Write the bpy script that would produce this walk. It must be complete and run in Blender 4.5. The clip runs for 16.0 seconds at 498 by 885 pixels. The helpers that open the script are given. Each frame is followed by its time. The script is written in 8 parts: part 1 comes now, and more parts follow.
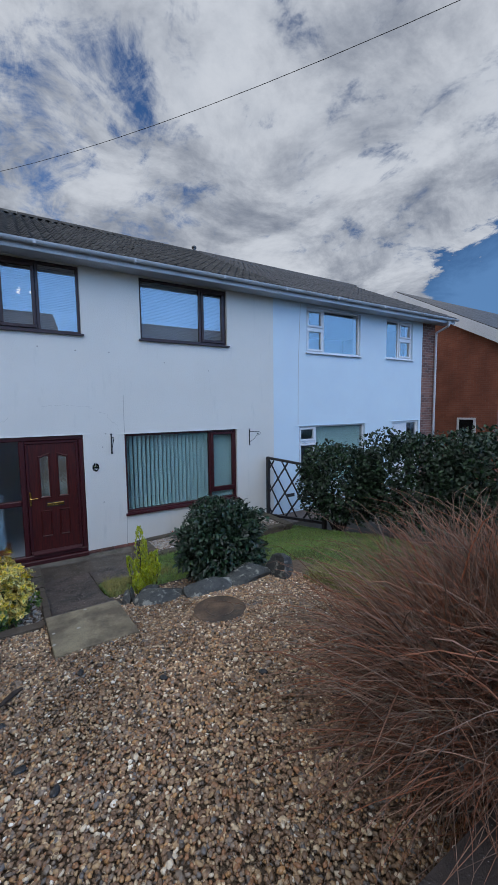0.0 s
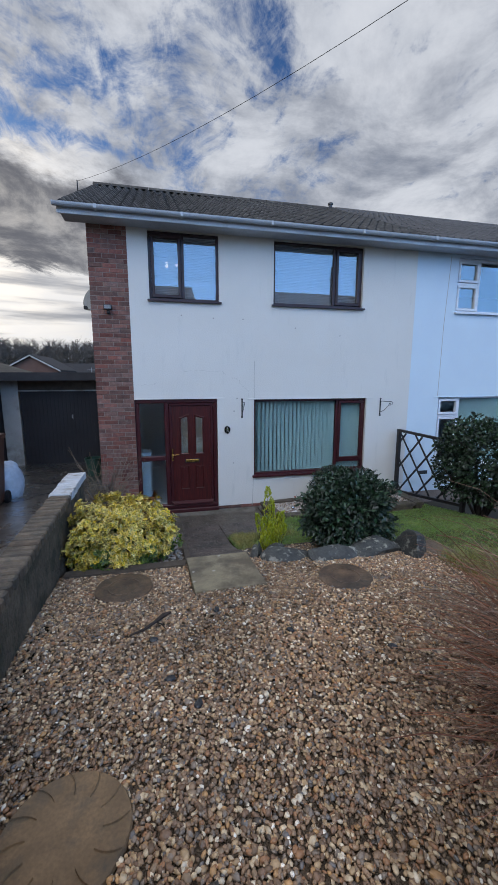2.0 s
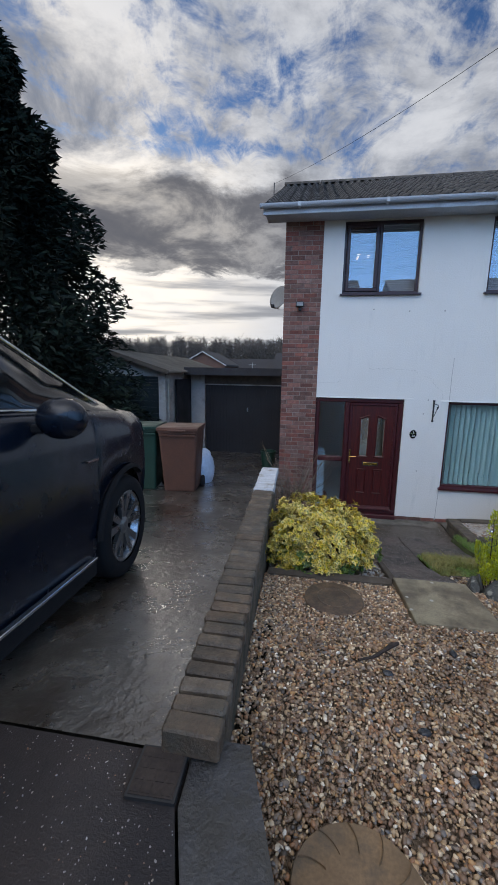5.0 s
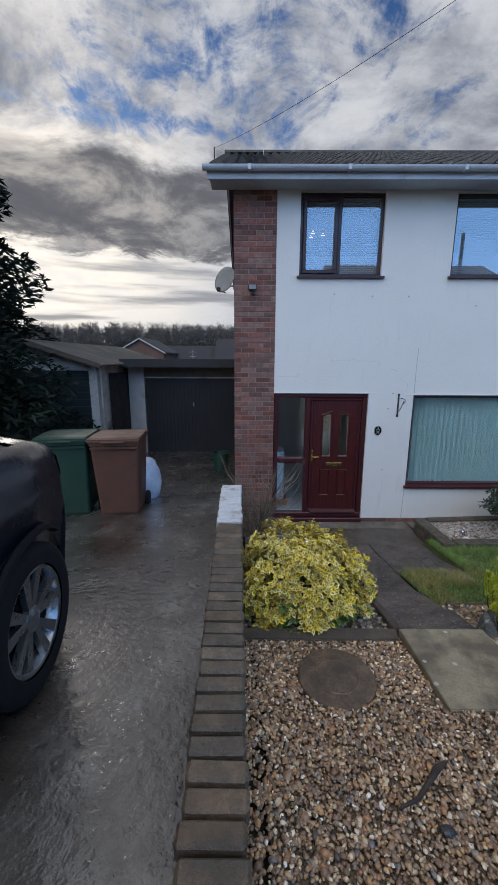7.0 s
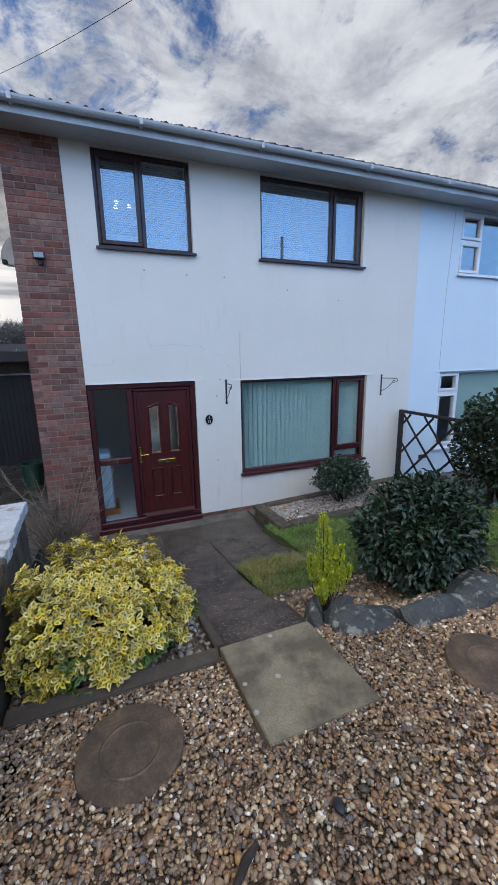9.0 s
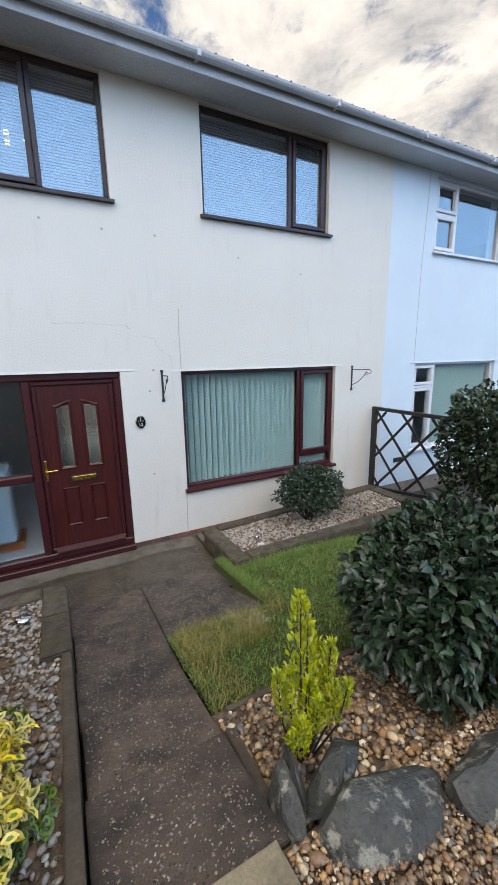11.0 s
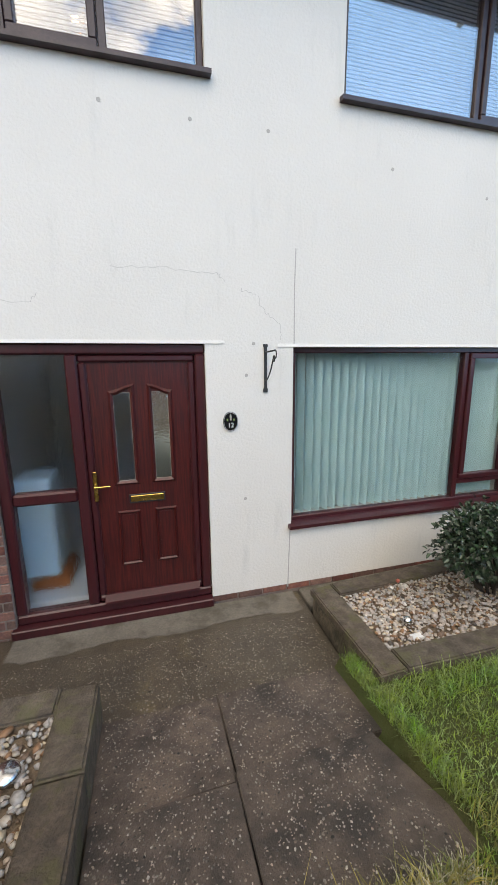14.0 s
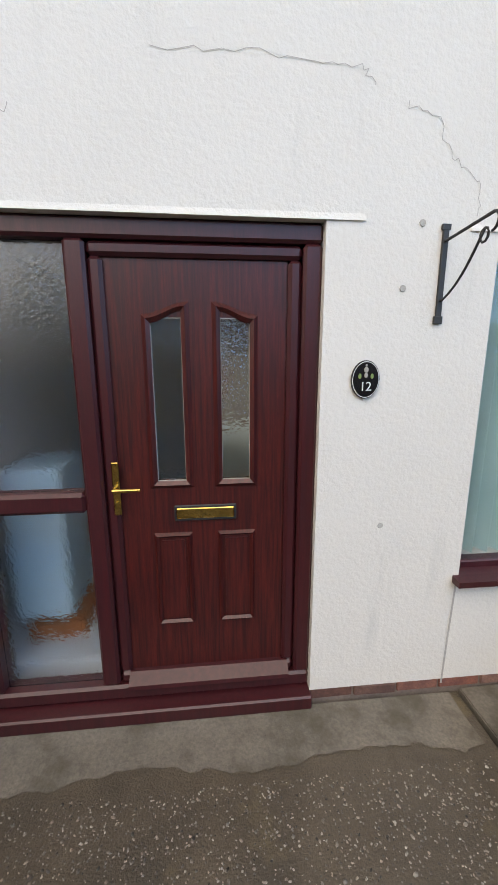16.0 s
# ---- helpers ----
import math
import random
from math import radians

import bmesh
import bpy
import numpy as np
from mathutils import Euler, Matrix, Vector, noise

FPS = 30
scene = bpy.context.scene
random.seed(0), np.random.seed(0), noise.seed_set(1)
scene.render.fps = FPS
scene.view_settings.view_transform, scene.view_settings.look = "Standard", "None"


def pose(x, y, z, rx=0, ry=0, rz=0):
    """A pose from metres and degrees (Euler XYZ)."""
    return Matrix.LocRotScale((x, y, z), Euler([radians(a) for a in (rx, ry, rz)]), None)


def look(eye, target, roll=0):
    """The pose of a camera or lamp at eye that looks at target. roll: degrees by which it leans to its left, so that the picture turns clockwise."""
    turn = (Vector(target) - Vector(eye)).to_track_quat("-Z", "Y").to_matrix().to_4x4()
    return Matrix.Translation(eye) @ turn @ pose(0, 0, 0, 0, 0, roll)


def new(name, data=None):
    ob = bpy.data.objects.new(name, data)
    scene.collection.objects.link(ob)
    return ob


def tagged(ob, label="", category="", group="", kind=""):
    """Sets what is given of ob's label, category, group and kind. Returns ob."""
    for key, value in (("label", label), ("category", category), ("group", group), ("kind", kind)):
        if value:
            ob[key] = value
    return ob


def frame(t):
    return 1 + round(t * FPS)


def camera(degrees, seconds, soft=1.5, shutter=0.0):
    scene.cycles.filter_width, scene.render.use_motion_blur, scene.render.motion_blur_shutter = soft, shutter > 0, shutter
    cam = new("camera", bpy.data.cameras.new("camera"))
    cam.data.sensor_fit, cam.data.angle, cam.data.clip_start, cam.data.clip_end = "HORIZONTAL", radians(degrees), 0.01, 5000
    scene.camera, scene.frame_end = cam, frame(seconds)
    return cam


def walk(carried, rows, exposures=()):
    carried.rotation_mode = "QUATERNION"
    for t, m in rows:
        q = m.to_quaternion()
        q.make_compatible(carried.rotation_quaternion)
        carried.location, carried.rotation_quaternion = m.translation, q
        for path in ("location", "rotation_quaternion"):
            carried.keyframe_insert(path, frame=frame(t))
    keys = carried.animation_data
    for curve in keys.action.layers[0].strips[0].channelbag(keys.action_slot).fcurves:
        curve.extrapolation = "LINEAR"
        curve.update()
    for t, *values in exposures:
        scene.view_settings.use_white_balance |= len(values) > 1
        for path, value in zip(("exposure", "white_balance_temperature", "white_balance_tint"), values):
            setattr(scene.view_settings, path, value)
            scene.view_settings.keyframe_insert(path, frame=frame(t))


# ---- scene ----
cam = camera(66.3, 16.0)
PATH = [
    (0, (-0.965, -7.228, 2.543), (0.066, -5.524, 2.359), -0.7),
    (0.5, (-0.983, -7.193, 2.513), (-0.09, -5.424, 2.245), -0.5),
    (1, (-1.002, -7.18, 2.501), (-0.248, -5.355, 2.179), -0.4),
    (1.5, (-1.024, -7.178, 2.506), (-0.421, -5.302, 2.167), -0.2),
    (2, (-1.045, -7.153, 2.484), (-0.6, -5.232, 2.15), 0.0),
    (2.5, (-1.068, -7.148, 2.479), (-0.774, -5.198, 2.146), 0.3),
    (3, (-1.103, -7.14, 2.469), (-0.956, -5.172, 2.139), 0.5),
    (3.5, (-1.199, -7.148, 2.475), (-1.238, -5.176, 2.143), 0.9),
    (4, (-1.347, -7.143, 2.465), (-1.571, -5.184, 2.131), 1.2),
    (4.2, (-1.408, -7.124, 2.45), (-1.677, -5.17, 2.119), 1.3),
    (6.3, (-1.897, -6.327, 2.664), (-2.204, -4.4, 2.224), 0.7),
    (6.5, (-1.916, -6.24, 2.665), (-2.139, -4.301, 2.228), 0.6),
    (7, (-1.882, -6.066, 2.626), (-1.886, -4.113, 2.198), 0.2),
    (7.5, (-1.773, -5.905, 2.622), (-1.631, -3.956, 2.196), -0.0),
    (8, (-1.664, -5.753, 2.592), (-1.383, -3.819, 2.167), -0.2),
    (8.5, (-1.516, -5.671, 2.514), (-1.017, -3.783, 2.086), -0.7),
    (9, (-1.363, -5.588, 2.435), (-0.649, -3.772, 1.994), -1.1),
    (9.5, (-1.199, -5.483, 2.415), (-0.378, -3.714, 1.969), -1.1),
    (9.7, (-1.147, -5.39, 2.398), (-0.295, -3.638, 1.944), -1.1),
    (11.8, (-0.544, -4.045, 2.151), (0.362, -2.312, 1.729), -1.2),
    (12, (-0.515, -3.954, 2.139), (0.377, -2.213, 1.722), -1.3),
    (12.5, (-0.442, -3.719, 2.096), (0.361, -1.934, 1.687), -1.2),
    (13, (-0.407, -3.498, 2.054), (0.242, -1.649, 1.656), -0.9),
    (13.5, (-0.451, -3.171, 1.99), (0.107, -1.294, 1.583), -0.6),
    (14, (-0.462, -2.92, 1.946), (0.054, -1.031, 1.543), -0.6),
    (14.5, (-0.412, -2.607, 1.827), (0.02, -0.696, 1.422), -0.5),
    (15, (-0.406, -2.286, 1.762), (-0.092, -0.352, 1.36), -0.3),
    (15.5, (-0.438, -1.922, 1.71), (-0.2, 0.018, 1.288), -0.1),
    (16, (-0.45, -1.544, 1.578), (-0.256, 0.402, 1.161), -0.1),
]
EXPOSURE = [(0, -0.3, 6350, 11), (2.5, -0.12, 6500, 12), (4.2, -0.1, 6600, 12), (6.5, -0.25, 6700, 12), (7.5, -0.15, 6600, 12), (9, 0.02, 6600, 12), (12, 0.64, 8700, 12), (16, 0.7, 9100, 15)]
walk(cam, [(t, look(eye, target, roll)) for t, eye, target, roll in PATH], EXPOSURE)

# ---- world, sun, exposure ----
BACK_SKY_FILL = 3.6                          # extra brightness added to the sky behind the camera to light the house fronts
SUN_ELEV, SUN_AZ = 13.0, -31.0      # behind the houses, to the left of straight ahead
world = bpy.data.worlds.new("world")
scene.world = world
world.use_nodes = True


def sky_nodes():
    nt = world.node_tree
    n, l = nt.nodes, nt.links
    n.clear()
    out = n.new("ShaderNodeOutputWorld")
    bg = n.new("ShaderNodeBackground")
    sky = n.new("ShaderNodeTexSky")
    sky.sky_type, sky.sun_disc = "NISHITA", False
    sky.sun_elevation, sky.sun_rotation = radians(SUN_ELEV), radians(SUN_AZ)
    sky.air_density, sky.dust_density, sky.ozone_density = 1.0, 0.6, 3.0
    tc = n.new("ShaderNodeTexCoord")
    sep = n.new("ShaderNodeSeparateXYZ")
    l.new(tc.outputs["Generated"], sep.inputs[0])

    def m(op, a, b=None, c=None, clamp=False):
        x = n.new("ShaderNodeMath")
        x.operation, x.use_clamp = op, clamp
        for i, v in enumerate((a, b, c)):
            if v is None:
                continue
            if isinstance(v, (int, float)):
                x.inputs[i].default_value = v
            else:
                l.new(v, x.inputs[i])
        return x.outputs[0]

    # the clouds lie on a flat layer overhead
    zz = m("ADD", m("MAXIMUM", sep.outputs[2], 0.0), 0.16)
    comb = n.new("ShaderNodeCombineXYZ")
    l.new(m("DIVIDE", sep.outputs[0], zz), comb.inputs[0])
    l.new(m("DIVIDE", sep.outputs[1], zz), comb.inputs[1])

    def noise_tex(scale, detail, rough, offset, distortion=0.0, squash=(1, 1, 1)):
        mp = n.new("ShaderNodeMapping")
        mp.inputs["Location"].default_value = offset
        mp.inputs["Scale"].default_value = squash
        l.new(comb.outputs[0], mp.inputs[0])
        t = n.new("ShaderNodeTexNoise")
        t.inputs["Scale"].default_value, t.inputs["Detail"].default_value = scale, detail
        t.inputs["Roughness"].default_value, t.inputs["Distortion"].default_value = rough, distortion
        l.new(mp.outputs[0], t.inputs[0])
        return t.outputs[0]

    def smooth(v, lo, hi):
        x = n.new("ShaderNodeMapRange")
        x.interpolation_type = "SMOOTHSTEP"
        x.inputs[1].default_value, x.inputs[2].default_value = lo, hi
        l.new(v, x.inputs[0])
        return x.outputs[0]

    big = noise_tex(0.55, 3, 0.5, (3.1, 7.4, 0), 0.2)
    mid = noise_tex(2.6, 9, 0.66, (1.3, 2.2, 0), 0.45, (1.0, 1.0, 1))
    fine = noise_tex(11.0, 7, 0.66, (4, 1, 0), 0.6, (1.0, 0.7, 1))
    cover = m("ADD", m("MULTIPLY", big, 0.36), m("ADD", m("MULTIPLY", mid, 0.46), m("MULTIPLY", fine, 0.26)))
    # the cloud deck ends low over the far side of the sky: a clear blue strip there; thinner cloud away from the sun,
    # its extra brightness added as fill
    q = m("SUBTRACT", m("MULTIPLY", sep.outputs[0], 0.77), m("MULTIPLY", sep.outputs[1], 0.64))
    side = m("MULTIPLY", smooth(q, 0.2, 0.3), smooth(m("SUBTRACT", m("MULTIPLY", q, 0.9), m("MULTIPLY_ADD", mid, 0.25, sep.outputs[2])), -0.2, -0.06))
    cover = m("SUBTRACT", cover, m("MULTIPLY", side, 0.4))
    thick = m("MULTIPLY", smooth(noise_tex(2.1, 9, 0.64, (9.2, 0.4, 0), 0.35), 0.38, 0.70), 1.0)
    # a heavy bank low over the garages, its lower edge open to the glow
    zb = m("MULTIPLY_ADD", mid, 0.16, m("SUBTRACT", sep.outputs[2], 0.08))
    bank = m("MULTIPLY", m("MULTIPLY_ADD", thick, 0.35, 0.65), m("MULTIPLY", m("MULTIPLY", smooth(zb, 0.21, 0.25), smooth(m("MULTIPLY", zb, -1.0), -0.45, -0.37)), smooth(m("MULTIPLY", m("MULTIPLY_ADD", sep.outputs[1], -0.12, sep.outputs[0]), -1.0), 0.0, 0.2)))
    cover = m("ADD", cover, m("MULTIPLY", bank, 0.3))
    # under the bank, long level streaks of bright cloud down to the hill
    low_glow = m("MULTIPLY", smooth(m("MULTIPLY", zb, -1.0), -0.26, -0.20), smooth(sep.outputs[1], 0.2, 0.5))
    cover = m("ADD", cover, m("MULTIPLY", low_glow, 0.22))
    mask = smooth(cover, 0.44, 0.55)
    # the sky behind the camera is boosted as fill for the fronts
    away = m("MULTIPLY_ADD", smooth(m("MULTIPLY", sep.outputs[1], -1.0), -0.15, 0.75), BACK_SKY_FILL, 1.0)
    # towards the sun the clouds are lit through
    sun = n.new("ShaderNodeVectorMath")
    sun.operation = "DOT_PRODUCT"
    l.new(tc.outputs["Generated"], sun.inputs[0])
    a, e = radians(SUN_AZ), radians(SUN_ELEV)
    sun.inputs[1].default_value = (math.sin(a) * math.cos(e), math.cos(a) * math.cos(e), math.sin(e))
    glow = smooth(sun.outputs["Value"], 0.86, 1.0)
    low = smooth(m("MULTIPLY", sep.outputs[2], -1.0), -0.32, -0.02)

    def mix(f, a, b):
        x = n.new("ShaderNodeMix")
        x.data_type = "RGBA"
        for i, v in ((6, a), (7, b)):
            if isinstance(v, tuple):
                x.inputs[i].default_value = (*v, 1)
            else:
                l.new(v, x.inputs[i])
        l.new(f, x.inputs[0])
        return x.outputs[2]

    white = mix(glow, (6.2, 6.65, 7.3), (13.0, 12.3, 11.0))
    white = mix(m("MULTIPLY", smooth(mid, 0.35, 0.62), 0.45), white, (8.6, 8.9, 9.3))
    grey = mix(low, (2.5, 2.85, 3.55), (2.1, 2.3, 2.7))
    streak = n.new("ShaderNodeMapping")
    streak.inputs["Scale"].default_value = (2.0, 2.0, 26.0)
    l.new(tc.outputs["Generated"], streak.inputs[0])
    st = n.new("ShaderNodeTexNoise")
    st.inputs["Scale"].default_value, st.inputs["Detail"].default_value = 1.6, 5
    l.new(streak.outputs[0], st.inputs[0])
    shade = mix(low_glow, thick, m("MULTIPLY", smooth(st.outputs[0], 0.45, 0.7), 0.75))
    cloud = mix(m("MULTIPLY", smooth(bank, 0.25, 0.9), 0.92), mix(shade, white, grey), (1.35, 1.42, 1.65))
    blue = n.new("ShaderNodeMix")
    blue.data_type = "RGBA"
    blue.blend_type = "MULTIPLY"
    blue.inputs[0].default_value = 1.0
    l.new(sky.outputs[0], blue.inputs[6])
    blue.inputs[7].default_value = (0.50, 0.75, 1.08, 1)
    l.new(mix(mask, mix(m("MULTIPLY", side, 0.8), blue.outputs[2], (1.5, 3.2, 6.2)), cloud), bg.inputs[0])
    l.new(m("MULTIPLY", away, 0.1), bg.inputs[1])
    l.new(bg.outputs[0], out.inputs[0])


sky_nodes()
sun_data = bpy.data.lights.new("sun", "SUN")
sun_data.energy, sun_data.angle, sun_data.color = 0.6, radians(14), (1.0, 0.93, 0.84)
sun = new("sun", sun_data)
sun.matrix_world = look((0, 0, 30), (-math.sin(radians(SUN_AZ)) * math.cos(radians(SUN_ELEV)), -math.cos(radians(SUN_AZ)) * math.cos(radians(SUN_ELEV)), 30 - math.sin(radians(SUN_ELEV))))


# ---- materials ----
def lin(c):
    return tuple(((v + 0.055) / 1.055) ** 2.4 if v > 0.04045 else v / 12.92 for v in c)


def mat(name, base, alt=None, rough=0.6, metal=0.0, scale=6.0, fine=60.0, bump=0.2, dist=0.004, amount=1.0,
        dirt=None, dirt_scale=2.0, dirt_at=(0.5, 0.65), dirt_stretch=None, fleck=None, fleck_scale=60, fleck_size=0.25, rand=0.0, island=0.0, rough_var=0.1, stretch=(1, 1, 1), coat=0.0, spec=0.5, grain=0.6):
    """A procedural surface: two colours mixed by broad noise, dirt by another, fine relief, variation from piece to piece."""
    mt = bpy.data.materials.new(name)
    mt.use_nodes = True
    nt = mt.node_tree
    n, l = nt.nodes, nt.links
    b = n["Principled BSDF"]
    b.inputs["Metallic"].default_value = metal
    b.inputs["Coat Weight"].default_value = coat
    b.inputs["Specular IOR Level"].default_value = spec
    geo = n.new("ShaderNodeNewGeometry")
    mp = n.new("ShaderNodeMapping")
    mp.inputs["Scale"].default_value = stretch
    l.new(geo.outputs["Position"], mp.inputs[0])

    def noise_tex(s, d=5, r=0.6, own=None):
        t = n.new("ShaderNodeTexNoise")
        t.inputs["Scale"].default_value, t.inputs["Detail"].default_value, t.inputs["Roughness"].default_value = s, d, r
        src = mp
        if own:
            src = n.new("ShaderNodeMapping")
            src.inputs["Scale"].default_value = own
            l.new(geo.outputs["Position"], src.inputs[0])
        l.new(src.outputs[0], t.inputs[0])
        return t.outputs[0]

    def ramp(v, lo, hi, a=0.0, z=1.0):
        x = n.new("ShaderNodeMapRange")
        x.inputs[1].default_value, x.inputs[2].default_value, x.inputs[3].default_value, x.inputs[4].default_value = lo, hi, a, z
        l.new(v, x.inputs[0])
        return x.outputs[0]

    def mix(f, a, c, how="MIX"):
        x = n.new("ShaderNodeMix")
        x.data_type, x.blend_type = "RGBA", how
        for i, v in ((6, a), (7, c)):
            if isinstance(v, tuple):
                x.inputs[i].default_value = (*v, 1)
            else:
                l.new(v, x.inputs[i])
        if isinstance(f, float):
            x.inputs[0].default_value = f
        else:
            l.new(f, x.inputs[0])
        return x.outputs[2]

    alt = alt or tuple(v * 0.75 for v in base)
    broad, small = noise_tex(scale), noise_tex(fine, 3)
    col = mix(ramp(broad, 0.35, 0.65, 0, amount), base, alt)
    col = mix(ramp(small, 0.32, 0.68, 0, grain), col, tuple(v * 0.7 for v in alt))
    if dirt:
        col = mix(ramp(noise_tex(dirt_scale, 7, 0.65, dirt_stretch), *dirt_at), col, dirt)
    if fleck:
        vo = n.new("ShaderNodeTexVoronoi")
        vo.inputs["Scale"].default_value = fleck_scale
        l.new(mp.outputs[0], vo.inputs[0])
        sp = n.new("ShaderNodeSeparateColor")
        l.new(vo.outputs["Color"], sp.inputs[0])
        k = n.new("ShaderNodeMath")
        k.operation = "MULTIPLY"
        l.new(ramp(vo.outputs["Distance"], fleck_size, fleck_size + 0.05, 1, 0), k.inputs[0])
        l.new(ramp(sp.outputs[0], 0.70, 0.74), k.inputs[1])
        col = mix(k.outputs[0], col, fleck)
    if rand or island:
        info = n.new("ShaderNodeObjectInfo")
        src = info.outputs["Random"] if rand else geo.outputs["Random Per Island"]
        k = rand or island
        hsv = n.new("ShaderNodeHueSaturation")
        l.new(ramp(src, 0, 1, 1 - k, 1 + k), hsv.inputs["Value"])
        x = n.new("ShaderNodeMath")
        x.operation = "FRACT"
        y = n.new("ShaderNodeMath")
        y.operation = "MULTIPLY"
        y.inputs[1].default_value = 17.31
        l.new(src, y.inputs[0])
        l.new(y.outputs[0], x.inputs[0])
        l.new(ramp(x.outputs[0], 0, 1, 0.5 - k * 0.018, 0.5 + k * 0.022), hsv.inputs["Hue"])
        l.new(ramp(x.outputs[0], 0, 1, 1 + k * 0.4, 1 - k * 0.6), hsv.inputs["Saturation"])
        l.new(col, hsv.inputs["Color"])
        col = hsv.outputs[0]
    l.new(col, b.inputs["Base Color"])
    l.new(ramp(broad, 0.3, 0.7, max(0.02, rough - rough_var), min(1, rough + rough_var)), b.inputs["Roughness"])
    if bump:
        bp = n.new("ShaderNodeBump")
        bp.inputs["Strength"].default_value, bp.inputs["Distance"].default_value = bump, dist
        l.new(small, bp.inputs["Height"])
        l.new(bp.outputs[0], b.inputs["Normal"])
        if coat:
            l.new(bp.outputs[0], b.inputs["Coat Normal"])
            b.inputs["Coat Roughness"].default_value = 0.16
            b.inputs["Coat IOR"].default_value = 1.7
    return mt


def brick_mat(name, a, b, mortar, rough=0.85, xy="XZ"):
    """Brickwork too far off for bricks of their own."""
    mt = bpy.data.materials.new(name)
    mt.use_nodes = True
    n, l = mt.node_tree.nodes, mt.node_tree.links
    p = n["Principled BSDF"]
    p.inputs["Roughness"].default_value = rough
    geo = n.new("ShaderNodeNewGeometry")
    sep, com = n.new("ShaderNodeSeparateXYZ"), n.new("ShaderNodeCombineXYZ")
    l.new(geo.outputs["Position"], sep.inputs[0])
    l.new(sep.outputs[0 if xy == "XZ" else 1], com.inputs[0])
    l.new(sep.outputs[2], com.inputs[1])
    t = n.new("ShaderNodeTexBrick")
    for key, v in (("Scale", 1.0), ("Mortar Size", 0.005), ("Brick Width", 0.225), ("Row Height", 0.075), ("Bias", 0.1)):
        t.inputs[key].default_value = v
    t.inputs["Color1"].default_value, t.inputs["Color2"].default_value, t.inputs["Mortar"].default_value = (*a, 1), (*b, 1), (*mortar, 1)
    l.new(com.outputs[0], t.inputs[0])
    ns = n.new("ShaderNodeTexNoise")
    ns.inputs["Scale"].default_value, ns.inputs["Detail"].default_value = 1.7, 6
    l.new(geo.outputs["Position"], ns.inputs[0])
    mx = n.new("ShaderNodeMix")
    mx.data_type, mx.blend_type = "RGBA", "MULTIPLY"
    mx.inputs[0].default_value = 0.6
    cr = n.new("ShaderNodeValToRGB")
    cr.color_ramp.elements[0].position, cr.color_ramp.elements[0].color = 0.3, (0.55, 0.5, 0.5, 1)
    cr.color_ramp.elements[1].position, cr.color_ramp.elements[1].color = 0.7, (1.1, 1.05, 1, 1)
    l.new(ns.outputs[0], cr.inputs[0])
    l.new(t.outputs[0], mx.inputs[6])
    l.new(cr.outputs[0], mx.inputs[7])
    l.new(mx.outputs[2], p.inputs["Base Color"])
    bp = n.new("ShaderNodeBump")
    bp.inputs["Strength"].default_value, bp.inputs["Distance"].default_value = 0.5, 0.006
    bp.invert = True
    l.new(t.outputs["Fac"], bp.inputs["Height"])
    l.new(bp.outputs[0], p.inputs["Normal"])
    return mt


def glass_mat(name, tint=(1, 1, 1), ior=1.9, rough=0.0, bump=0.0, bscale=40.0, see=1.0):
    """A pane: clear to look through, with a mirror's gloss that grows towards grazing."""
    mt = bpy.data.materials.new(name)
    mt.use_nodes = True
    n, l = mt.node_tree.nodes, mt.node_tree.links
    n.clear()
    out, mx = n.new("ShaderNodeOutputMaterial"), n.new("ShaderNodeMixShader")
    gl, fr = n.new("ShaderNodeBsdfGlossy"), n.new("ShaderNodeLayerWeight")
    gl.inputs["Roughness"].default_value = rough
    fr.inputs[0].default_value = 0.5
    base = ((ior - 1) / (ior + 1)) ** 2
    pw, sc = n.new("ShaderNodeMath"), n.new("ShaderNodeMath")
    pw.operation, pw.inputs[1].default_value = "POWER", 5.0
    sc.operation, sc.inputs[1].default_value, sc.inputs[2].default_value = "MULTIPLY_ADD", 1 - base, base
    l.new(fr.outputs["Facing"], pw.inputs[0])
    l.new(pw.outputs[0], sc.inputs[0])
    if see >= 1.0:
        tr = n.new("ShaderNodeBsdfTransparent")
        tr.inputs[0].default_value = (*tint, 1)
    else:
        tr = n.new("ShaderNodeBsdfRefraction")
        tr.inputs["Color"].default_value = (*tint, 1)
        tr.inputs["Roughness"].default_value = 0.12
        tr.inputs["IOR"].default_value = 1.3
    if bump:
        geo, t, bp = n.new("ShaderNodeNewGeometry"), n.new("ShaderNodeTexNoise"), n.new("ShaderNodeBump")
        t.inputs["Scale"].default_value, t.inputs["Detail"].default_value = bscale, 2
        bp.inputs["Strength"].default_value, bp.inputs["Distance"].default_value = bump, 0.004
        l.new(geo.outputs["Position"], t.inputs[0])
        l.new(t.outputs[0], bp.inputs["Height"])
        l.new(bp.outputs[0], gl.inputs["Normal"])
        l.new(bp.outputs[0], fr.inputs["Normal"])
        if see < 1.0:
            l.new(bp.outputs[0], tr.inputs["Normal"])
    l.new(sc.outputs[0], mx.inputs[0])
    l.new(tr.outputs[0], mx.inputs[1])
    l.new(gl.outputs[0], mx.inputs[2])
    l.new(mx.outputs[0], out.inputs[0])
    return mt


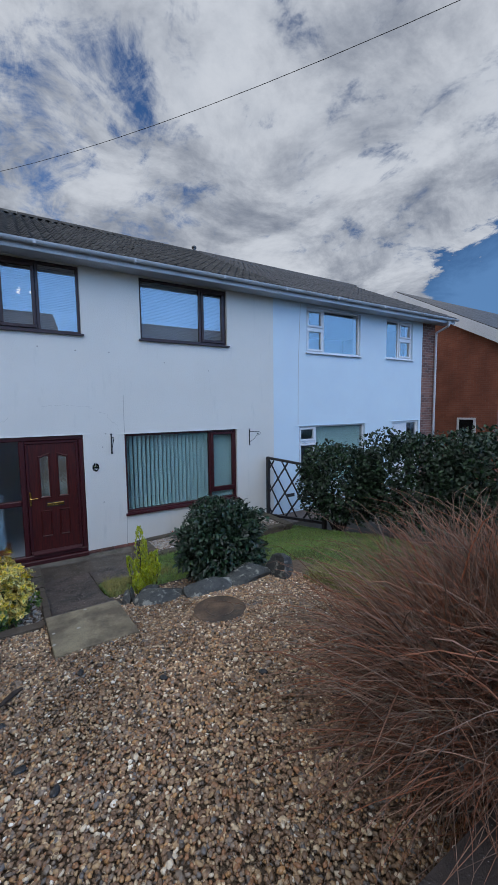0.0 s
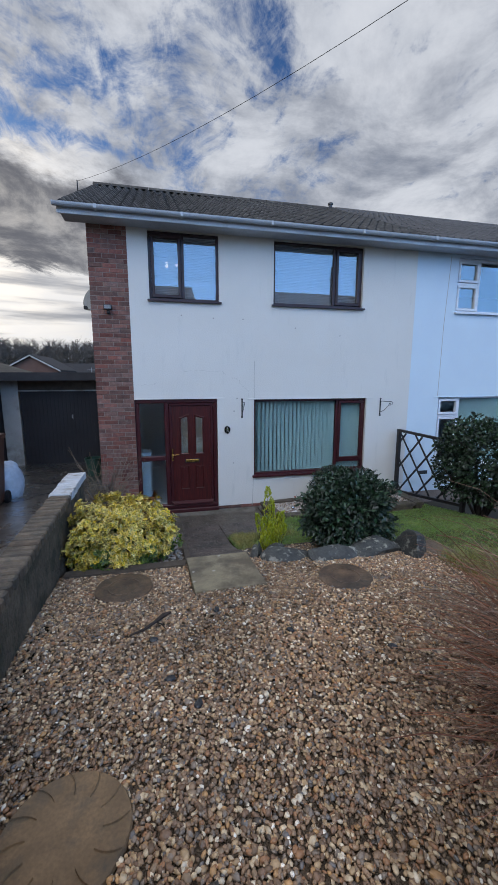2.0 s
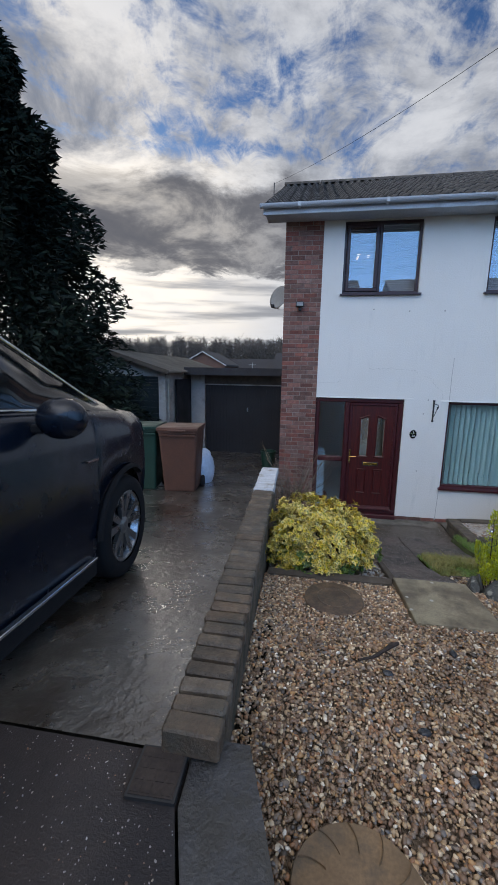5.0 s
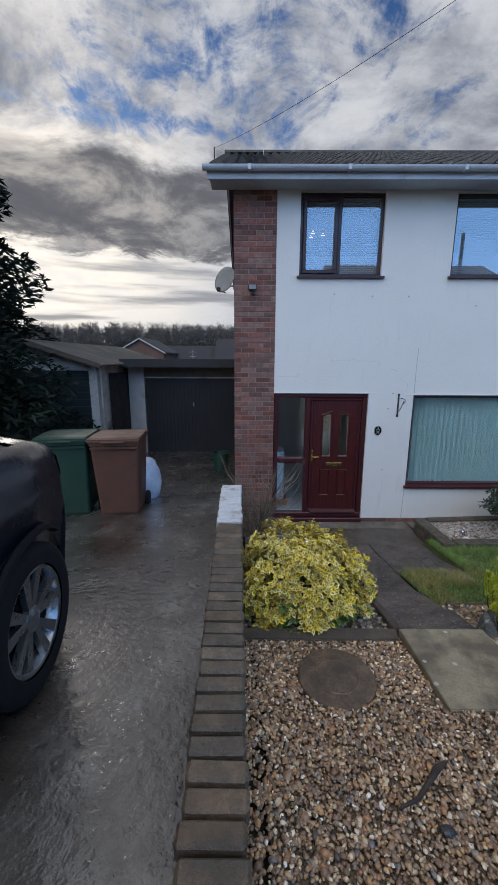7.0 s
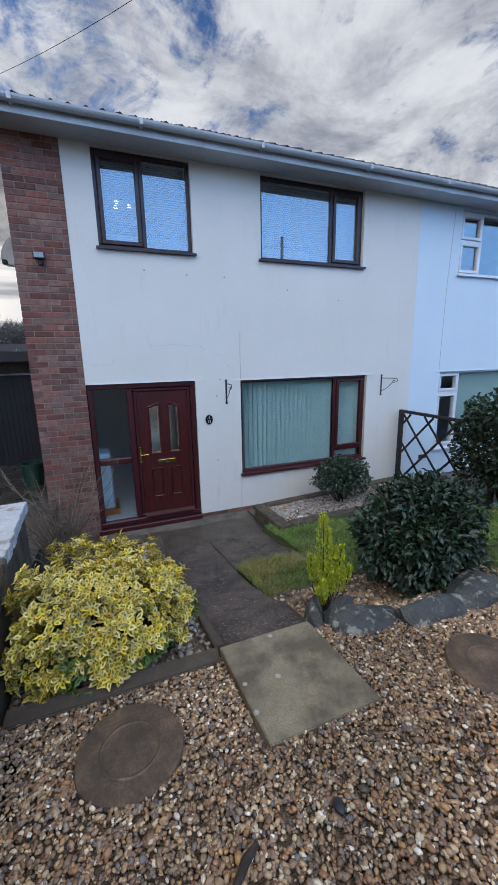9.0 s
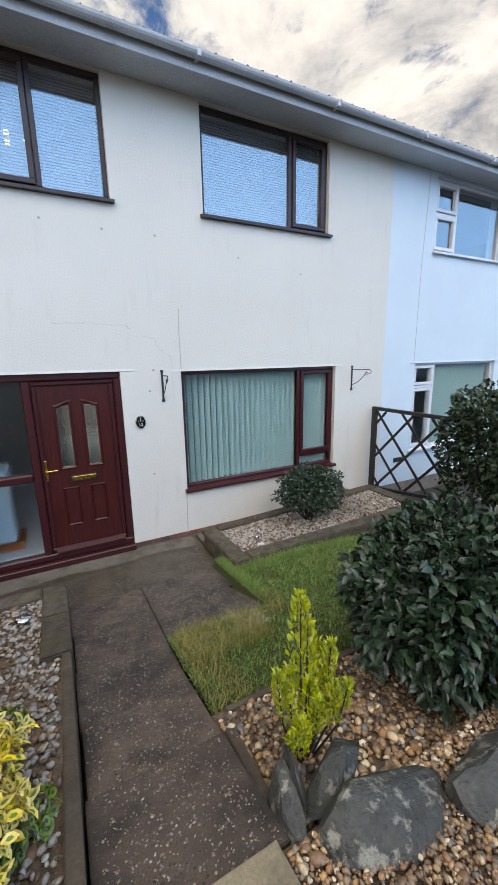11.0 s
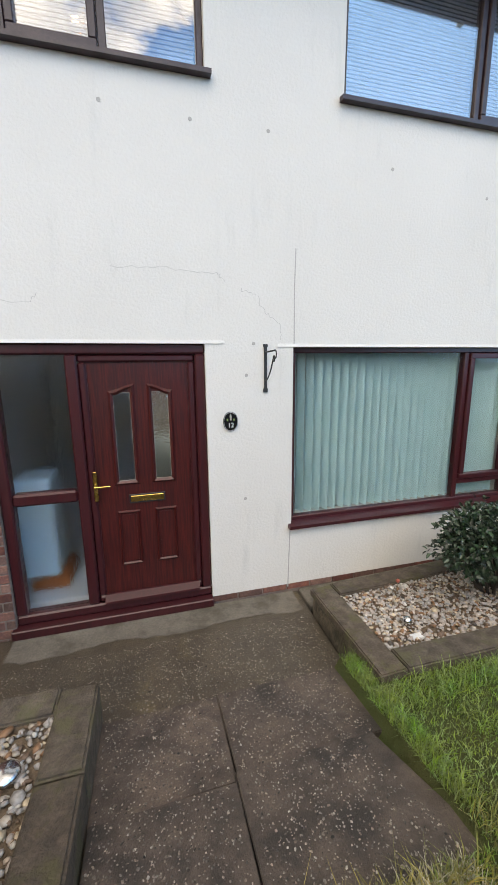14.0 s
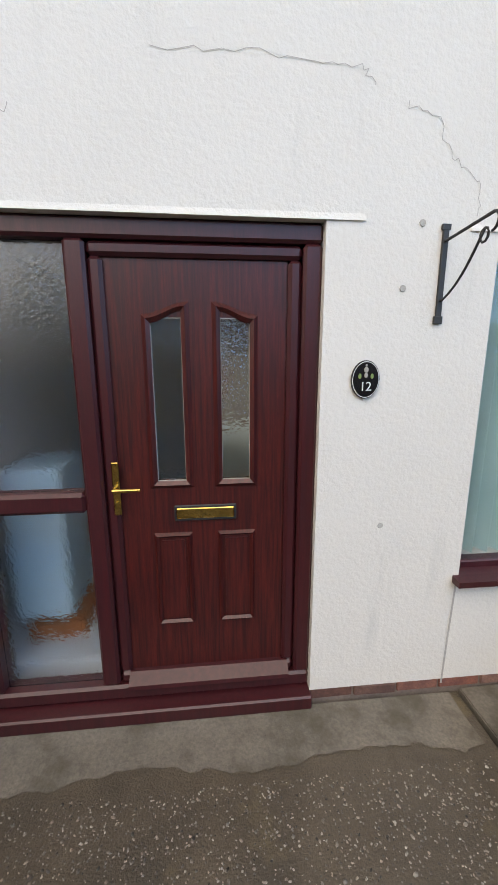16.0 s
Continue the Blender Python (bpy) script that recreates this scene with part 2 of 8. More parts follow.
RENDER = mat("cream_render", (0.71, 0.695, 0.655), (0.655, 0.64, 0.60), rough=0.9, scale=0.9, fine=44, bump=0.6, dist=0.008, amount=0.6, grain=0.04,
             dirt=(0.56, 0.56, 0.53), dirt_scale=1.0, dirt_at=(0.58, 0.86), dirt_stretch=(5.5, 5.5, 0.9), spec=0.2)
RENDER_BLUE = mat("white_render", (0.63, 0.75, 0.83), (0.60, 0.71, 0.80), rough=0.9, scale=0.8, fine=45, bump=0.5, dist=0.006, spec=0.2, grain=0.05)
BRICK = mat("red_brick", (0.27, 0.115, 0.08), (0.15, 0.068, 0.058), rough=0.9, scale=14, fine=90, bump=0.6, dist=0.004, dirt=(0.28, 0.2, 0.17), dirt_scale=5, dirt_at=(0.6, 0.8), rand=0.38)
MORTAR = mat("mortar", (0.30, 0.245, 0.21), (0.22, 0.175, 0.15), rough=0.95, scale=9, bump=0.6)
BRICK_FAR = brick_mat("far_brickwork", (0.30, 0.105, 0.06), (0.25, 0.085, 0.05), (0.26, 0.13, 0.09), xy="YZ")
BRICK_SIDE = brick_mat("gable_brickwork", (0.22, 0.10, 0.08), (0.16, 0.07, 0.055), (0.25, 0.21, 0.19), xy="YZ")
BRICK_FRONT = brick_mat("pier_brickwork", (0.26, 0.12, 0.09), (0.13, 0.065, 0.055), (0.3, 0.25, 0.22), xy="XZ")
TILE = mat("roof_tile", (0.045, 0.041, 0.039), (0.022, 0.021, 0.021), rough=0.5, scale=5, fine=50, bump=0.5, dirt=(0.11, 0.11, 0.095), dirt_scale=6, dirt_at=(0.56, 0.68), rand=0.4)
TILE_PALE = mat("weathered_grey_tile", (0.13, 0.13, 0.14), (0.10, 0.10, 0.105), rough=0.7, scale=2, bump=0.2)
TILE2 = mat("roof_tile_smooth", (0.075, 0.070, 0.070), (0.055, 0.052, 0.053), rough=0.42, scale=4, fine=50, bump=0.3, rand=0.2)
GUTTER = mat("pale_grey_plastic", (0.56, 0.59, 0.63), (0.48, 0.51, 0.55), rough=0.45, scale=2, bump=0.05, dirt=(0.25, 0.25, 0.25), dirt_scale=2.5, dirt_at=(0.58, 0.8))
SOFFIT = mat("soffit_board", (0.58, 0.60, 0.63), (0.50, 0.52, 0.55), rough=0.6, scale=2, bump=0.05)
MAROON = mat("rosewood_plastic", (0.075, 0.013, 0.016), (0.045, 0.010, 0.013), rough=0.34, scale=9, fine=120, bump=0.12, dist=0.001, stretch=(6, 6, 0.35), amount=0.9, rough_var=0.05)
MAROON_DOOR = mat("rosewood_door_skin", (0.115, 0.016, 0.013), (0.034, 0.006, 0.007), rough=0.36, scale=14, fine=150, bump=0.15, dist=0.001, stretch=(7, 7, 0.3), amount=1.0, rough_var=0.05)
BROWN_FRAME = mat("dark_brown_frame", (0.055, 0.028, 0.031), (0.038, 0.020, 0.023), rough=0.4, scale=6, bump=0.05)
WHITE_FRAME = mat("white_plastic", (0.78, 0.80, 0.84), (0.72, 0.74, 0.78), rough=0.35, scale=3, bump=0.02)
GLASS = glass_mat("window_glass", (0.9, 0.92, 0.93), ior=2.45)
GLASS_LOUNGE = glass_mat("lounge_glass", (0.95, 0.97, 0.97), ior=1.45)
GLASS_OBSCURE = glass_mat("obscure_glass", (0.95, 0.98, 1.0), ior=1.85, rough=0.08, bump=0.75, bscale=60, see=0.5)
BLIND = mat("blind_fabric", (0.54, 0.77, 0.80), (0.48, 0.71, 0.74), rough=0.8, scale=5, bump=0.1, grain=0.1)
BLIND_WHITE = mat("venetian_slat", (0.40, 0.43, 0.48), (0.36, 0.39, 0.44), rough=0.5, scale=5, bump=0.0)
HALL_GREY = mat("hall_wall_paint", (0.70, 0.74, 0.78), (0.65, 0.69, 0.73), rough=0.8, bump=0)
# dimness of the unlit rooms is put into this dark colour
DARK = mat("dim_painted_interior", (0.10, 0.10, 0.11), (0.07, 0.07, 0.075), rough=0.9, bump=0)
BRASS = mat("brass", (0.75, 0.52, 0.16), (0.6, 0.4, 0.12), rough=0.25, metal=1.0, bump=0.02)
IRON = mat("black_iron", (0.02, 0.02, 0.022), (0.03, 0.03, 0.03), rough=0.55, scale=20, bump=0.3)
PLAQUE = mat("black_plaque", (0.012, 0.012, 0.014), rough=0.2, bump=0)
WHITE_PAINT = mat("white_paint", (0.8, 0.8, 0.8), (0.7, 0.7, 0.7), rough=0.5, bump=0.05)
CONCRETE = mat("path_concrete", (0.155, 0.115, 0.093), (0.085, 0.065, 0.055), rough=0.55, scale=6.5, fine=110, bump=1.0, dist=0.006, dirt=(0.038, 0.031, 0.028), dirt_scale=3.6, dirt_at=(0.45, 0.62), rand=0.15)
APRON = mat("apron_concrete", (0.115, 0.090, 0.064), (0.065, 0.052, 0.038), rough=0.42, scale=4, fine=100, bump=1.0, dist=0.006, dirt=(0.15, 0.115, 0.065), dirt_scale=2.2, dirt_at=(0.56, 0.68))
STRIP = mat("cement_band", (0.20, 0.175, 0.145), (0.125, 0.11, 0.09), rough=0.85, scale=3, fine=70, bump=0.7, dist=0.005, dirt=(0.085, 0.075, 0.055), dirt_scale=3, dirt_at=(0.5, 0.62))
SLAB = mat("paving_slab", (0.36, 0.305, 0.195), (0.22, 0.185, 0.125), rough=0.72, scale=5, fine=110, bump=0.6, dist=0.004, dirt=(0.12, 0.095, 0.065), dirt_scale=3.6, dirt_at=(0.45, 0.6), fleck=(0.42, 0.40, 0.34), fleck_scale=11, fleck_size=0.13)
DISC_WET = mat("wet_disc", (0.24, 0.155, 0.095), (0.085, 0.055, 0.038), rough=0.42, scale=7, fine=80, bump=0.6, dist=0.004, dirt=(0.05, 0.04, 0.03), dirt_scale=5, dirt_at=(0.45, 0.65))
DISC = mat("sandstone_disc", (0.30, 0.195, 0.105), (0.21, 0.14, 0.08), rough=0.75, scale=7, fine=80, bump=0.5, dist=0.004, dirt=(0.10, 0.085, 0.065), dirt_scale=5, dirt_at=(0.5, 0.7), rand=0.15)
STONES = [(0.00, (0.29, 0.20, 0.135)), (0.17, (0.20, 0.13, 0.09)), (0.33, (0.42, 0.305, 0.19)), (0.45, (0.17, 0.115, 0.078)), (0.54, (0.56, 0.46, 0.33)), (0.62, (0.235, 0.195, 0.165)), (0.71, (0.42, 0.255, 0.125)),
          (0.75, (0.31, 0.17, 0.095)), (0.82, (0.16, 0.155, 0.16)), (0.86, (0.66, 0.60, 0.50)), (0.905, (0.085, 0.070, 0.060)), (0.93, (0.27, 0.20, 0.14)), (0.985, (0.80, 0.78, 0.74))]


def stone_mat(name, colours, rough, lift=1.0, tint=(1, 1, 1)):
    """Loose stones: each takes one of the colours, mottled, with damp patches over the bed."""
    mt = bpy.data.materials.new(name)
    mt.use_nodes = True
    n, l = mt.node_tree.nodes, mt.node_tree.links
    b = n["Principled BSDF"]
    colours = [(p, tuple(v * lift * k for v, k in zip(c, tint))) for p, c in colours]
    geo, cr = n.new("ShaderNodeNewGeometry"), n.new("ShaderNodeValToRGB")
    cr.color_ramp.interpolation = "CONSTANT"
    els = cr.color_ramp.elements
    els[0].position, els[0].color = 0.0, (*colours[0][1], 1)
    els[1].position, els[1].color = colours[-1][0], (*colours[-1][1], 1)
    for p, c in colours[1:-1]:
        els.new(p).color = (*c, 1)
    l.new(geo.outputs["Random Per Island"], cr.inputs[0])
    col = cr.outputs[0]
    for scale, lo, hi, dark, light in ((55, 0.3, 0.7, 0.72, 1.2), (1.3, 0.38, 0.62, 0.74, 1.12)):
        t, r, k = n.new("ShaderNodeTexNoise"), n.new("ShaderNodeMapRange"), n.new("ShaderNodeVectorMath")
        t.inputs["Scale"].default_value, t.inputs["Detail"].default_value = scale, 4
        l.new(geo.outputs["Position"], t.inputs[0])
        l.new(t.outputs[0], r.inputs[0])
        for i, v in enumerate((lo, hi, dark, light)):
            r.inputs[i + 1].default_value = v
        k.operation = "SCALE"
        l.new(col, k.inputs[0])
        l.new(r.outputs[0], k.inputs["Scale"])
        col = k.outputs[0]
        if scale < 5:
            rr = n.new("ShaderNodeMapRange")
            l.new(t.outputs[0], rr.inputs[0])
            for i, v in enumerate((lo, hi, rough - 0.12, rough + 0.12)):
                rr.inputs[i + 1].default_value = v
            l.new(rr.outputs[0], b.inputs["Roughness"])
    l.new(col, b.inputs["Base Color"])
    return mt


PEBBLE = stone_mat("pebbles", STONES, 0.38, 1.24, (1.03, 0.965, 0.88))
PEBBLE_PALE = stone_mat("pale_pebbles", [(p, tuple(0.30 + 0.55 * v for v in c)) if i % 3 != 1 else (p, c) for i, (p, c) in enumerate(STONES)], 0.5, 0.85)
PEBBLE_GRAIN = mat("aggregate_grain", (0.33, 0.29, 0.25), (0.12, 0.10, 0.085), rough=0.5, scale=30, bump=0, island=0.95)
SOIL = mat("soil", (0.075, 0.055, 0.04), (0.05, 0.037, 0.028), rough=0.9, scale=8, bump=1.0, dist=0.02)
GRIT = mat("gravel_bed", (0.24, 0.170, 0.115), (0.13, 0.094, 0.064), rough=0.8, scale=25, fine=120, bump=1.0, dist=0.01)
TURF = mat("turf", (0.05, 0.09, 0.016), (0.08, 0.085, 0.025), rough=0.95, scale=3, fine=120, bump=1.0, dist=0.02)
BLADE = mat("grass_blade", (0.14, 0.31, 0.05), (0.24, 0.32, 0.08), rough=0.45, scale=5.0, fine=10, bump=0, amount=1.0, island=0.45)
DRY = mat("dry_grass", (0.42, 0.33, 0.12), (0.20, 0.23, 0.06), rough=0.8, scale=6, bump=0, island=0.4)
BLEACHED = mat("bleached_grass", (0.62, 0.60, 0.50), (0.42, 0.42, 0.33), rough=0.8, scale=9, bump=0, island=0.3)
HOLLY = mat("dark_leaf", (0.034, 0.068, 0.036), (0.024, 0.052, 0.028), rough=0.33, scale=9, fine=60, bump=0, island=0.6)
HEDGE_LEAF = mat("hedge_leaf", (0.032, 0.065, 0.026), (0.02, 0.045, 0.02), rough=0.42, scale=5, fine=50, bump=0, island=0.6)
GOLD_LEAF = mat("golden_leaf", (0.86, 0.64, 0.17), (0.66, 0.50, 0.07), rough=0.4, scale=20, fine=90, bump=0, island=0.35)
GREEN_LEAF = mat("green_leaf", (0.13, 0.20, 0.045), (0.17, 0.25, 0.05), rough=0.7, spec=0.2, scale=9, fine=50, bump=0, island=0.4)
CONIFER = mat("golden_conifer", (0.62, 0.62, 0.02), (0.34, 0.42, 0.02), rough=0.7, scale=14, fine=60, bump=0, island=0.3)
DARK_CONIFER = mat("cypress_green", (0.020, 0.030, 0.020), (0.010, 0.016, 0.011), rough=0.9, scale=1.5, bump=0, island=0.5, spec=0.15)
TWIG = mat("russet_twig", (0.33, 0.165, 0.10), (0.20, 0.095, 0.06), rough=0.75, scale=12, bump=0, island=0.6)
TWIG_GREY = mat("grey_twig", (0.26, 0.19, 0.13), (0.16, 0.12, 0.085), rough=0.8, scale=12, bump=0, island=0.3)
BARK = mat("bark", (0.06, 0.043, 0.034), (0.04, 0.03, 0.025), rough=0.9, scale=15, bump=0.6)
WOODS = mat("distant_woods", (0.105, 0.088, 0.072), (0.075, 0.064, 0.054), rough=1.0, scale=0.3, bump=0, island=0.3)
SLATE = mat("slate_rock", (0.085, 0.092, 0.086), (0.045, 0.048, 0.048), rough=0.6, scale=9, fine=60, bump=1.0, dist=0.012, dirt=(0.28, 0.28, 0.24), dirt_scale=13, dirt_at=(0.54, 0.62), rand=0.3)
SLATE_DARK = mat("wet_slate_chip", (0.035, 0.038, 0.045), (0.02, 0.022, 0.026), rough=0.3, scale=20, bump=0.3)
STONE_EDGE = mat("edging_stone", (0.15, 0.118, 0.090), (0.065, 0.052, 0.042), rough=0.85, scale=11, fine=70, bump=1.0, dist=0.010, dirt=(0.09, 0.082, 0.045), dirt_scale=7, dirt_at=(0.5, 0.62), rand=0.25)
COPING = mat("coping_brick", (0.165, 0.118, 0.078), (0.085, 0.064, 0.046), rough=0.6, scale=11, fine=70, bump=1.0, dist=0.008, dirt=(0.07, 0.06, 0.045), dirt_scale=8, dirt_at=(0.48, 0.64), rand=0.3)
COPING_WHITE = mat("painted_brick", (0.62, 0.64, 0.68), (0.52, 0.54, 0.57), rough=0.6, scale=9, fine=60, bump=0.5, dirt=(0.28, 0.26, 0.23), dirt_scale=7, dirt_at=(0.56, 0.66))
RUBBLE = mat("roughcast_wall", (0.17, 0.135, 0.095), (0.10, 0.082, 0.06), rough=0.9, scale=6, fine=35, bump=1.0, dist=0.02, dirt=(0.05, 0.05, 0.033), dirt_scale=4, dirt_at=(0.48, 0.62))
DRIVE = mat("wet_concrete", (0.165, 0.150, 0.130), (0.062, 0.052, 0.042), rough=0.30, scale=3.5, fine=22, bump=1.0, dist=0.009, dirt=(0.040, 0.029, 0.020), dirt_scale=1.5, dirt_at=(0.45, 0.56), rough_var=0.16, spec=1.0, coat=0.9, grain=0.5)
KERB = mat("kerb_concrete", (0.080, 0.080, 0.082), (0.034, 0.034, 0.037), rough=0.4, scale=9, fine=70, bump=1.0, dist=0.006, dirt=(0.035, 0.033, 0.030), dirt_scale=8, dirt_at=(0.45, 0.6), spec=0.7)
PAVEMENT = mat("damp_tarmac", (0.050, 0.038, 0.034), (0.033, 0.026, 0.024), rough=0.5, scale=5, fine=140, bump=0.8, dist=0.005, rough_var=0.15, fleck=(0.26, 0.25, 0.24), fleck_scale=62, fleck_size=0.11)
GROUND = mat("rough_ground", (0.05, 0.045, 0.03), (0.035, 0.03, 0.022), rough=1.0, scale=0.4, bump=0.3)
BIN_GREEN = mat("green_plastic", (0.010, 0.050, 0.034), (0.008, 0.038, 0.026), rough=0.42, scale=4, bump=0.05)
BIN_BROWN = mat("brown_plastic", (0.125, 0.055, 0.036), (0.09, 0.040, 0.027), rough=0.45, scale=4, bump=0.05)
RUBBER = mat("black_rubber", (0.010, 0.010, 0.011), (0.015, 0.015, 0.016), rough=0.8, bump=0.1, spec=0.2)
BAG = mat("pale_blue_sack", (0.55, 0.62, 0.72), (0.45, 0.52, 0.62), rough=0.5, scale=3, fine=14, bump=0.5, dist=0.02)
CAR_PAINT = mat("dark_blue_car_paint", (0.005, 0.009, 0.018), (0.004, 0.008, 0.016), rough=0.22, metal=0.0, bump=0, coat=0.0)
CAR_GLASS = mat("tinted_car_glass", (0.01, 0.012, 0.013), rough=0.03, bump=0)
CHROME = mat("chrome", (0.7, 0.71, 0.73), (0.65, 0.66, 0.68), rough=0.12, metal=1.0, bump=0)
ALLOY = mat("alloy", (0.42, 0.43, 0.44), (0.35, 0.36, 0.37), rough=0.3, metal=0.9, bump=0)
LAMP_GLASS = mat("headlamp", (0.55, 0.57, 0.6), (0.4, 0.42, 0.45), rough=0.08, metal=0.4, bump=0, coat=1.0)
GARAGE_DOOR = mat("dark_garage_door", (0.012, 0.010, 0.013), (0.010, 0.008, 0.010), rough=0.55, scale=2, bump=0.1)
SHUTTER = mat("green_shutter", (0.013, 0.024, 0.026), (0.010, 0.018, 0.020), rough=0.55, scale=2, bump=0.1)
PANEL = mat("pebbledash_panel", (0.58, 0.54, 0.47), (0.46, 0.42, 0.36), rough=0.9, scale=3, fine=50, bump=0.8, dist=0.008, dirt=(0.12, 0.11, 0.09), dirt_scale=1.5, dirt_at=(0.5, 0.7))
POST = mat("painted_concrete", (0.50, 0.49, 0.46), (0.38, 0.37, 0.345), rough=0.8, scale=3, bump=0.3, dirt=(0.18, 0.17, 0.14), dirt_scale=2, dirt_at=(0.5, 0.7))
ASBESTOS = mat("cement_sheet", (0.16, 0.145, 0.12), (0.11, 0.10, 0.085), rough=0.85, scale=2, bump=0.4)
FELT = mat("roofing_felt", (0.05, 0.05, 0.055), (0.035, 0.035, 0.04), rough=0.8, scale=2, bump=0.3)
TIMBER_DARK = mat("stained_trellis", (0.03, 0.024, 0.024), (0.02, 0.017, 0.017), rough=0.6, scale=8, bump=0.3, stretch=(1, 1, 1))
TIMBER_OLD = mat("weathered_board", (0.12, 0.095, 0.07), (0.08, 0.062, 0.048), rough=0.85, scale=8, bump=0.5)
DISH = mat("dish_grey", (0.40, 0.40, 0.39), (0.33, 0.33, 0.32), rough=0.5, bump=0.02)
FAR_BRICK = mat("far_house_wall", (0.16, 0.085, 0.06), (0.12, 0.065, 0.048), rough=0.95, scale=1, bump=0)
FAR_ROOF = mat("far_house_roof", (0.045, 0.04, 0.04), rough=0.9, bump=0)
CARPET = mat("red_brown_mat", (0.50, 0.15, 0.04), rough=0.95, bump=0.1)
HALL_CREAM = mat("kitchen_paint", (0.72, 0.66, 0.55), (0.66, 0.6, 0.5), rough=0.8, bump=0)
HALL_WHITE = mat("hall_paint", (0.66, 0.88, 0.96), (0.62, 0.84, 0.94), rough=0.7, bump=0)


def bulb_mat():
    mt = bpy.data.materials.new("lit_bulb")
    mt.use_nodes = True
    b = mt.node_tree.nodes["Principled BSDF"]
    b.inputs["Base Color"].default_value = (1, 0.75, 0.5, 1)
    b.inputs["Emission Color"].default_value = (1, 0.62, 0.36, 1)
    b.inputs["Emission Strength"].default_value = 9.0
    return mt


BULB = bulb_mat()


# ---- mesh helpers ----
rng = random.Random(7)
nrg = np.random.default_rng(7)


def part(name, bm, material, parent=None, label="", smooth=False, at=None):
    """One mesh object from a bmesh, or from a (verts, faces) pair."""
    me = bpy.data.meshes.new(name)
    if isinstance(bm, tuple):
        fill(me, *bm)
    else:
        bmesh.ops.recalc_face_normals(bm, faces=bm.faces)
        bm.to_mesh(me)
        bm.free()
    if smooth:
        me.polygons.foreach_set("use_smooth", [True] * len(me.polygons))
    me.materials.append(material)
    ob = new(name, me)
    if at is not None:
        ob.location = at
    if parent:
        ob.parent = parent
    if label:
        ob["label"] = label
    return ob


def fill(me, verts, faces):
    verts = np.asarray(verts, dtype=np.float32).reshape(-1, 3)
    if isinstance(faces, np.ndarray):
        k = faces.shape[1]
        me.vertices.add(len(verts))
        me.vertices.foreach_set("co", verts.ravel())
        me.loops.add(faces.size)
        me.loops.foreach_set("vertex_index", faces.astype(np.int32).ravel())
        me.polygons.add(len(faces))
        me.polygons.foreach_set("loop_start", np.arange(0, faces.size, k, dtype=np.int32))
        me.polygons.foreach_set("loop_total", np.full(len(faces), k, dtype=np.int32))
        me.update(calc_edges=True)
        me.validate()
    else:
        me.from_pydata(verts.tolist(), [], faces)
        me.update()


def thing(name, at, label, category="", group=""):
    ob = new(name)
    ob.empty_display_size = 0.1
    ob.location = at
    return tagged(ob, label, category, group)


def box(bm, x0, x1, y0, y1, z0, z1, bevel=0.0):
    vs = [bm.verts.new(p) for p in ((x0, y0, z0), (x1, y0, z0), (x1, y1, z0), (x0, y1, z0), (x0, y0, z1), (x1, y0, z1), (x1, y1, z1), (x0, y1, z1))]
    fs = [bm.faces.new([vs[i] for i in f]) for f in ((0, 3, 2, 1), (4, 5, 6, 7), (0, 1, 5, 4), (1, 2, 6, 5), (2, 3, 7, 6), (3, 0, 4, 7))]
    if bevel:
        es = list({e for f in fs for e in f.edges})
        bmesh.ops.bevel(bm, geom=es, offset=bevel, segments=1, affect="EDGES")
    return bm


def boxes(*dims, bevel=0.0):
    bm = bmesh.new()
    for d in dims:
        b2 = bmesh.new()
        box(b2, *d, bevel=bevel)
        me = bpy.data.meshes.new("tmp")
        b2.to_mesh(me)
        b2.free()
        bm.from_mesh(me)
        bpy.data.meshes.remove(me)
    return bm


def cyl(bm, p0, p1, r0, r1=None, n=12, caps=True):
    r1 = r0 if r1 is None else r1
    p0, p1 = Vector(p0), Vector(p1)
    d = (p1 - p0).normalized()
    a = d.orthogonal().normalized()
    b = d.cross(a)
    rings = []
    for p, r in ((p0, r0), (p1, r1)):
        rings.append([bm.verts.new(p + (a * math.cos(t) + b * math.sin(t)) * r) for t in (2 * math.pi * i / n for i in range(n))])
    for i in range(n):
        bm.faces.new((rings[0][i], rings[0][(i + 1) % n], rings[1][(i + 1) % n], rings[1][i]))
    if caps:
        bm.faces.new(rings[0])
        bm.faces.new(rings[1])
    return bm


def lathe(bm, prof, centre=(0, 0, 0), axis="Z", n=24, caps=True):
    """A turned shape: (radius, along) pairs about an axis."""
    c = Vector(centre)
    rings = []
    for r, h in prof:
        ring = []
        for i in range(n):
            t = 2 * math.pi * i / n
            u, v = r * math.cos(t), r * math.sin(t)
            ring.append(bm.verts.new(c + (Vector((u, v, h)) if axis == "Z" else Vector((h, u, v)) if axis == "X" else Vector((u, h, v)))))
        rings.append(ring)
    for a, b in zip(rings, rings[1:]):
        for i in range(n):
            bm.faces.new((a[i], a[(i + 1) % n], b[(i + 1) % n], b[i]))
    for ring, r in ((rings[0], prof[0][0]), (rings[-1], prof[-1][0])):
        if r > 1e-5 and caps:
            bm.faces.new(ring)
    return bm


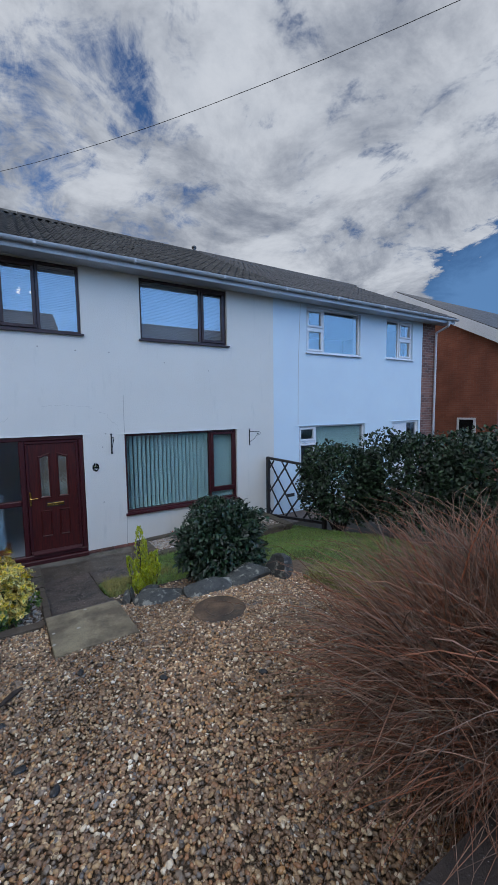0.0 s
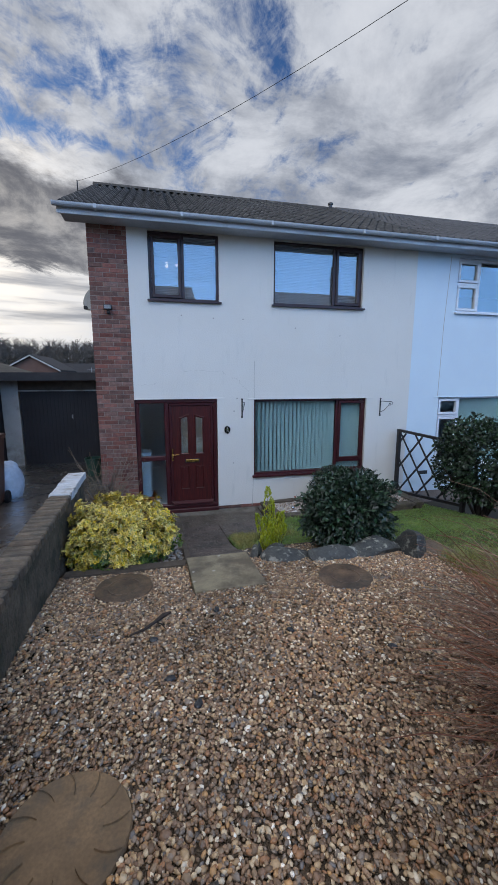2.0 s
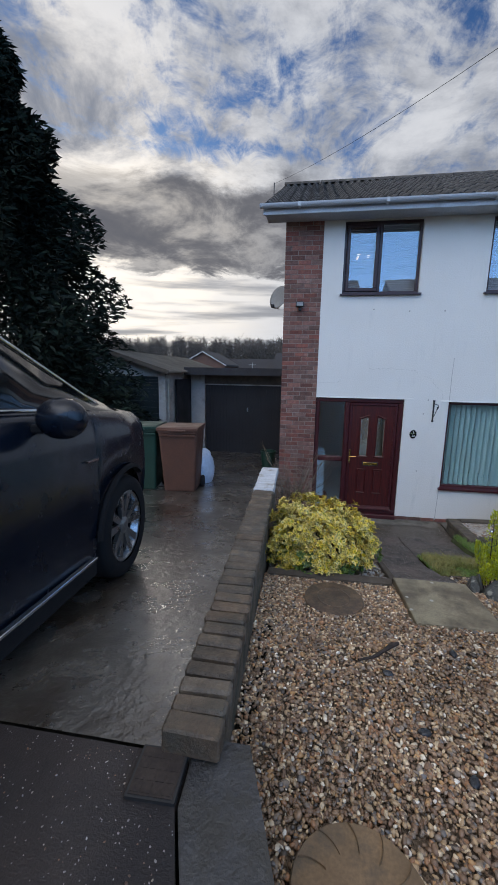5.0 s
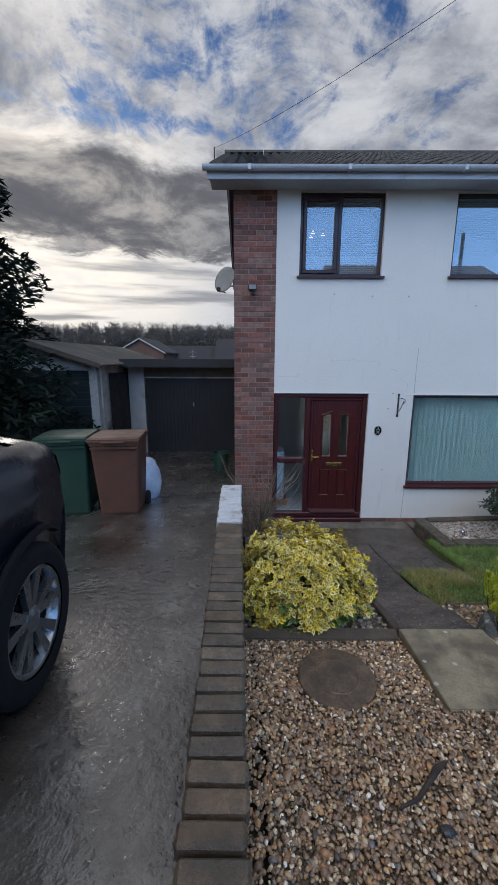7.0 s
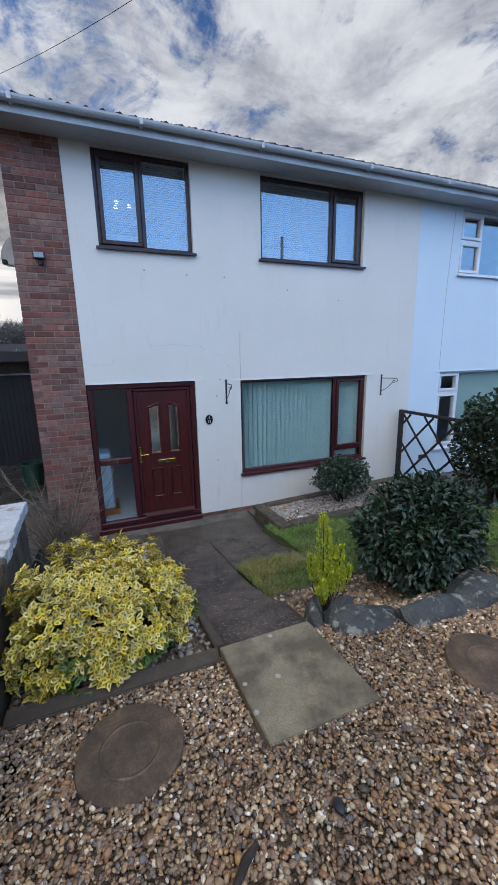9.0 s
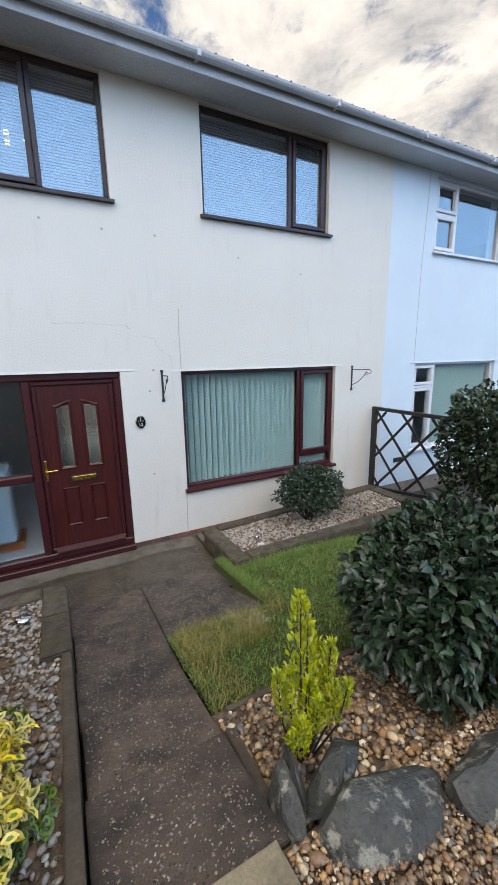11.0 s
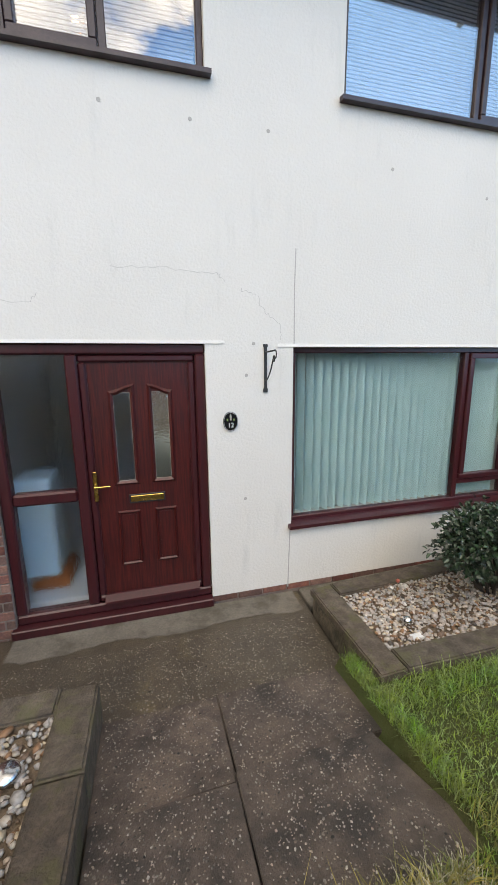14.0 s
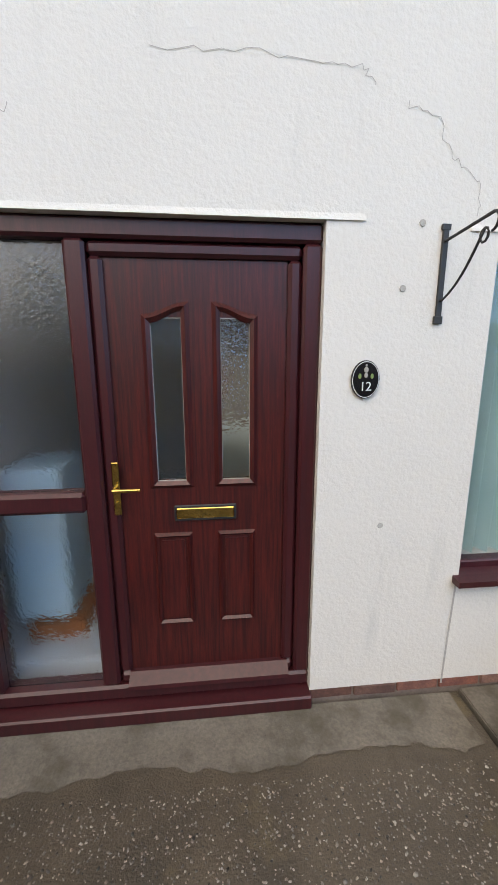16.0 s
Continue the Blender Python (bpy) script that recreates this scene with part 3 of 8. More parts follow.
def prism(bm, pts, axis, a, b):
    """A flat outline pushed out along an axis from a to b."""
    def at(p, k):
        u, v = p
        return {"x": (k, u, v), "y": (u, k, v), "z": (u, v, k)}[axis]
    lo = [bm.verts.new(at(p, a)) for p in pts]
    hi = [bm.verts.new(at(p, b)) for p in pts]
    bm.faces.new(lo)
    bm.faces.new(hi[::-1])
    n = len(pts)
    for i in range(n):
        bm.faces.new((lo[i], lo[(i + 1) % n], hi[(i + 1) % n], hi[i]))
    return bm


def sweep(paths, sides=4):
    """Many tapering stems as one (verts, faces): each path is a list of (point, radius)."""
    V, F, k = [], [], 0
    for path in paths:
        pts = [Vector(p) for p, _ in path]
        for i, (p, r) in enumerate(path):
            d = (pts[min(i + 1, len(pts) - 1)] - pts[max(i - 1, 0)]).normalized()
            a = d.cross(Vector((0.31, 0.52, 0.79))).normalized()
            b = d.cross(a)
            for s in range(sides):
                t = 2 * math.pi * s / sides
                V.append(tuple(pts[i] + (a * math.cos(t) + b * math.sin(t)) * r))
        for i in range(len(path) - 1):
            for s in range(sides):
                s2 = (s + 1) % sides
                F.append((k + i * sides + s, k + i * sides + s2, k + (i + 1) * sides + s2, k + (i + 1) * sides + s))
        k += len(path) * sides
    return np.array(V), np.array(F)


def leaves(points, out, length, width, droop=0.2, spread=0.8, seed=1, fold=0.25):
    """Folded leaves at the points, each tipped roughly outwards: (verts, faces)."""
    g = np.random.default_rng(seed)
    n = len(points)
    d = out + g.normal(0, spread, (n, 3))
    d[:, 2] -= droop
    d /= np.linalg.norm(d, axis=1)[:, None] + 1e-9
    up = g.normal(0, 0.6, (n, 3)) + np.array((0, 0, 1.0)) + 0.5 * out
    s = np.cross(d, up)
    s /= np.linalg.norm(s, axis=1)[:, None] + 1e-9
    nn = np.cross(s, d)
    L = (length * g.uniform(0.6, 1.25, n))[:, None]
    W = (width * g.uniform(0.7, 1.2, n))[:, None]
    base = points
    q1 = points + d * L * 0.35
    q2 = points + d * L * 0.72
    tip = points + d * L - nn * L * 0.12
    lift = nn * W * fold
    V = np.stack([base, q1 + s * W * 0.5 + lift, q2 + s * W * 0.4 + lift, tip, q2 - s * W * 0.4 + lift, q1 - s * W * 0.5 + lift, q1, q2], axis=1).reshape(-1, 3)
    k = np.arange(n)[:, None] * 8
    tri = ((0, 1, 6), (6, 1, 2), (6, 2, 7), (7, 2, 3), (0, 6, 5), (6, 4, 5), (6, 7, 4), (7, 3, 4))
    F = np.concatenate([k + np.array(f) for f in tri], axis=0)
    return V, F


def join(*meshes):
    V, F, k = [], [], 0
    for v, f in meshes:
        V.append(np.asarray(v))
        F.append(np.asarray(f) + k)
        k += len(v)
    return np.concatenate(V), np.concatenate(F)


def ball_points(n, centre, radii, seed, inner=0.55, lumps=0.16, bottom=-0.9, box_like=0.0):
    """Points in the outer part of a lumpy rounded crown, and the way out at each."""
    g = np.random.default_rng(seed)
    d = g.normal(0, 1, (n * 2, 3))
    d /= np.linalg.norm(d, axis=1)[:, None]
    d = d[d[:, 2] > bottom][:n]
    lump = np.array([noise.noise(Vector(v) * 2.3 + Vector((seed, 0, 0))) + 0.5 * noise.noise(Vector(v) * 5.1) for v in d])
    r = (1 - (1 - inner) * g.random(len(d)) ** 2.0) * (1 + lumps * lump)
    shape = d.copy()
    if box_like:
        m = np.max(np.abs(d), axis=1)[:, None]
        shape = d / (m ** box_like)
    return np.asarray(centre) + shape * r[:, None] * np.asarray(radii), d


# ---- levels of the ground ----
GY = [-40, -12, -7.0, -6.4, -6.0, -4.7, -4.3, -3.8, -3.55, -3.0, -2.6, -2.1, -1.55, -1.0, -0.3, 0, 9, 20, 60, 100, 150, 200, 400]
GZ = [3.4, 1.25, 1.15, 1.0, 0.965, 0.88, 0.83, 0.77, 0.62, 0.46, 0.36, 0.22, 0.13, 0.0, -0.085, -0.085, -0.2, -1.0, -3.0, 0.0, 7.0, 11.0, 16.0]
DY = [-40, -12, -5.9, -4.7, -1.65, 3.8, 9, 20, 60, 100, 150, 200, 400]
DZ = [3.4, 1.27, 1.25, 1.08, 0.74, 0.20, 0.0, -1.0, -3.0, 0.0, 7.0, 11.0, 16.0]


def garden_z(y):
    return float(np.interp(y, GY, GZ))


def drive_z(y):
    return float(np.interp(y, DY, DZ))


def lawn_z(x, y):
    return float(np.interp(y, [-7, -5, -3.6, -3.0, -2.1, -1.2, 0], [0.9, 0.66, 0.52, 0.44, 0.24, 0.10, -0.02])) + 0.015 * math.sin(x * 3.1 + y * 2.0)


def sheet(name, xs, ys, zf, material, drop=0.0, kind="structure", category="", label="", thick=0.0):
    V = np.array([(x, y, zf(x, y) - drop) for y in ys for x in xs])
    nx, ny = len(xs), len(ys)
    F = np.array([(j * nx + i, j * nx + i + 1, (j + 1) * nx + i + 1, (j + 1) * nx + i) for j in range(ny - 1) for i in range(nx - 1)])
    ob = part(name, (V, F), material, smooth=True)
    return tagged(ob, label, category, "", kind)


# ---- ground, gravel, drive, street ----
xs = [-400, -150, -60, -30, -16, -10, -6, -4, -3, -2.04, -2.03, -1, 0, 1, 2, 3, 4, 6, 9, 13, 20, 40, 90, 200, 400]
ys = sorted(set(GY + DY + [-400, -150, -80, -20, -9, -3.3, -2.3, 2, 5, 7, 12, 30, 45, 80, 120, 250, 300]))
sheet("ground", xs, ys, lambda x, y: (drive_z(y) if x < -2.035 else garden_z(y) - (0.14 if -4 < y < 0.4 else 0) if y > -3.75 or x < 1.5 else lawn_z(x, y)), GROUND, drop=0.05, category="ground", label="dark earth and rough ground rising to a wooded hill")
sheet("gravel_bed_base", np.linspace(-1.80, 1.75, 12), [-6.75, -6.4, -6.0, -5.5, -4.7, -4.3, -3.8], lambda x, y: garden_z(y), GRIT, drop=0.012, category="gravel", label="gravel bed beneath loose pebbles in the front garden")
sheet("driveway", np.linspace(-8.2, -1.99, 20), np.linspace(-5.868, 3.9, 30), lambda x, y: drive_z(y) + 0.01 * noise.noise(Vector((x, y, 0)) * 1.3), DRIVE, category="driveway", label="wet patched concrete driveway sloping down to the garage")
def pavement_sheet():
    """Pavement left of the garden; its edge follows the crack beside the kerb strip."""
    ys = [-9.5, -8, -7, -6.7, -6.43, -6.30, -6.17, -6.03, -5.878]
    edge = [-1.76, -1.76, -1.78, -1.80, -1.829, -1.867, -1.92, -1.972, -1.978]
    fr = [0, 0.5, 0.78, 0.9, 0.96, 0.985, 1.0]
    V = [(-30 + (e + 30) * f, y, drive_z(y) - 0.004) for y, e in zip(ys, edge) for f in fr]
    V += [(e, y, drive_z(y) - 0.08) for y, e in zip(ys, edge)]
    n, m = len(fr), len(ys)
    F = [(j * n + i, j * n + i + 1, (j + 1) * n + i + 1, (j + 1) * n + i) for j in range(m - 1) for i in range(n - 1)]
    F += [(j * n + n - 1, m * n + j, m * n + j + 1, (j + 1) * n + n - 1) for j in range(m - 1)]
    tagged(part("pavement", (np.array(V), np.array(F)), PAVEMENT), "damp dark tarmac pavement flecked with stone", "pavement", "", "structure")


pavement_sheet()
sheet("pavement_front", [-1.79, 0, 3, 8, 20, 40], [-9.5, -8.2, -6.66], lambda x, y: drive_z(y) - 0.03, PAVEMENT, category="pavement", label="damp dark tarmac pavement before the garden")
sheet("road", [-60, -20, 0, 20, 60], [-16, -12, -9.6], lambda x, y: drive_z(y) - 0.1, PAVEMENT, category="road", label="damp tarmac road")


def facing_wall(name, x0, x1, z0, z1, y0, y1, holes, material, label="", tagging=True):
    """A wall with thickness along x, with openings (x0, x1, z0, z1) through it."""
    X = sorted({x0, x1, *(h[0] for h in holes), *(h[1] for h in holes)})
    Z = sorted({z0, z1, *(h[2] for h in holes), *(h[3] for h in holes)})
    solid = lambda i, k: 0 <= i < len(X) - 1 and 0 <= k < len(Z) - 1 and not any(h[0] <= X[i] + 1e-6 and X[i + 1] <= h[1] + 1e-6 and h[2] <= Z[k] + 1e-6 and Z[k + 1] <= h[3] + 1e-6 for h in holes)
    bm = bmesh.new()
    cache = {}

    def v(x, y, z):
        key = (round(x, 4), round(y, 4), round(z, 4))
        if key not in cache:
            cache[key] = bm.verts.new(key)
        return cache[key]
    for i in range(len(X) - 1):
        for k in range(len(Z) - 1):
            if not solid(i, k):
                continue
            a, b, c, d = X[i], X[i + 1], Z[k], Z[k + 1]
            bm.faces.new((v(a, y0, c), v(b, y0, c), v(b, y0, d), v(a, y0, d)))
            bm.faces.new((v(a, y1, c), v(a, y1, d), v(b, y1, d), v(b, y1, c)))
            if not solid(i - 1, k):
                bm.faces.new((v(a, y0, c), v(a, y0, d), v(a, y1, d), v(a, y1, c)))
            if not solid(i + 1, k):
                bm.faces.new((v(b, y0, c), v(b, y1, c), v(b, y1, d), v(b, y0, d)))
            if not solid(i, k - 1):
                bm.faces.new((v(a, y0, c), v(a, y1, c), v(b, y1, c), v(b, y0, c)))
            if not solid(i, k + 1):
                bm.faces.new((v(a, y0, d), v(b, y0, d), v(b, y1, d), v(a, y1, d)))
    ob = part(name, bm, material)
    return tagged(ob, label, "wall", "", "structure") if tagging else ob


# ---- the pair of houses ----
XL, XP, XR = -2.13, 4.08, 10.1          # outer brick edge, party line, far brick edge
PIER_L, PIER_R = -1.50, 9.5
EAVE_Z = 5.03
RIDGE_Y, RIDGE_Z, GUT_Y, GUT_Z = 4.0, 7.24, -0.38, 5.08
W1 = (-1.16, 0.06, 3.83, 4.96)
W2 = (1.08, 2.90, 3.83, 4.955)
LW = (0.71, 3.10, 0.57, 2.075)
DOOR = (-1.50, 0.0, -0.005, 2.1)
NW1 = (5.05, 6.88, 3.84, 4.92)
NW2 = (7.90, 9.05, 3.86, 4.92)
NLW = (4.82, 7.10, 0.55, 2.08)
NDW = (8.2, 9.42, -0.005, 2.1)
facing_wall("wall_front", PIER_L, XP, -0.005, EAVE_Z, 0.0, 0.28, [W1, W2, LW, DOOR], RENDER, "cream textured render wall above a brick plinth")
facing_wall("wall_front_white", XP, PIER_R, -0.005, EAVE_Z, 0.0, 0.28, [NW1, NW2, NLW, NDW], RENDER_BLUE, "bright white smooth render wall of the adjoining house")
plinth = tagged(part("wall_plinth", boxes((0.0, XP, 0.016, 0.28, -0.3, -0.006)), MORTAR), "brick plinth course under the render", "wall", "", "structure")
tagged(part("wall_plinth", boxes((XP, PIER_R, 0.01, 0.28, -0.3, -0.006)), MORTAR), "brick plinth course under the white render", "wall", "", "structure")
pier = tagged(part("wall_brick_pier", boxes((XL + 0.006, PIER_L - 0.001, 0.004, 0.28, -0.3, EAVE_Z)), MORTAR), "red brick pier at the corner of the cream house", "wall", "", "structure")
tagged(part("wall_brick_pier_far", boxes((PIER_R + 0.001, XR, 0.0, 0.28, -0.3, EAVE_Z)), BRICK_FRONT), "red brick pier at the far corner of the white house", "wall", "", "structure")
for nm, x0, x1 in (("wall_gable_near", XL, XL + 0.25), ("wall_gable_far", XR - 0.25, XR)):
    bm = bmesh.new()
    prism(bm, [(0.281, -0.4), (8.0, -0.4), (8.0, 5.0), (RIDGE_Y, RIDGE_Z - 0.2), (0.281, 5.1)], "x", x0, x1)
    tagged(part(nm, bm, BRICK_SIDE), "red brick gable end wall", "wall", "", "structure")
tagged(part("wall_back", boxes((XL + 0.26, -1.3, 7.75, 8.0, -0.4, 5.0), (-1.3, 0.9, 7.75, 8.0, -0.4, 0.02), (-1.3, 0.9, 7.75, 8.0, 2.15, 5.0), (0.9, XR - 0.26, 7.75, 8.0, -0.4, 5.0)), BRICK_FRONT), "brick rear wall of the houses", "wall", "", "structure")
tagged(part("wall_party", boxes((XP - 0.1, XP + 0.1, 0.285, 7.7, -0.3, 4.99)), DARK), "internal party wall coloured dark as a dim room", "wall", "", "structure")
tagged(part("wall_inner_upper", boxes((XL + 0.26, -0.55, 3.6, 3.7, 0.02, 4.99), (0.24, XP - 0.11, 3.6, 3.7, 0.02, 4.99), (-0.55, 0.24, 3.6, 3.7, 2.12, 4.99), (XP + 0.11, XR - 0.26, 3.6, 3.7, -0.2, 4.99)), HALL_GREY), "plain internal room wall", "wall", "", "structure")
tagged(part("ceiling", boxes((XL + 0.26, XR - 0.26, 0.29, 7.7, 5.0, 5.04)), DARK), "upstairs ceiling coloured dark as a dim room", "ceiling", "", "structure")
tagged(part("floor_upper", boxes((XL + 0.26, XP - 0.11, 0.29, 3.59, 2.35, 2.6), (XP + 0.11, XR - 0.26, 0.29, 3.59, 2.35, 2.6)), HALL_GREY), "upstairs floor", "floor", "", "structure")
tagged(part("floor_ground", boxes((XL + 0.26, XP - 0.11, 0.29, 7.74, -0.2, 0.02), (XP + 0.11, XR - 0.26, 0.29, 3.59, -0.2, 0.02)), HALL_GREY), "ground floor", "floor", "", "structure")
tagged(part("wall_hall_lining", boxes((XL + 0.262, XL + 0.285, 0.285, 3.59, 0.021, 2.345)), HALL_GREY), "pale painted hall side wall", "wall", "", "structure")
tagged(part("wall_hall", boxes((0.25, 0.35, 0.29, 3.59, 0.03, 2.34)), HALL_CREAM), "hall partition wall", "wall", "", "structure")

tagged(part("floor_kitchen", boxes((-1.9, 0.9, 3.72, 7.7, 0.021, 0.03)), HALL_WHITE), "pale kitchen floor behind the hall", "floor", "", "structure")
tagged(part("wall_kitchen_lining", boxes((0.9, 0.95, 3.72, 7.7, 0.031, 2.5), (-1.85, -1.8, 3.72, 7.7, 0.031, 2.5)), HALL_CREAM), "cream kitchen side walls behind the hall", "wall", "", "structure")
tagged(part("ceiling_kitchen", boxes((-1.86, 0.96, 3.72, 7.7, 2.51, 2.56)), HALL_CREAM), "plain kitchen ceiling", "ceiling", "", "structure")
tagged(part("door_3", boxes((-1.3, -1.24, 7.8, 7.86, 0.02, 2.15), (0.84, 0.9, 7.8, 7.86, 0.02, 2.15), (-0.23, -0.17, 7.8, 7.86, 0.02, 2.15), (-1.24, 0.84, 7.8, 7.86, 2.09, 2.15)), WHITE_FRAME), "white glazed garden door at the back of the kitchen", "door", "", "structure")

# render lips over the openings, movement joints, cracks
for x0, x1, m, lb in ((-1.5, 0.15, RENDER, "cream"), (0.58, 3.25, RENDER, "cream"), (4.7, 7.3, RENDER_BLUE, "white"), (8.1, 9.5, RENDER_BLUE, "white")):
    bm = bmesh.new()
    z = 2.1 if x0 < 0 or x0 > 8 else 2.077
    prism(bm, [(0.0, z), (-0.007, z - 0.001), (-0.006, z + 0.004), (0.0, z + 0.025)], "x", x0, x1)
    tagged(part("trim_lip", bm, m), lb + " render drip lip over an opening", "trim", "", "structure")


def crack(pts, w, material, label, y=-0.002):
    bm = bmesh.new()
    for (xa, za), (xb, zb) in zip(pts, pts[1:]):
        d = Vector((xb - xa, zb - za)).normalized()
        nx, nz = -d.y * w / 2, d.x * w / 2
        vs = [bm.verts.new((x, y, z)) for x, z in ((xa - nx, za - nz), (xb - nx, zb - nz), (xb + nx, zb + nz), (xa + nx, za + nz))]
        bm.faces.new(vs)
    tagged(part("render_crack", bm, material), label, "crack", "", "structure")


CRACK = mat("render_joint", (0.50, 0.485, 0.45), (0.42, 0.41, 0.38), rough=0.9, bump=0)
crack([(0.715, 2.10), (0.712, 2.5), (0.72, 2.80)], 0.009, CRACK, "vertical joint in the cream render above the window")
crack([(0.70, 0.54), (0.69, 0.2), (0.685, -0.03)], 0.010, CRACK, "vertical joint in the cream render below the window")
crack([(4.79, 2.1), (4.80, 3.6), (4.86, 4.93)], 0.012, CRACK, "vertical joint in the white render")


def ragged(pts, seed, jitter=0.012, n=6):
    g = random.Random(seed)
    out = []
    for (xa, za), (xb, zb) in zip(pts, pts[1:]):
        for i in range(n):
            f = i / n
            out.append((xa + (xb - xa) * f + g.uniform(-jitter, jitter), za + (zb - za) * f + g.uniform(-jitter, jitter)))
    return out + [pts[-1]]


crack(ragged([(-0.62, 2.60), (-0.35, 2.62), (-0.05, 2.60), (0.10, 2.60), (0.16, 2.54)], 1), 0.0024, CRACK, "fine crack in the cream render")
crack(ragged([(0.28, 2.49), (0.40, 2.46), (0.46, 2.36), (0.52, 2.29), (0.60, 2.24), (0.60, 2.13)], 2), 0.0024, CRACK, "fine crack stepping down the cream render")
crack(ragged([(-1.45, 2.36), (-1.15, 2.36), (-1.1, 2.42)], 3), 0.0024, CRACK, "fine crack in the cream render over the door")
for i, (x, z) in enumerate(((0.50, 3.55), (-0.62, 3.58), (1.52, 3.42), (0.38, 2.10), (0.3, 0.85), (-0.05, 3.55), (2.45, 3.30), (0.32, 1.86))):
    bm = bmesh.new()
    lathe(bm, [(0.014, -0.002), (0.012, -0.004), (0.0001, -0.004)], (x, 0, z), "Y", 8)
    tagged(part("filled_spot", bm, CRACK), "small grey filled spot in the render", "spot", "filled spots in the render", "structure")

# roofs
SLOPE = math.atan2(RIDGE_Z - GUT_Z, RIDGE_Y - GUT_Y)
for nm, x0, x1 in (("roof_slab_near", XL - 0.30, XP), ("roof_slab_far", XP, XR + 0.35)):
    bm = bmesh.new()
    prism(bm, [(GUT_Y, GUT_Z - 0.06), (RIDGE_Y, RIDGE_Z - 0.06), (8.4, GUT_Z - 0.06), (8.4, GUT_Z - 0.088), (RIDGE_Y, RIDGE_Z - 0.10), (GUT_Y, GUT_Z - 0.088)], "x", x0, x1)
    tagged(part(nm, bm, FELT), "sloping roof deck under the tiles", "roof", "", "structure")
tagged(part("soffit", boxes((XL - 0.30, XR + 0.35, GUT_Y + 0.01, -0.003, 4.972, 4.987)), SOFFIT), "pale grey soffit board beneath the eaves", "soffit", "", "structure")
tagged(part("trim_fascia", boxes((XL - 0.32, XR + 0.36, GUT_Y - 0.025, GUT_Y + 0.008, 4.95, 5.055)), GUTTER), "pale grey fascia board along the eaves", "fascia", "", "structure")
bm = bmesh.new()
prof = [(math.cos(t) * 0.055, math.sin(t) * 0.055) for t in np.linspace(math.pi, 2 * math.pi, 9)]
prof = prof + [(a * 0.86, b * 0.86) for a, b in prof[::-1]]
prism(bm, [(GUT_Y - 0.085 + a, 5.075 + b) for a, b in prof], "x", XL - 0.38, XR + 0.40)
gutter = tagged(part("gutter", bm, GUTTER), "pale grey half-round plastic gutter along the eaves", "gutter")
for x in (-1.9, -0.6, 0.9, 2.6, 4.1, 5.6, 7.2, 8.8):
    part("bracket", boxes((x - 0.02, x + 0.02, GUT_Y - 0.143, GUT_Y - 0.026, 5.015, 5.078)), GUTTER, gutter)
bm = bmesh.new()
for z0, z1, ya, yb in ((5.0, 4.86, GUT_Y - 0.08, GUT_Y - 0.06), (4.86, 4.72, GUT_Y - 0.06, -0.06), (4.72, -0.1, -0.06, -0.06)):
    cyl(bm, (XR - 0.02, ya, z0), (XR - 0.02, yb, z1), 0.034)
tagged(part("downpipe", bm, GUTTER), "pale grey plastic downpipe on the brick pier", "downpipe")
tagged(part("trim_verge", (lambda b: prism(b, [(GUT_Y - 0.02, GUT_Z - 0.13), (RIDGE_Y, RIDGE_Z - 0.13), (8.4, GUT_Z - 0.13), (8.4, GUT_Z + 0.0), (RIDGE_Y, RIDGE_Z + 0.0), (GUT_Y - 0.02, GUT_Z + 0.0)], "x", XL - 0.335, XL - 0.302))(bmesh.new()), SOFFIT), "grey verge board on the gable", "verge", "", "structure")


def tile_mesh(w, d, h):
    """A double-roman tile: width along x, slope along y."""
    prof = []
    for i in range(13):
        u = i / 12
        z = h * max(0.0, math.sin(2 * math.pi * (u * 2 - 0.25)) * 0.5 + 0.5) ** 1.2
        prof.append((u * w, z))
    V = []
    for y in (0.0, d):
        for x, z in prof:
            V.append((x, y, z))
    for x, z in prof:
        V.append((x, 0.0, z - 0.022))
    n = 13
    F = [(i, i + 1, n + i + 1, n + i) for i in range(n - 1)] + [(2 * n + i, 2 * n + i + 1, i + 1, i) for i in range(n - 1)]
    return np.array(V), np.array(F)


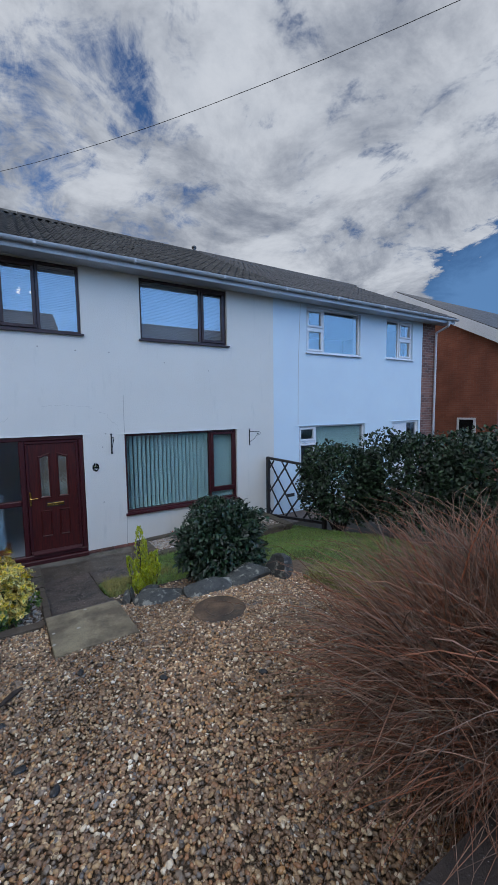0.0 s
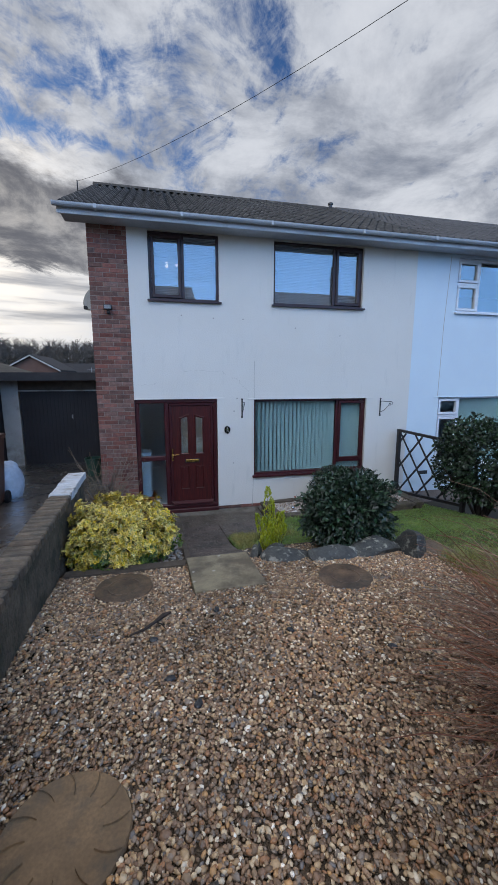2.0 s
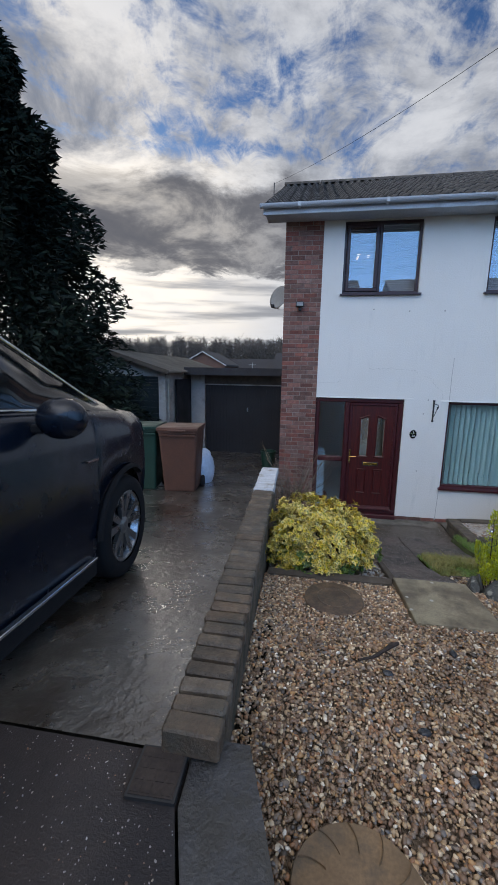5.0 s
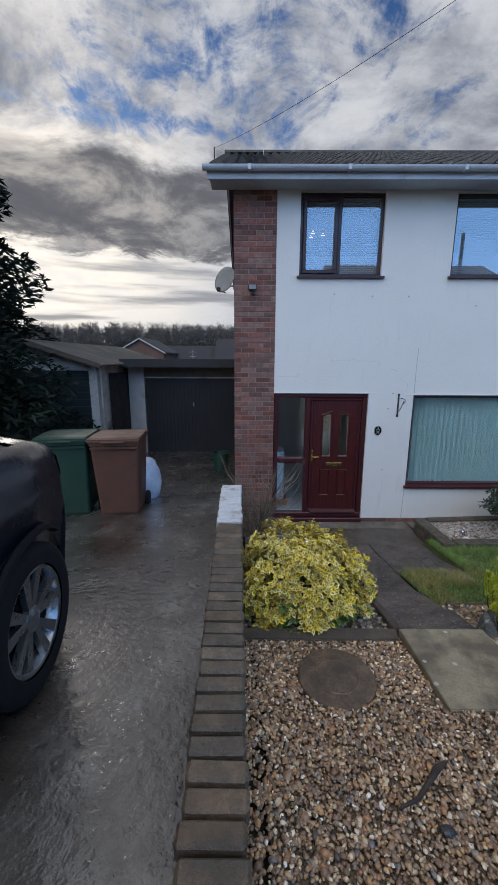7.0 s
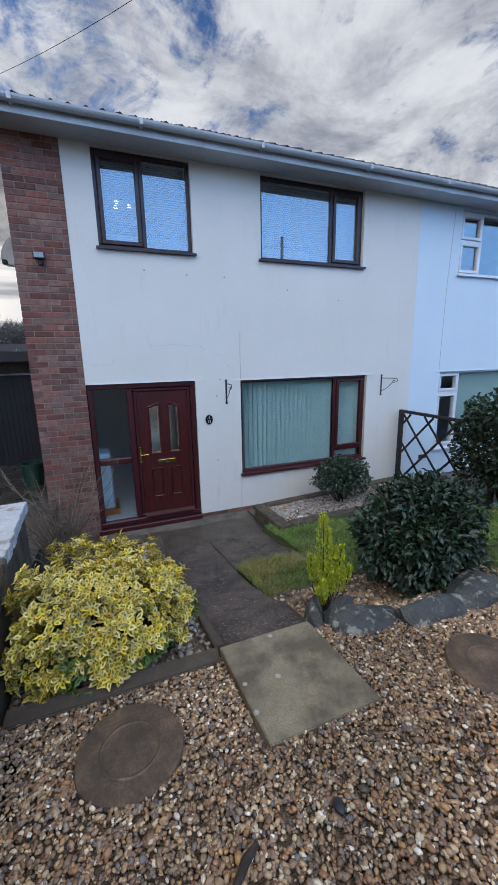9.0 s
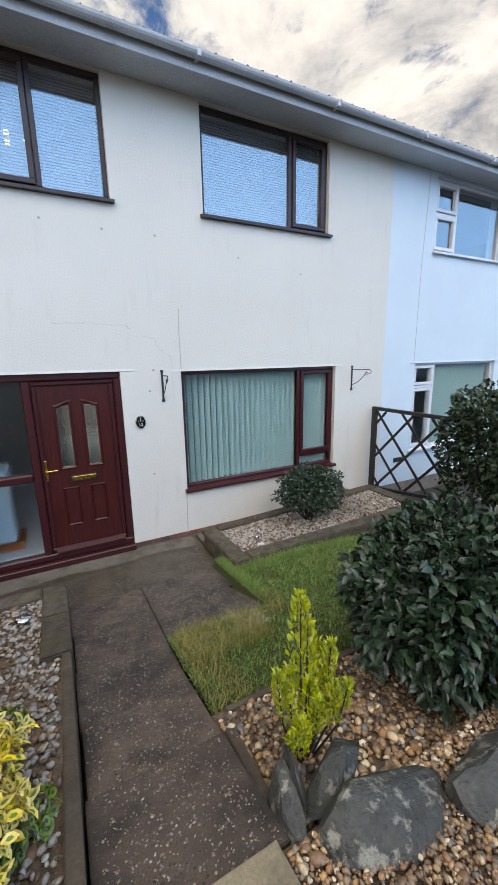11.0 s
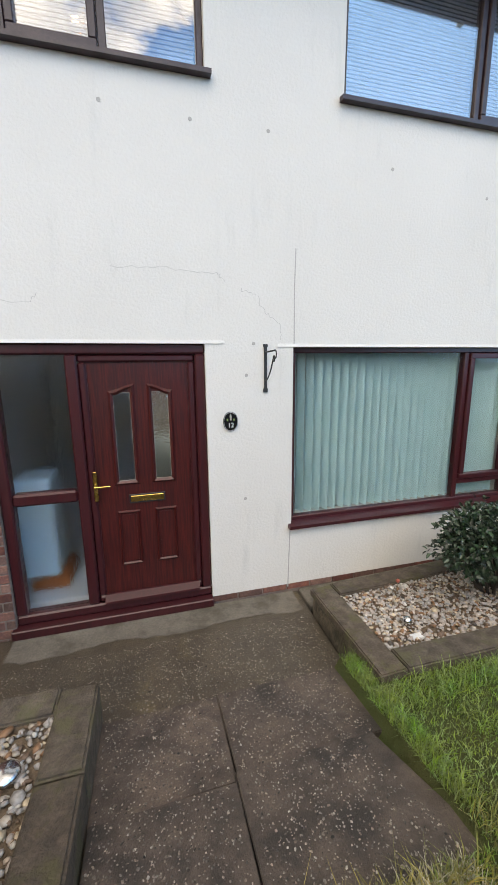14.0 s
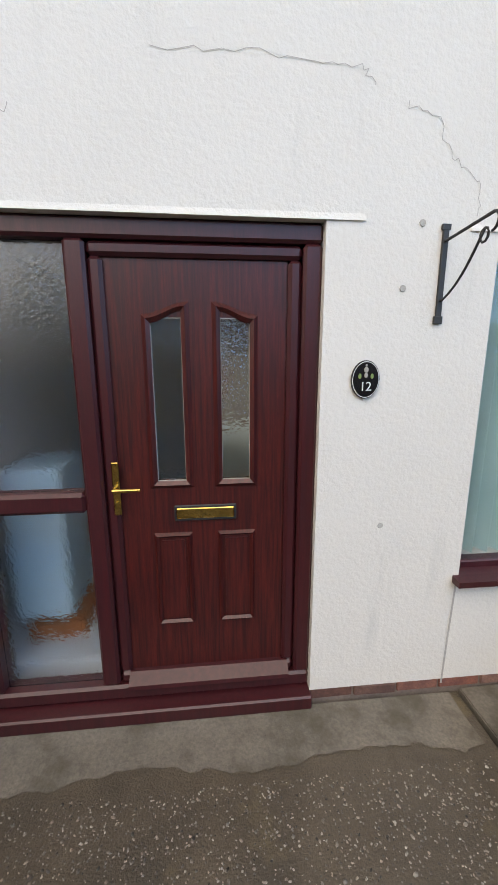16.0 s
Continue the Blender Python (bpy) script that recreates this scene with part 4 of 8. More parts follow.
def tile_roof(name, x0, x1, z_lift, material, w, d, h, label, seed):
    """Courses of tiles on the front slope; the lower ones are pieces of their own."""
    g = random.Random(seed)
    deck = tagged(part(name, boxes((x0, x1, RIDGE_Y - 0.01, RIDGE_Y + 0.01, RIDGE_Z - 0.05, RIDGE_Z - 0.03)), material), label, "roof", "", "structure")
    V, F = tile_mesh(w * 1.03, d * 1.12, h)
    me = bpy.data.meshes.new("roof_tile")
    fill(me, V, F)
    me.polygons.foreach_set("use_smooth", [i < 12 for i in range(24)])
    me.materials.append(material)
    length = math.hypot(RIDGE_Y - GUT_Y + 0.06, RIDGE_Z - GUT_Z)
    rows, cols = int(length / d), int(round((x1 - x0) / w))
    rest, made = [], 0
    for r in range(rows + 1):
        for c in range(cols):
            s = -0.06 + r * d
            if s + d * 0.6 > length + 0.05:
                continue
            y, z = GUT_Y + s * math.cos(SLOPE), GUT_Z + s * math.sin(SLOPE) + z_lift + g.uniform(-0.004, 0.004)
            mtx = Matrix.Translation((x0 + c * w, y, z)) @ Matrix.Rotation(SLOPE - 0.035 + g.uniform(-0.012, 0.012), 4, "X") @ Matrix.Rotation(g.uniform(-0.01, 0.01), 4, "Z")
            if made < 260:
                ob = new("roof_tile", me)
                ob.matrix_basis = mtx
                ob.parent = deck
                made += 1
            else:
                a = np.array(mtx)
                rest.append((V @ a[:3, :3].T + a[:3, 3], F))
    ob = part("roof_tiles_upper", join(*rest), material, deck)
    ob["kind"] = "stuff"
    bm = bmesh.new()
    k = x0
    while k < x1 - 0.1:
        prism(bm, [(RIDGE_Y + 0.13 * math.sin(t), RIDGE_Z - 0.04 + z_lift + 0.13 * math.cos(t)) for t in np.linspace(-1.3, 1.3, 7)], "x", k + 0.006, k + 0.444)
        k += 0.45
    part("ridge_tiles", bm, material, deck)
    bm = bmesh.new()
    prism(bm, [(RIDGE_Y, RIDGE_Z + z_lift), (8.45, GUT_Z), (8.45, GUT_Z - 0.03), (RIDGE_Y, RIDGE_Z - 0.03)], "x", x0, x1)
    part("rear_slope", bm, material, deck)
    return deck


def near_roof():
    tile_roof("roof_near", XL - 0.36, XP + 0.0, 0.012, TILE, 0.35, 0.32, 0.068, "mossy dark concrete roof tiles, weathered and uneven", 3)


def far_roof():
    tile_roof("roof_far", XP + 0.02, XR + 0.40, 0.025, TILE2, 0.32, 0.33, 0.062, "clean dark grey concrete roof tiles", 4)


bm = bmesh.new()
lathe(bm, [(0.05, 0.0), (0.05, 0.16), (0.075, 0.165), (0.075, 0.20), (0.02, 0.24), (0.0001, 0.24)], (3.95, RIDGE_Y, RIDGE_Z), "Z", 12)
tagged(part("vent_pipe", bm, TILE2), "small capped vent on the ridge", "vent")


# ---- windows and door ----
def frame_bm(x0, x1, z0, z1, w, y0, y1, bevel=0.006):
    return boxes((x0, x1, y0, y1, z1 - w, z1), (x0, x1, y0, y1, z0, z0 + w), (x0, x0 + w, y0, y1, z0 + w, z1 - w), (x1 - w, x1, y0, y1, z0 + w, z1 - w), bevel=bevel)


def window(name, op, lights, material, glass, sill, label, opened=None):
    """Outer frame, sill, and sashes (x0, x1, z0, z1, sash?) with their panes."""
    x0, x1, z0, z1 = op
    fr = part(name, frame_bm(x0, x1, z0, z1, 0.045, 0.055, 0.125), material)
    tagged(fr, label, "window", "", "structure")
    for i, (a, b, c, d, sash) in enumerate(lights):
        if sash:
            s = part("sash", frame_bm(a + 0.004, b - 0.004, c + 0.004, d - 0.004, 0.05, 0.035, 0.10), material, fr, sash if isinstance(sash, str) else "")
            g = (a + 0.05, b - 0.05, c + 0.05, d - 0.05)
        else:
            g, s = (a, b, c, d), fr
        p = part("pane", boxes((g[0], g[1], 0.078, 0.088, g[2], g[3])), glass, s)
        p.visible_shadow = False
    bars = []
    xs_ = sorted({l[0] for l in lights} - {min(l[0] for l in lights)})
    for x in xs_:
        bars.append((x - 0.05, x, 0.056, 0.124, z0 + 0.045, z1 - 0.045))
    if bars:
        part("mullion", boxes(*bars, bevel=0.005), material, fr)
    trans = [(l[0], l[1], l[3]) for l in lights if any(abs(m[2] - l[3] - 0.05) < 0.012 and abs(m[0] - l[0]) < 0.01 for m in lights)]
    if trans:
        part("transom", boxes(*[(a, b, 0.057, 0.123, c, c + 0.05) for a, b, c in trans], bevel=0.005), material, fr)
    sl = bmesh.new()
    prism(sl, [(-0.055, z0 - 0.03), (-0.055, z0 - 0.002), (0.0, z0 + 0.006), (0.052, z0 + 0.012), (0.052, z0 - 0.03)], "x", x0 - sill, x1 + sill)
    part("window_sill", sl, material, fr)
    return fr


window("window_1", W1, [(-1.115, -0.60, 3.875, 4.915, "top-hung brown sash"), (-0.55, 0.015, 3.875, 4.915, "")], BROWN_FRAME, GLASS, 0.035, "dark brown framed two-light bedroom window")
window("window_2", W2, [(1.125, 2.29, 3.875, 4.91, ""), (2.34, 2.855, 3.875, 4.91, "brown sash standing slightly open")], BROWN_FRAME, GLASS, 0.035, "dark brown framed bedroom window with one narrow sash")
window("window_3", LW, [(0.755, 2.45, 0.615, 2.03, ""), (2.50, 3.055, 0.80, 2.03, "rosewood sash"), (2.50, 3.055, 0.615, 0.75, "")], MAROON, GLASS_LOUNGE, 0.03, "rosewood framed lounge window with vertical blinds behind")
window("window_4", NW1, [(5.095, 5.60, 3.885, 4.40, "white sash"), (5.095, 5.60, 4.45, 4.875, "small white sash"), (5.65, 6.835, 3.885, 4.875, "")], WHITE_FRAME, GLASS, 0.03, "white framed three-light bedroom window")
window("window_5", NW2, [(7.945, 8.44, 3.905, 4.875, ""), (8.49, 9.005, 3.905, 4.40, "white sash"), (8.49, 9.005, 4.45, 4.875, "small white sash")], WHITE_FRAME, GLASS, 0.03, "white framed small bedroom window")
window("window_6", NLW, [(4.865, 5.36, 0.595, 1.64, "white sash"), (4.865, 5.36, 1.69, 2.035, "small white sash"), (5.41, 7.055, 0.595, 2.035, "")], WHITE_FRAME, GLASS_LOUNGE, 0.03, "white framed lounge window with grey blinds behind")
nd = part("door_2", frame_bm(NDW[0], NDW[1], NDW[2], NDW[3], 0.07, 0.05, 0.12), WHITE_FRAME)
tagged(nd, "white plastic entrance door with dark glazing", "door", "", "structure")
part("door_leaf", boxes((8.27, 8.95, 0.07, 0.11, 0.0, 2.03), bevel=0.004), WHITE_FRAME, nd)
part("pane", boxes((8.96, 9.35, 0.08, 0.09, 0.0, 2.03)), GLASS, nd)

# rosewood entrance door with its side light
MX0, MX1 = -0.985, -0.905
d1 = part("door_1", frame_bm(-1.50, 0.0, 0.0, 2.1, 0.075, 0.03, 0.14, bevel=0.012), MAROON)
tagged(d1, "rosewood plastic entrance door with frosted side light, closed", "door", "", "structure")
part("inner_frame", frame_bm(MX1 + 0.0, -0.076, 0.076, 2.024, 0.055, 0.05, 0.13, bevel=0.014), MAROON, d1)
part("mullion", boxes((MX0, MX1 - 0.001, 0.032, 0.138, 0.076, 2.024), bevel=0.012), MAROON, d1)
part("transom", boxes((-1.424, MX0 - 0.001, 0.035, 0.135, 0.945, 1.035), bevel=0.015), MAROON, d1)
part("door_sill", boxes((-1.53, 0.005, -0.045, 0.14, -0.075, -0.001), bevel=0.008), MAROON, d1)
bm = bmesh.new()
prism(bm, [(0.02, 0.085), (-0.005, 0.082), (-0.002, 0.10), (0.05, 0.135), (0.06, 0.135), (0.06, 0.085)], "x", -0.86, -0.105)
part("weather_bar", bm, MAROON, d1)
for z0, z1 in ((0.076, 0.944), (1.036, 2.024)):
    p = part("pane", boxes((-1.424, MX0 - 0.002, 0.080, 0.088, z0, z1)), GLASS_OBSCURE, d1, "frosted side light glass")
    p.visible_shadow = False
LX0, LX1, LZ0, LZ1 = -0.86, -0.132, 0.132, 1.968
G1, G2 = (-0.688, -0.562), (-0.408, -0.284)
GZ0, GZ1 = 1.065, 1.75
leaf = facing_wall("door_leaf", LX0, LX1, LZ0, LZ1, 0.075, 0.115, [(*G1, GZ0, GZ1), (*G2, GZ0, GZ1)], MAROON_DOOR, tagging=False)
leaf.parent = d1


def panel_ring(bm, x0, x1, z0, z1, w, y0, y1, arch=0):
    """A raised moulding round a panel; arch lifts one top corner."""
    outer = [(x0, z0), (x1, z0), (x1, z1 + (0.045 if arch > 0 else 0)), (x0, z1 + (0.045 if arch < 0 else 0))]
    if arch:
        n = 6
        top = []
        for i in range(n + 1):
            u = i / n
            k = u if arch > 0 else 1 - u
            top.append((x0 + (x1 - x0) * u, z1 + 0.05 * (0.5 - 0.5 * math.cos(math.pi * k))))
        outer = [(x0, z0), (x1, z0)] + top[::-1]
    cx, cz = (x0 + x1) / 2, (z0 + z1) / 2
    sx, sz = ((x1 - x0) / 2 - w) / ((x1 - x0) / 2), ((z1 - z0) / 2 - w) / ((z1 - z0) / 2)
    inner = [(cx + (x - cx) * sx, cz + (z - cz) * sz) for x, z in outer]
    mid = [((a[0] + b[0]) / 2, (a[1] + b[1]) / 2) for a, b in zip(outer, inner)]
    rings = [[bm.verts.new((x, y, z)) for x, z in r] for r, y in ((outer, y1), (mid, y0), (inner, y1 - 0.003))]
    n = len(outer)
    for a, b in zip(rings, rings[1:]):
        for i in range(n):
            bm.faces.new((a[i], a[(i + 1) % n], b[(i + 1) % n], b[i]))


for (a, b), s in ((G1, 1), (G2, -1)):
    bm = bmesh.new()
    panel_ring(bm, a - 0.032, b + 0.032, GZ0 - 0.03, GZ1 + 0.012, 0.034, 0.058, 0.0745, arch=s)
    part("glazing_moulding", bm, MAROON_DOOR, d1)
    g = part("pane", boxes((a, b, 0.088, 0.094, GZ0, GZ1 + 0.0)), GLASS_OBSCURE, d1, "narrow frosted door glass")
    g.visible_shadow = False
    part("glazing_bead", frame_bm(a, b, GZ0, GZ1, 0.004, 0.076, 0.087, bevel=0), POST, d1, "thin pale glazing bead")
for a, b in ((-0.715, -0.545), (-0.432, -0.262)):
    bm = bmesh.new()
    panel_ring(bm, a, b, 0.365, 0.825, 0.022, 0.060, 0.0745)
    part("panel_moulding", bm, MAROON_DOOR, d1)
    bm = bmesh.new()
    prism(bm, [(a + 0.035, 0.40), (b - 0.035, 0.40), (b - 0.035, 0.79), (a + 0.035, 0.79)], "y", 0.068, 0.0745)
    part("raised_panel", bm, MAROON_DOOR, d1)
lb = part("letter_box", boxes((-0.622, -0.347, 0.064, 0.0745, 0.882, 0.955), bevel=0.004), IRON, d1, "dark letter plate surround")
part("letter_flap", boxes((-0.612, -0.357, 0.056, 0.0635, 0.897, 0.945), bevel=0.004), BRASS, lb, "polished brass letter flap")
h = part("door_handle", boxes((-0.872, -0.842, 0.040, 0.0495, 0.93, 1.165), bevel=0.004), BRASS, d1, "brass handle plate and lever")
bm = bmesh.new()
cyl(bm, (-0.857, 0.04, 1.055), (-0.857, 0.0, 1.055), 0.009)
cyl(bm, (-0.862, -0.004, 1.055), (-0.748, -0.006, 1.057), 0.009, 0.0075)
part("lever", bm, BRASS, h)
bm = bmesh.new()
cyl(bm, (-0.857, 0.0395, 0.985), (-0.857, 0.033, 0.985), 0.008)
part("lock", bm, BRASS, h)

# hall seen dimly through the frosted side light
tagged(part("hall_cabinet", boxes((-1.58, -1.27, 0.50, 0.9, 0.12, 1.02), bevel=0.02), HALL_WHITE), "pale blue-white cupboard standing in the hall behind frosted glass", "cabinet")
tagged(part("hall_plinth", boxes((-1.50, -1.20, 0.48, 0.92, 0.021, 0.118)), CARPET), "red-brown low plinth under the hall cupboard", "plinth")

# vertical blinds
def vertical_blind(x0, x1, z0, z1, y, n, material, label, tilt0, tilt1):
    rail = part("vertical_blind", boxes((x0, x1, y - 0.02, y + 0.02, z1, z1 + 0.03)), WHITE_FRAME)
    tagged(rail, label, "blind")
    w = (x1 - x0) / n * 1.22
    me = bpy.data.meshes.new("slat")
    g = bmesh.new()
    box(g, -w / 2, w / 2, -0.001, 0.001, z0 - z1, 0)
    g.to_mesh(me)
    g.free()
    me.materials.append(material)
    for i in range(n):
        ob = new("slat", me)
        ob.parent = rail
        ob.location = (x0 + (i + 0.5) * (x1 - x0) / n, y, z1)
        u = i / max(1, n - 1)
        ob.rotation_euler = (rng.uniform(-0.004, 0.004), 0, radians(tilt0 + (tilt1 - tilt0) * u + rng.uniform(-2, 2)))


vertical_blind(0.74, 3.06, 0.60, 2.04, 0.20, 28, BLIND, "pale green-grey vertical blind, nearly closed", -69, -67)
vertical_blind(5.43, 7.05, 0.58, 2.04, 0.20, 20, BLIND, "grey vertical blind in the white house", -70, -68)


def venetian(x0, x1, z0, z1, y, label):
    rail = part("venetian_blind", boxes((x0, x1, y - 0.02, y + 0.02, z1, z1 + 0.03)), WHITE_FRAME)
    tagged(rail, label, "blind")
    me = bpy.data.meshes.new("slat")
    g = bmesh.new()
    box(g, x0, x1, -0.012, 0.012, -0.0006, 0.0006)
    g.to_mesh(me)
    g.free()
    me.materials.append(BLIND_WHITE)
    z = z1 - 0.02
    while z > z0:
        ob = new("slat", me)
        ob.parent = rail
        ob.location, ob.rotation_euler = (0, y, z), (radians(74), 0, 0)
        z -= 0.028


venetian(-1.12, 0.02, 3.86, 4.93, 0.21, "white venetian blind behind the two-light bedroom window")
venetian(1.12, 2.86, 3.86, 4.93, 0.21, "white venetian blind behind the wide bedroom window")
lampt = thing("ceiling_light", (-0.75, 1.2, 4.99), "three-bulb ceiling light glowing in the bedroom", "light")
bm = bmesh.new()
cyl(bm, (0, 0, 0), (0, 0, -0.25), 0.008)
for a in (0, 2.1, 4.2):
    cyl(bm, (0, 0, -0.2), (0.13 * math.cos(a), 0.13 * math.sin(a), -0.22), 0.006)
part("arms", bm, BRASS, lampt)
for a in (0, 2.1, 4.2):
    bm = bmesh.new()
    bmesh.ops.create_uvsphere(bm, u_segments=12, v_segments=8, radius=0.03, matrix=Matrix.Translation((0.13 * math.cos(a), 0.13 * math.sin(a), -0.25)))
    part("bulb", bm, BULB, lampt, smooth=True)

# ---- wall furniture ----
def bracket(x, y, z, swing, label):
    """A hanging-basket bracket: back bar, arm with hook, and a curled stay."""
    t = thing("basket_bracket", (x, y, z), label, "bracket", "basket brackets on the wall")
    part("back_bar", boxes((-0.012, 0.012, -0.012, -0.001, -0.34, 0.0), (-0.018, 0.018, -0.013, 0.0, -0.36, -0.33), (-0.018, 0.018, -0.013, 0.0, -0.01, 0.012), bevel=0.002), IRON, t)
    d = Vector((math.sin(radians(swing)), -math.cos(radians(swing)), 0))
    arm = [(Vector((0, -0.012, -0.05)), 0.006), (d * 0.30 + Vector((0, 0, -0.045)), 0.006)]
    for k in range(9):
        a = math.pi * k / 8
        arm.append((d * (0.30 + 0.028 * math.sin(a)) + Vector((0, 0, -0.045 - 0.028 * (1 - math.cos(a)))), 0.005))
    part("arm", sweep([arm], 6), IRON, t)
    stay = [(Vector((0, -0.014, -0.27)) + d * 0.0, 0.005)]
    for k in range(12):
        u = k / 11
        stay.append((d * (0.02 + 0.23 * u) + Vector((0, -0.01, -0.27 + 0.19 * u - 0.03 * math.sin(math.pi * u))), 0.005))
    for k in range(10):
        a = 2 * math.pi * k / 9
        stay.append((d * (0.25 + 0.022 * math.sin(a)) + Vector((0, -0.01, -0.08 - 0.022 * (1 - math.cos(a)))), 0.0045))
    part("stay", sweep([stay], 6), IRON, t)
    return t


bracket(0.475, 0.0, 2.085, -4, "black wrought iron basket bracket between door and window, empty")
bracket(3.42, 0.0, 2.06, 15, "black wrought iron basket bracket beside the lounge window, empty")

plaque = thing("house_number_plaque", (0.185, -0.002, 1.503), "black oval plaque with a white number 12", "plaque")
bm = bmesh.new()
prism(bm, [(0.060 * math.cos(t), 0.078 * math.sin(t)) for t in (2 * math.pi * i / 32 for i in range(32))], "y", -0.010, 0.0)
part("plate", bm, PLAQUE, plaque)
bm = bmesh.new()
for i in range(32):
    a, b = 2 * math.pi * i / 32, 2 * math.pi * (i + 1) / 32
    bm.faces.new([bm.verts.new((r * 0.77 * math.cos(t), -0.0125, r * math.sin(t))) for r, t in ((0.071, a), (0.071, b), (0.074, b), (0.074, a))])
part("rim_line", bm, WHITE_PAINT, plaque)
for x, z, rx, rz in ((0, 0.04, 0.009, 0.012), (0, 0.018, 0.007, 0.010), (-0.026, 0.014, 0.006, 0.011), (0.026, 0.014, 0.006, 0.011), (0, 0.058, 0.004, 0.005)):
    bm = bmesh.new()
    prism(bm, [(x + rx * math.cos(t), z + rz * math.sin(t)) for t in (2 * math.pi * i / 10 for i in range(10))], "y", -0.0145, -0.0105)
    part("painted_motif", bm, GREEN_LEAF if x else POST, plaque)
cu = bpy.data.curves.new("number", "FONT")
cu.body, cu.size, cu.extrude, cu.align_x = "12", 0.052, 0.001, "CENTER"
num = new("number", cu)
num.data.materials.append(WHITE_PAINT)
num.parent = plaque
num.location, num.rotation_euler = (0, -0.0145, -0.045), (radians(90), 0, 0)

fl = thing("security_light", (-1.85, 0.0, 3.66), "small dark floodlight on the brick pier", "light")
part("housing", boxes((-0.065, 0.065, -0.10, -0.03, -0.04, 0.045), bevel=0.01), IRON, fl)
part("lens", boxes((-0.052, 0.052, -0.107, -0.101, -0.028, 0.033)), LAMP_GLASS, fl)
part("sensor", boxes((-0.025, 0.025, -0.06, -0.0, -0.10, -0.045), bevel=0.01), IRON, fl)

dish = thing("satellite_dish", (XL - 0.0, 2.07, 4.12), "grey satellite dish on the brick gable", "dish")
bm = bmesh.new()
lathe(bm, [(0.0001, 0.0), (0.12, 0.008), (0.2, 0.025), (0.26, 0.045), (0.26, 0.05), (0.2, 0.032), (0.0001, 0.008)], n=24)
b = part("bowl", bm, DISH, dish, smooth=True)
b.location, b.rotation_euler = (-0.24, -0.02, 0.03), (radians(74), 0, radians(-40))
part("arm", sweep([[((0, 0, -0.05), 0.014), ((-0.2, 0, -0.08), 0.014), ((-0.24, -0.0, 0.0), 0.014)], [((-0.24, 0, -0.2), 0.009), ((-0.36, -0.32, -0.20), 0.009)]], 6), DISH, dish)
part("receiver", boxes((-0.40, -0.33, -0.36, -0.28, -0.22, -0.15), bevel=0.01), IRON, dish)

vent = part("air_brick", boxes((0.0, 0.23, -0.004, 0.004, 0.0, 0.08)), IRON)
vent.location = (4.45, 0.0, 0.38)
tagged(vent, "small dark air vent in the white wall", "vent")

# overhead cable
p0, p1 = Vector((-2.589, 2.343, 6.60)), Vector((11.49, -20.0, 10.15))
cab = []
for i in range(41):
    u = i / 40
    cab.append((p0.lerp(p1, u) + Vector((0, 0, -2.325 * 4 * u * (1 - u))), 0.0028))
tagged(part("overhead_cable", sweep([cab], 5), RUBBER), "black overhead telephone cable from the gable", "cable")
br = part("cable_bracket", sweep([[((-2.42, 2.34, 6.35), 0.012), ((-2.589, 2.34, 6.38), 0.012), ((-2.589, 2.34, 6.62), 0.012)]], 6), IRON)
tagged(br, "small iron cable bracket on the verge", "bracket")
pole = thing("telegraph_pole", (11.49, -20.0, 1.4), "tall brown telegraph pole across the street", "pole")
bm = bmesh.new()
cyl(bm, (0, 0, -0.2), (0, 0, 9.0), 0.15, 0.10, 14)
part("shaft", bm, BARK, pole)
for z in (7.4, 8.1):
    part("step_iron", boxes((-0.2, 0.2, -0.01, 0.01, z, z + 0.02)), IRON, pole)

# ---- paths and slabs ----
def slab_bm(pts, thick, z_of, bevel=0.006, bow=0.0):
    bm = bmesh.new()
    hi = [bm.verts.new((x, y, z_of(x, y))) for x, y in pts]
    lo = [bm.verts.new((x, y, z_of(x, y) - thick)) for x, y in pts]
    n = len(pts)
    top = bm.faces.new(hi)
    bm.faces.new(lo[::-1])
    for i in range(n):
        bm.faces.new((hi[i], lo[i], lo[(i + 1) % n], hi[(i + 1) % n]))
    if bevel:
        bmesh.ops.bevel(bm, geom=list(top.edges), offset=bevel, segments=2, affect="EDGES")
    return bm


def plane_z(z_at, slope):
    return lambda x, y: z_at[1] + (y - z_at[0]) * slope


path = tagged(part("path", boxes((-0.8, -0.2, -3.6, -1.05, -0.35, -0.3)), SOIL), "stepped garden path of dark exposed-aggregate slabs", "path", "", "structure")
LEFT = [(-1.01, -1.58, 0.012, 0.10), (-1.595, -2.12, 0.135, 0.22), (-2.135, -2.70, 0.245, 0.37), (-2.715, -3.22, 0.40, 0.56), (-3.235, -3.80, 0.60, 0.775)]
for i, (ya, yb, za, zb) in enumerate(LEFT):
    xl, xr = -0.80 + 0.01 * (i % 2), -0.165 - 0.018 * i
    f = (lambda ya, yb, za, zb: lambda x, y: za + (y - ya) / (yb - ya) * (zb - za) + 0.006 * x)(ya, yb, za, zb)
    part("paving_slab", slab_bm([(xl, yb), (xr, yb + 0.005), (xr + 0.01, ya), (xl, ya)], 0.12, f), CONCRETE, path)
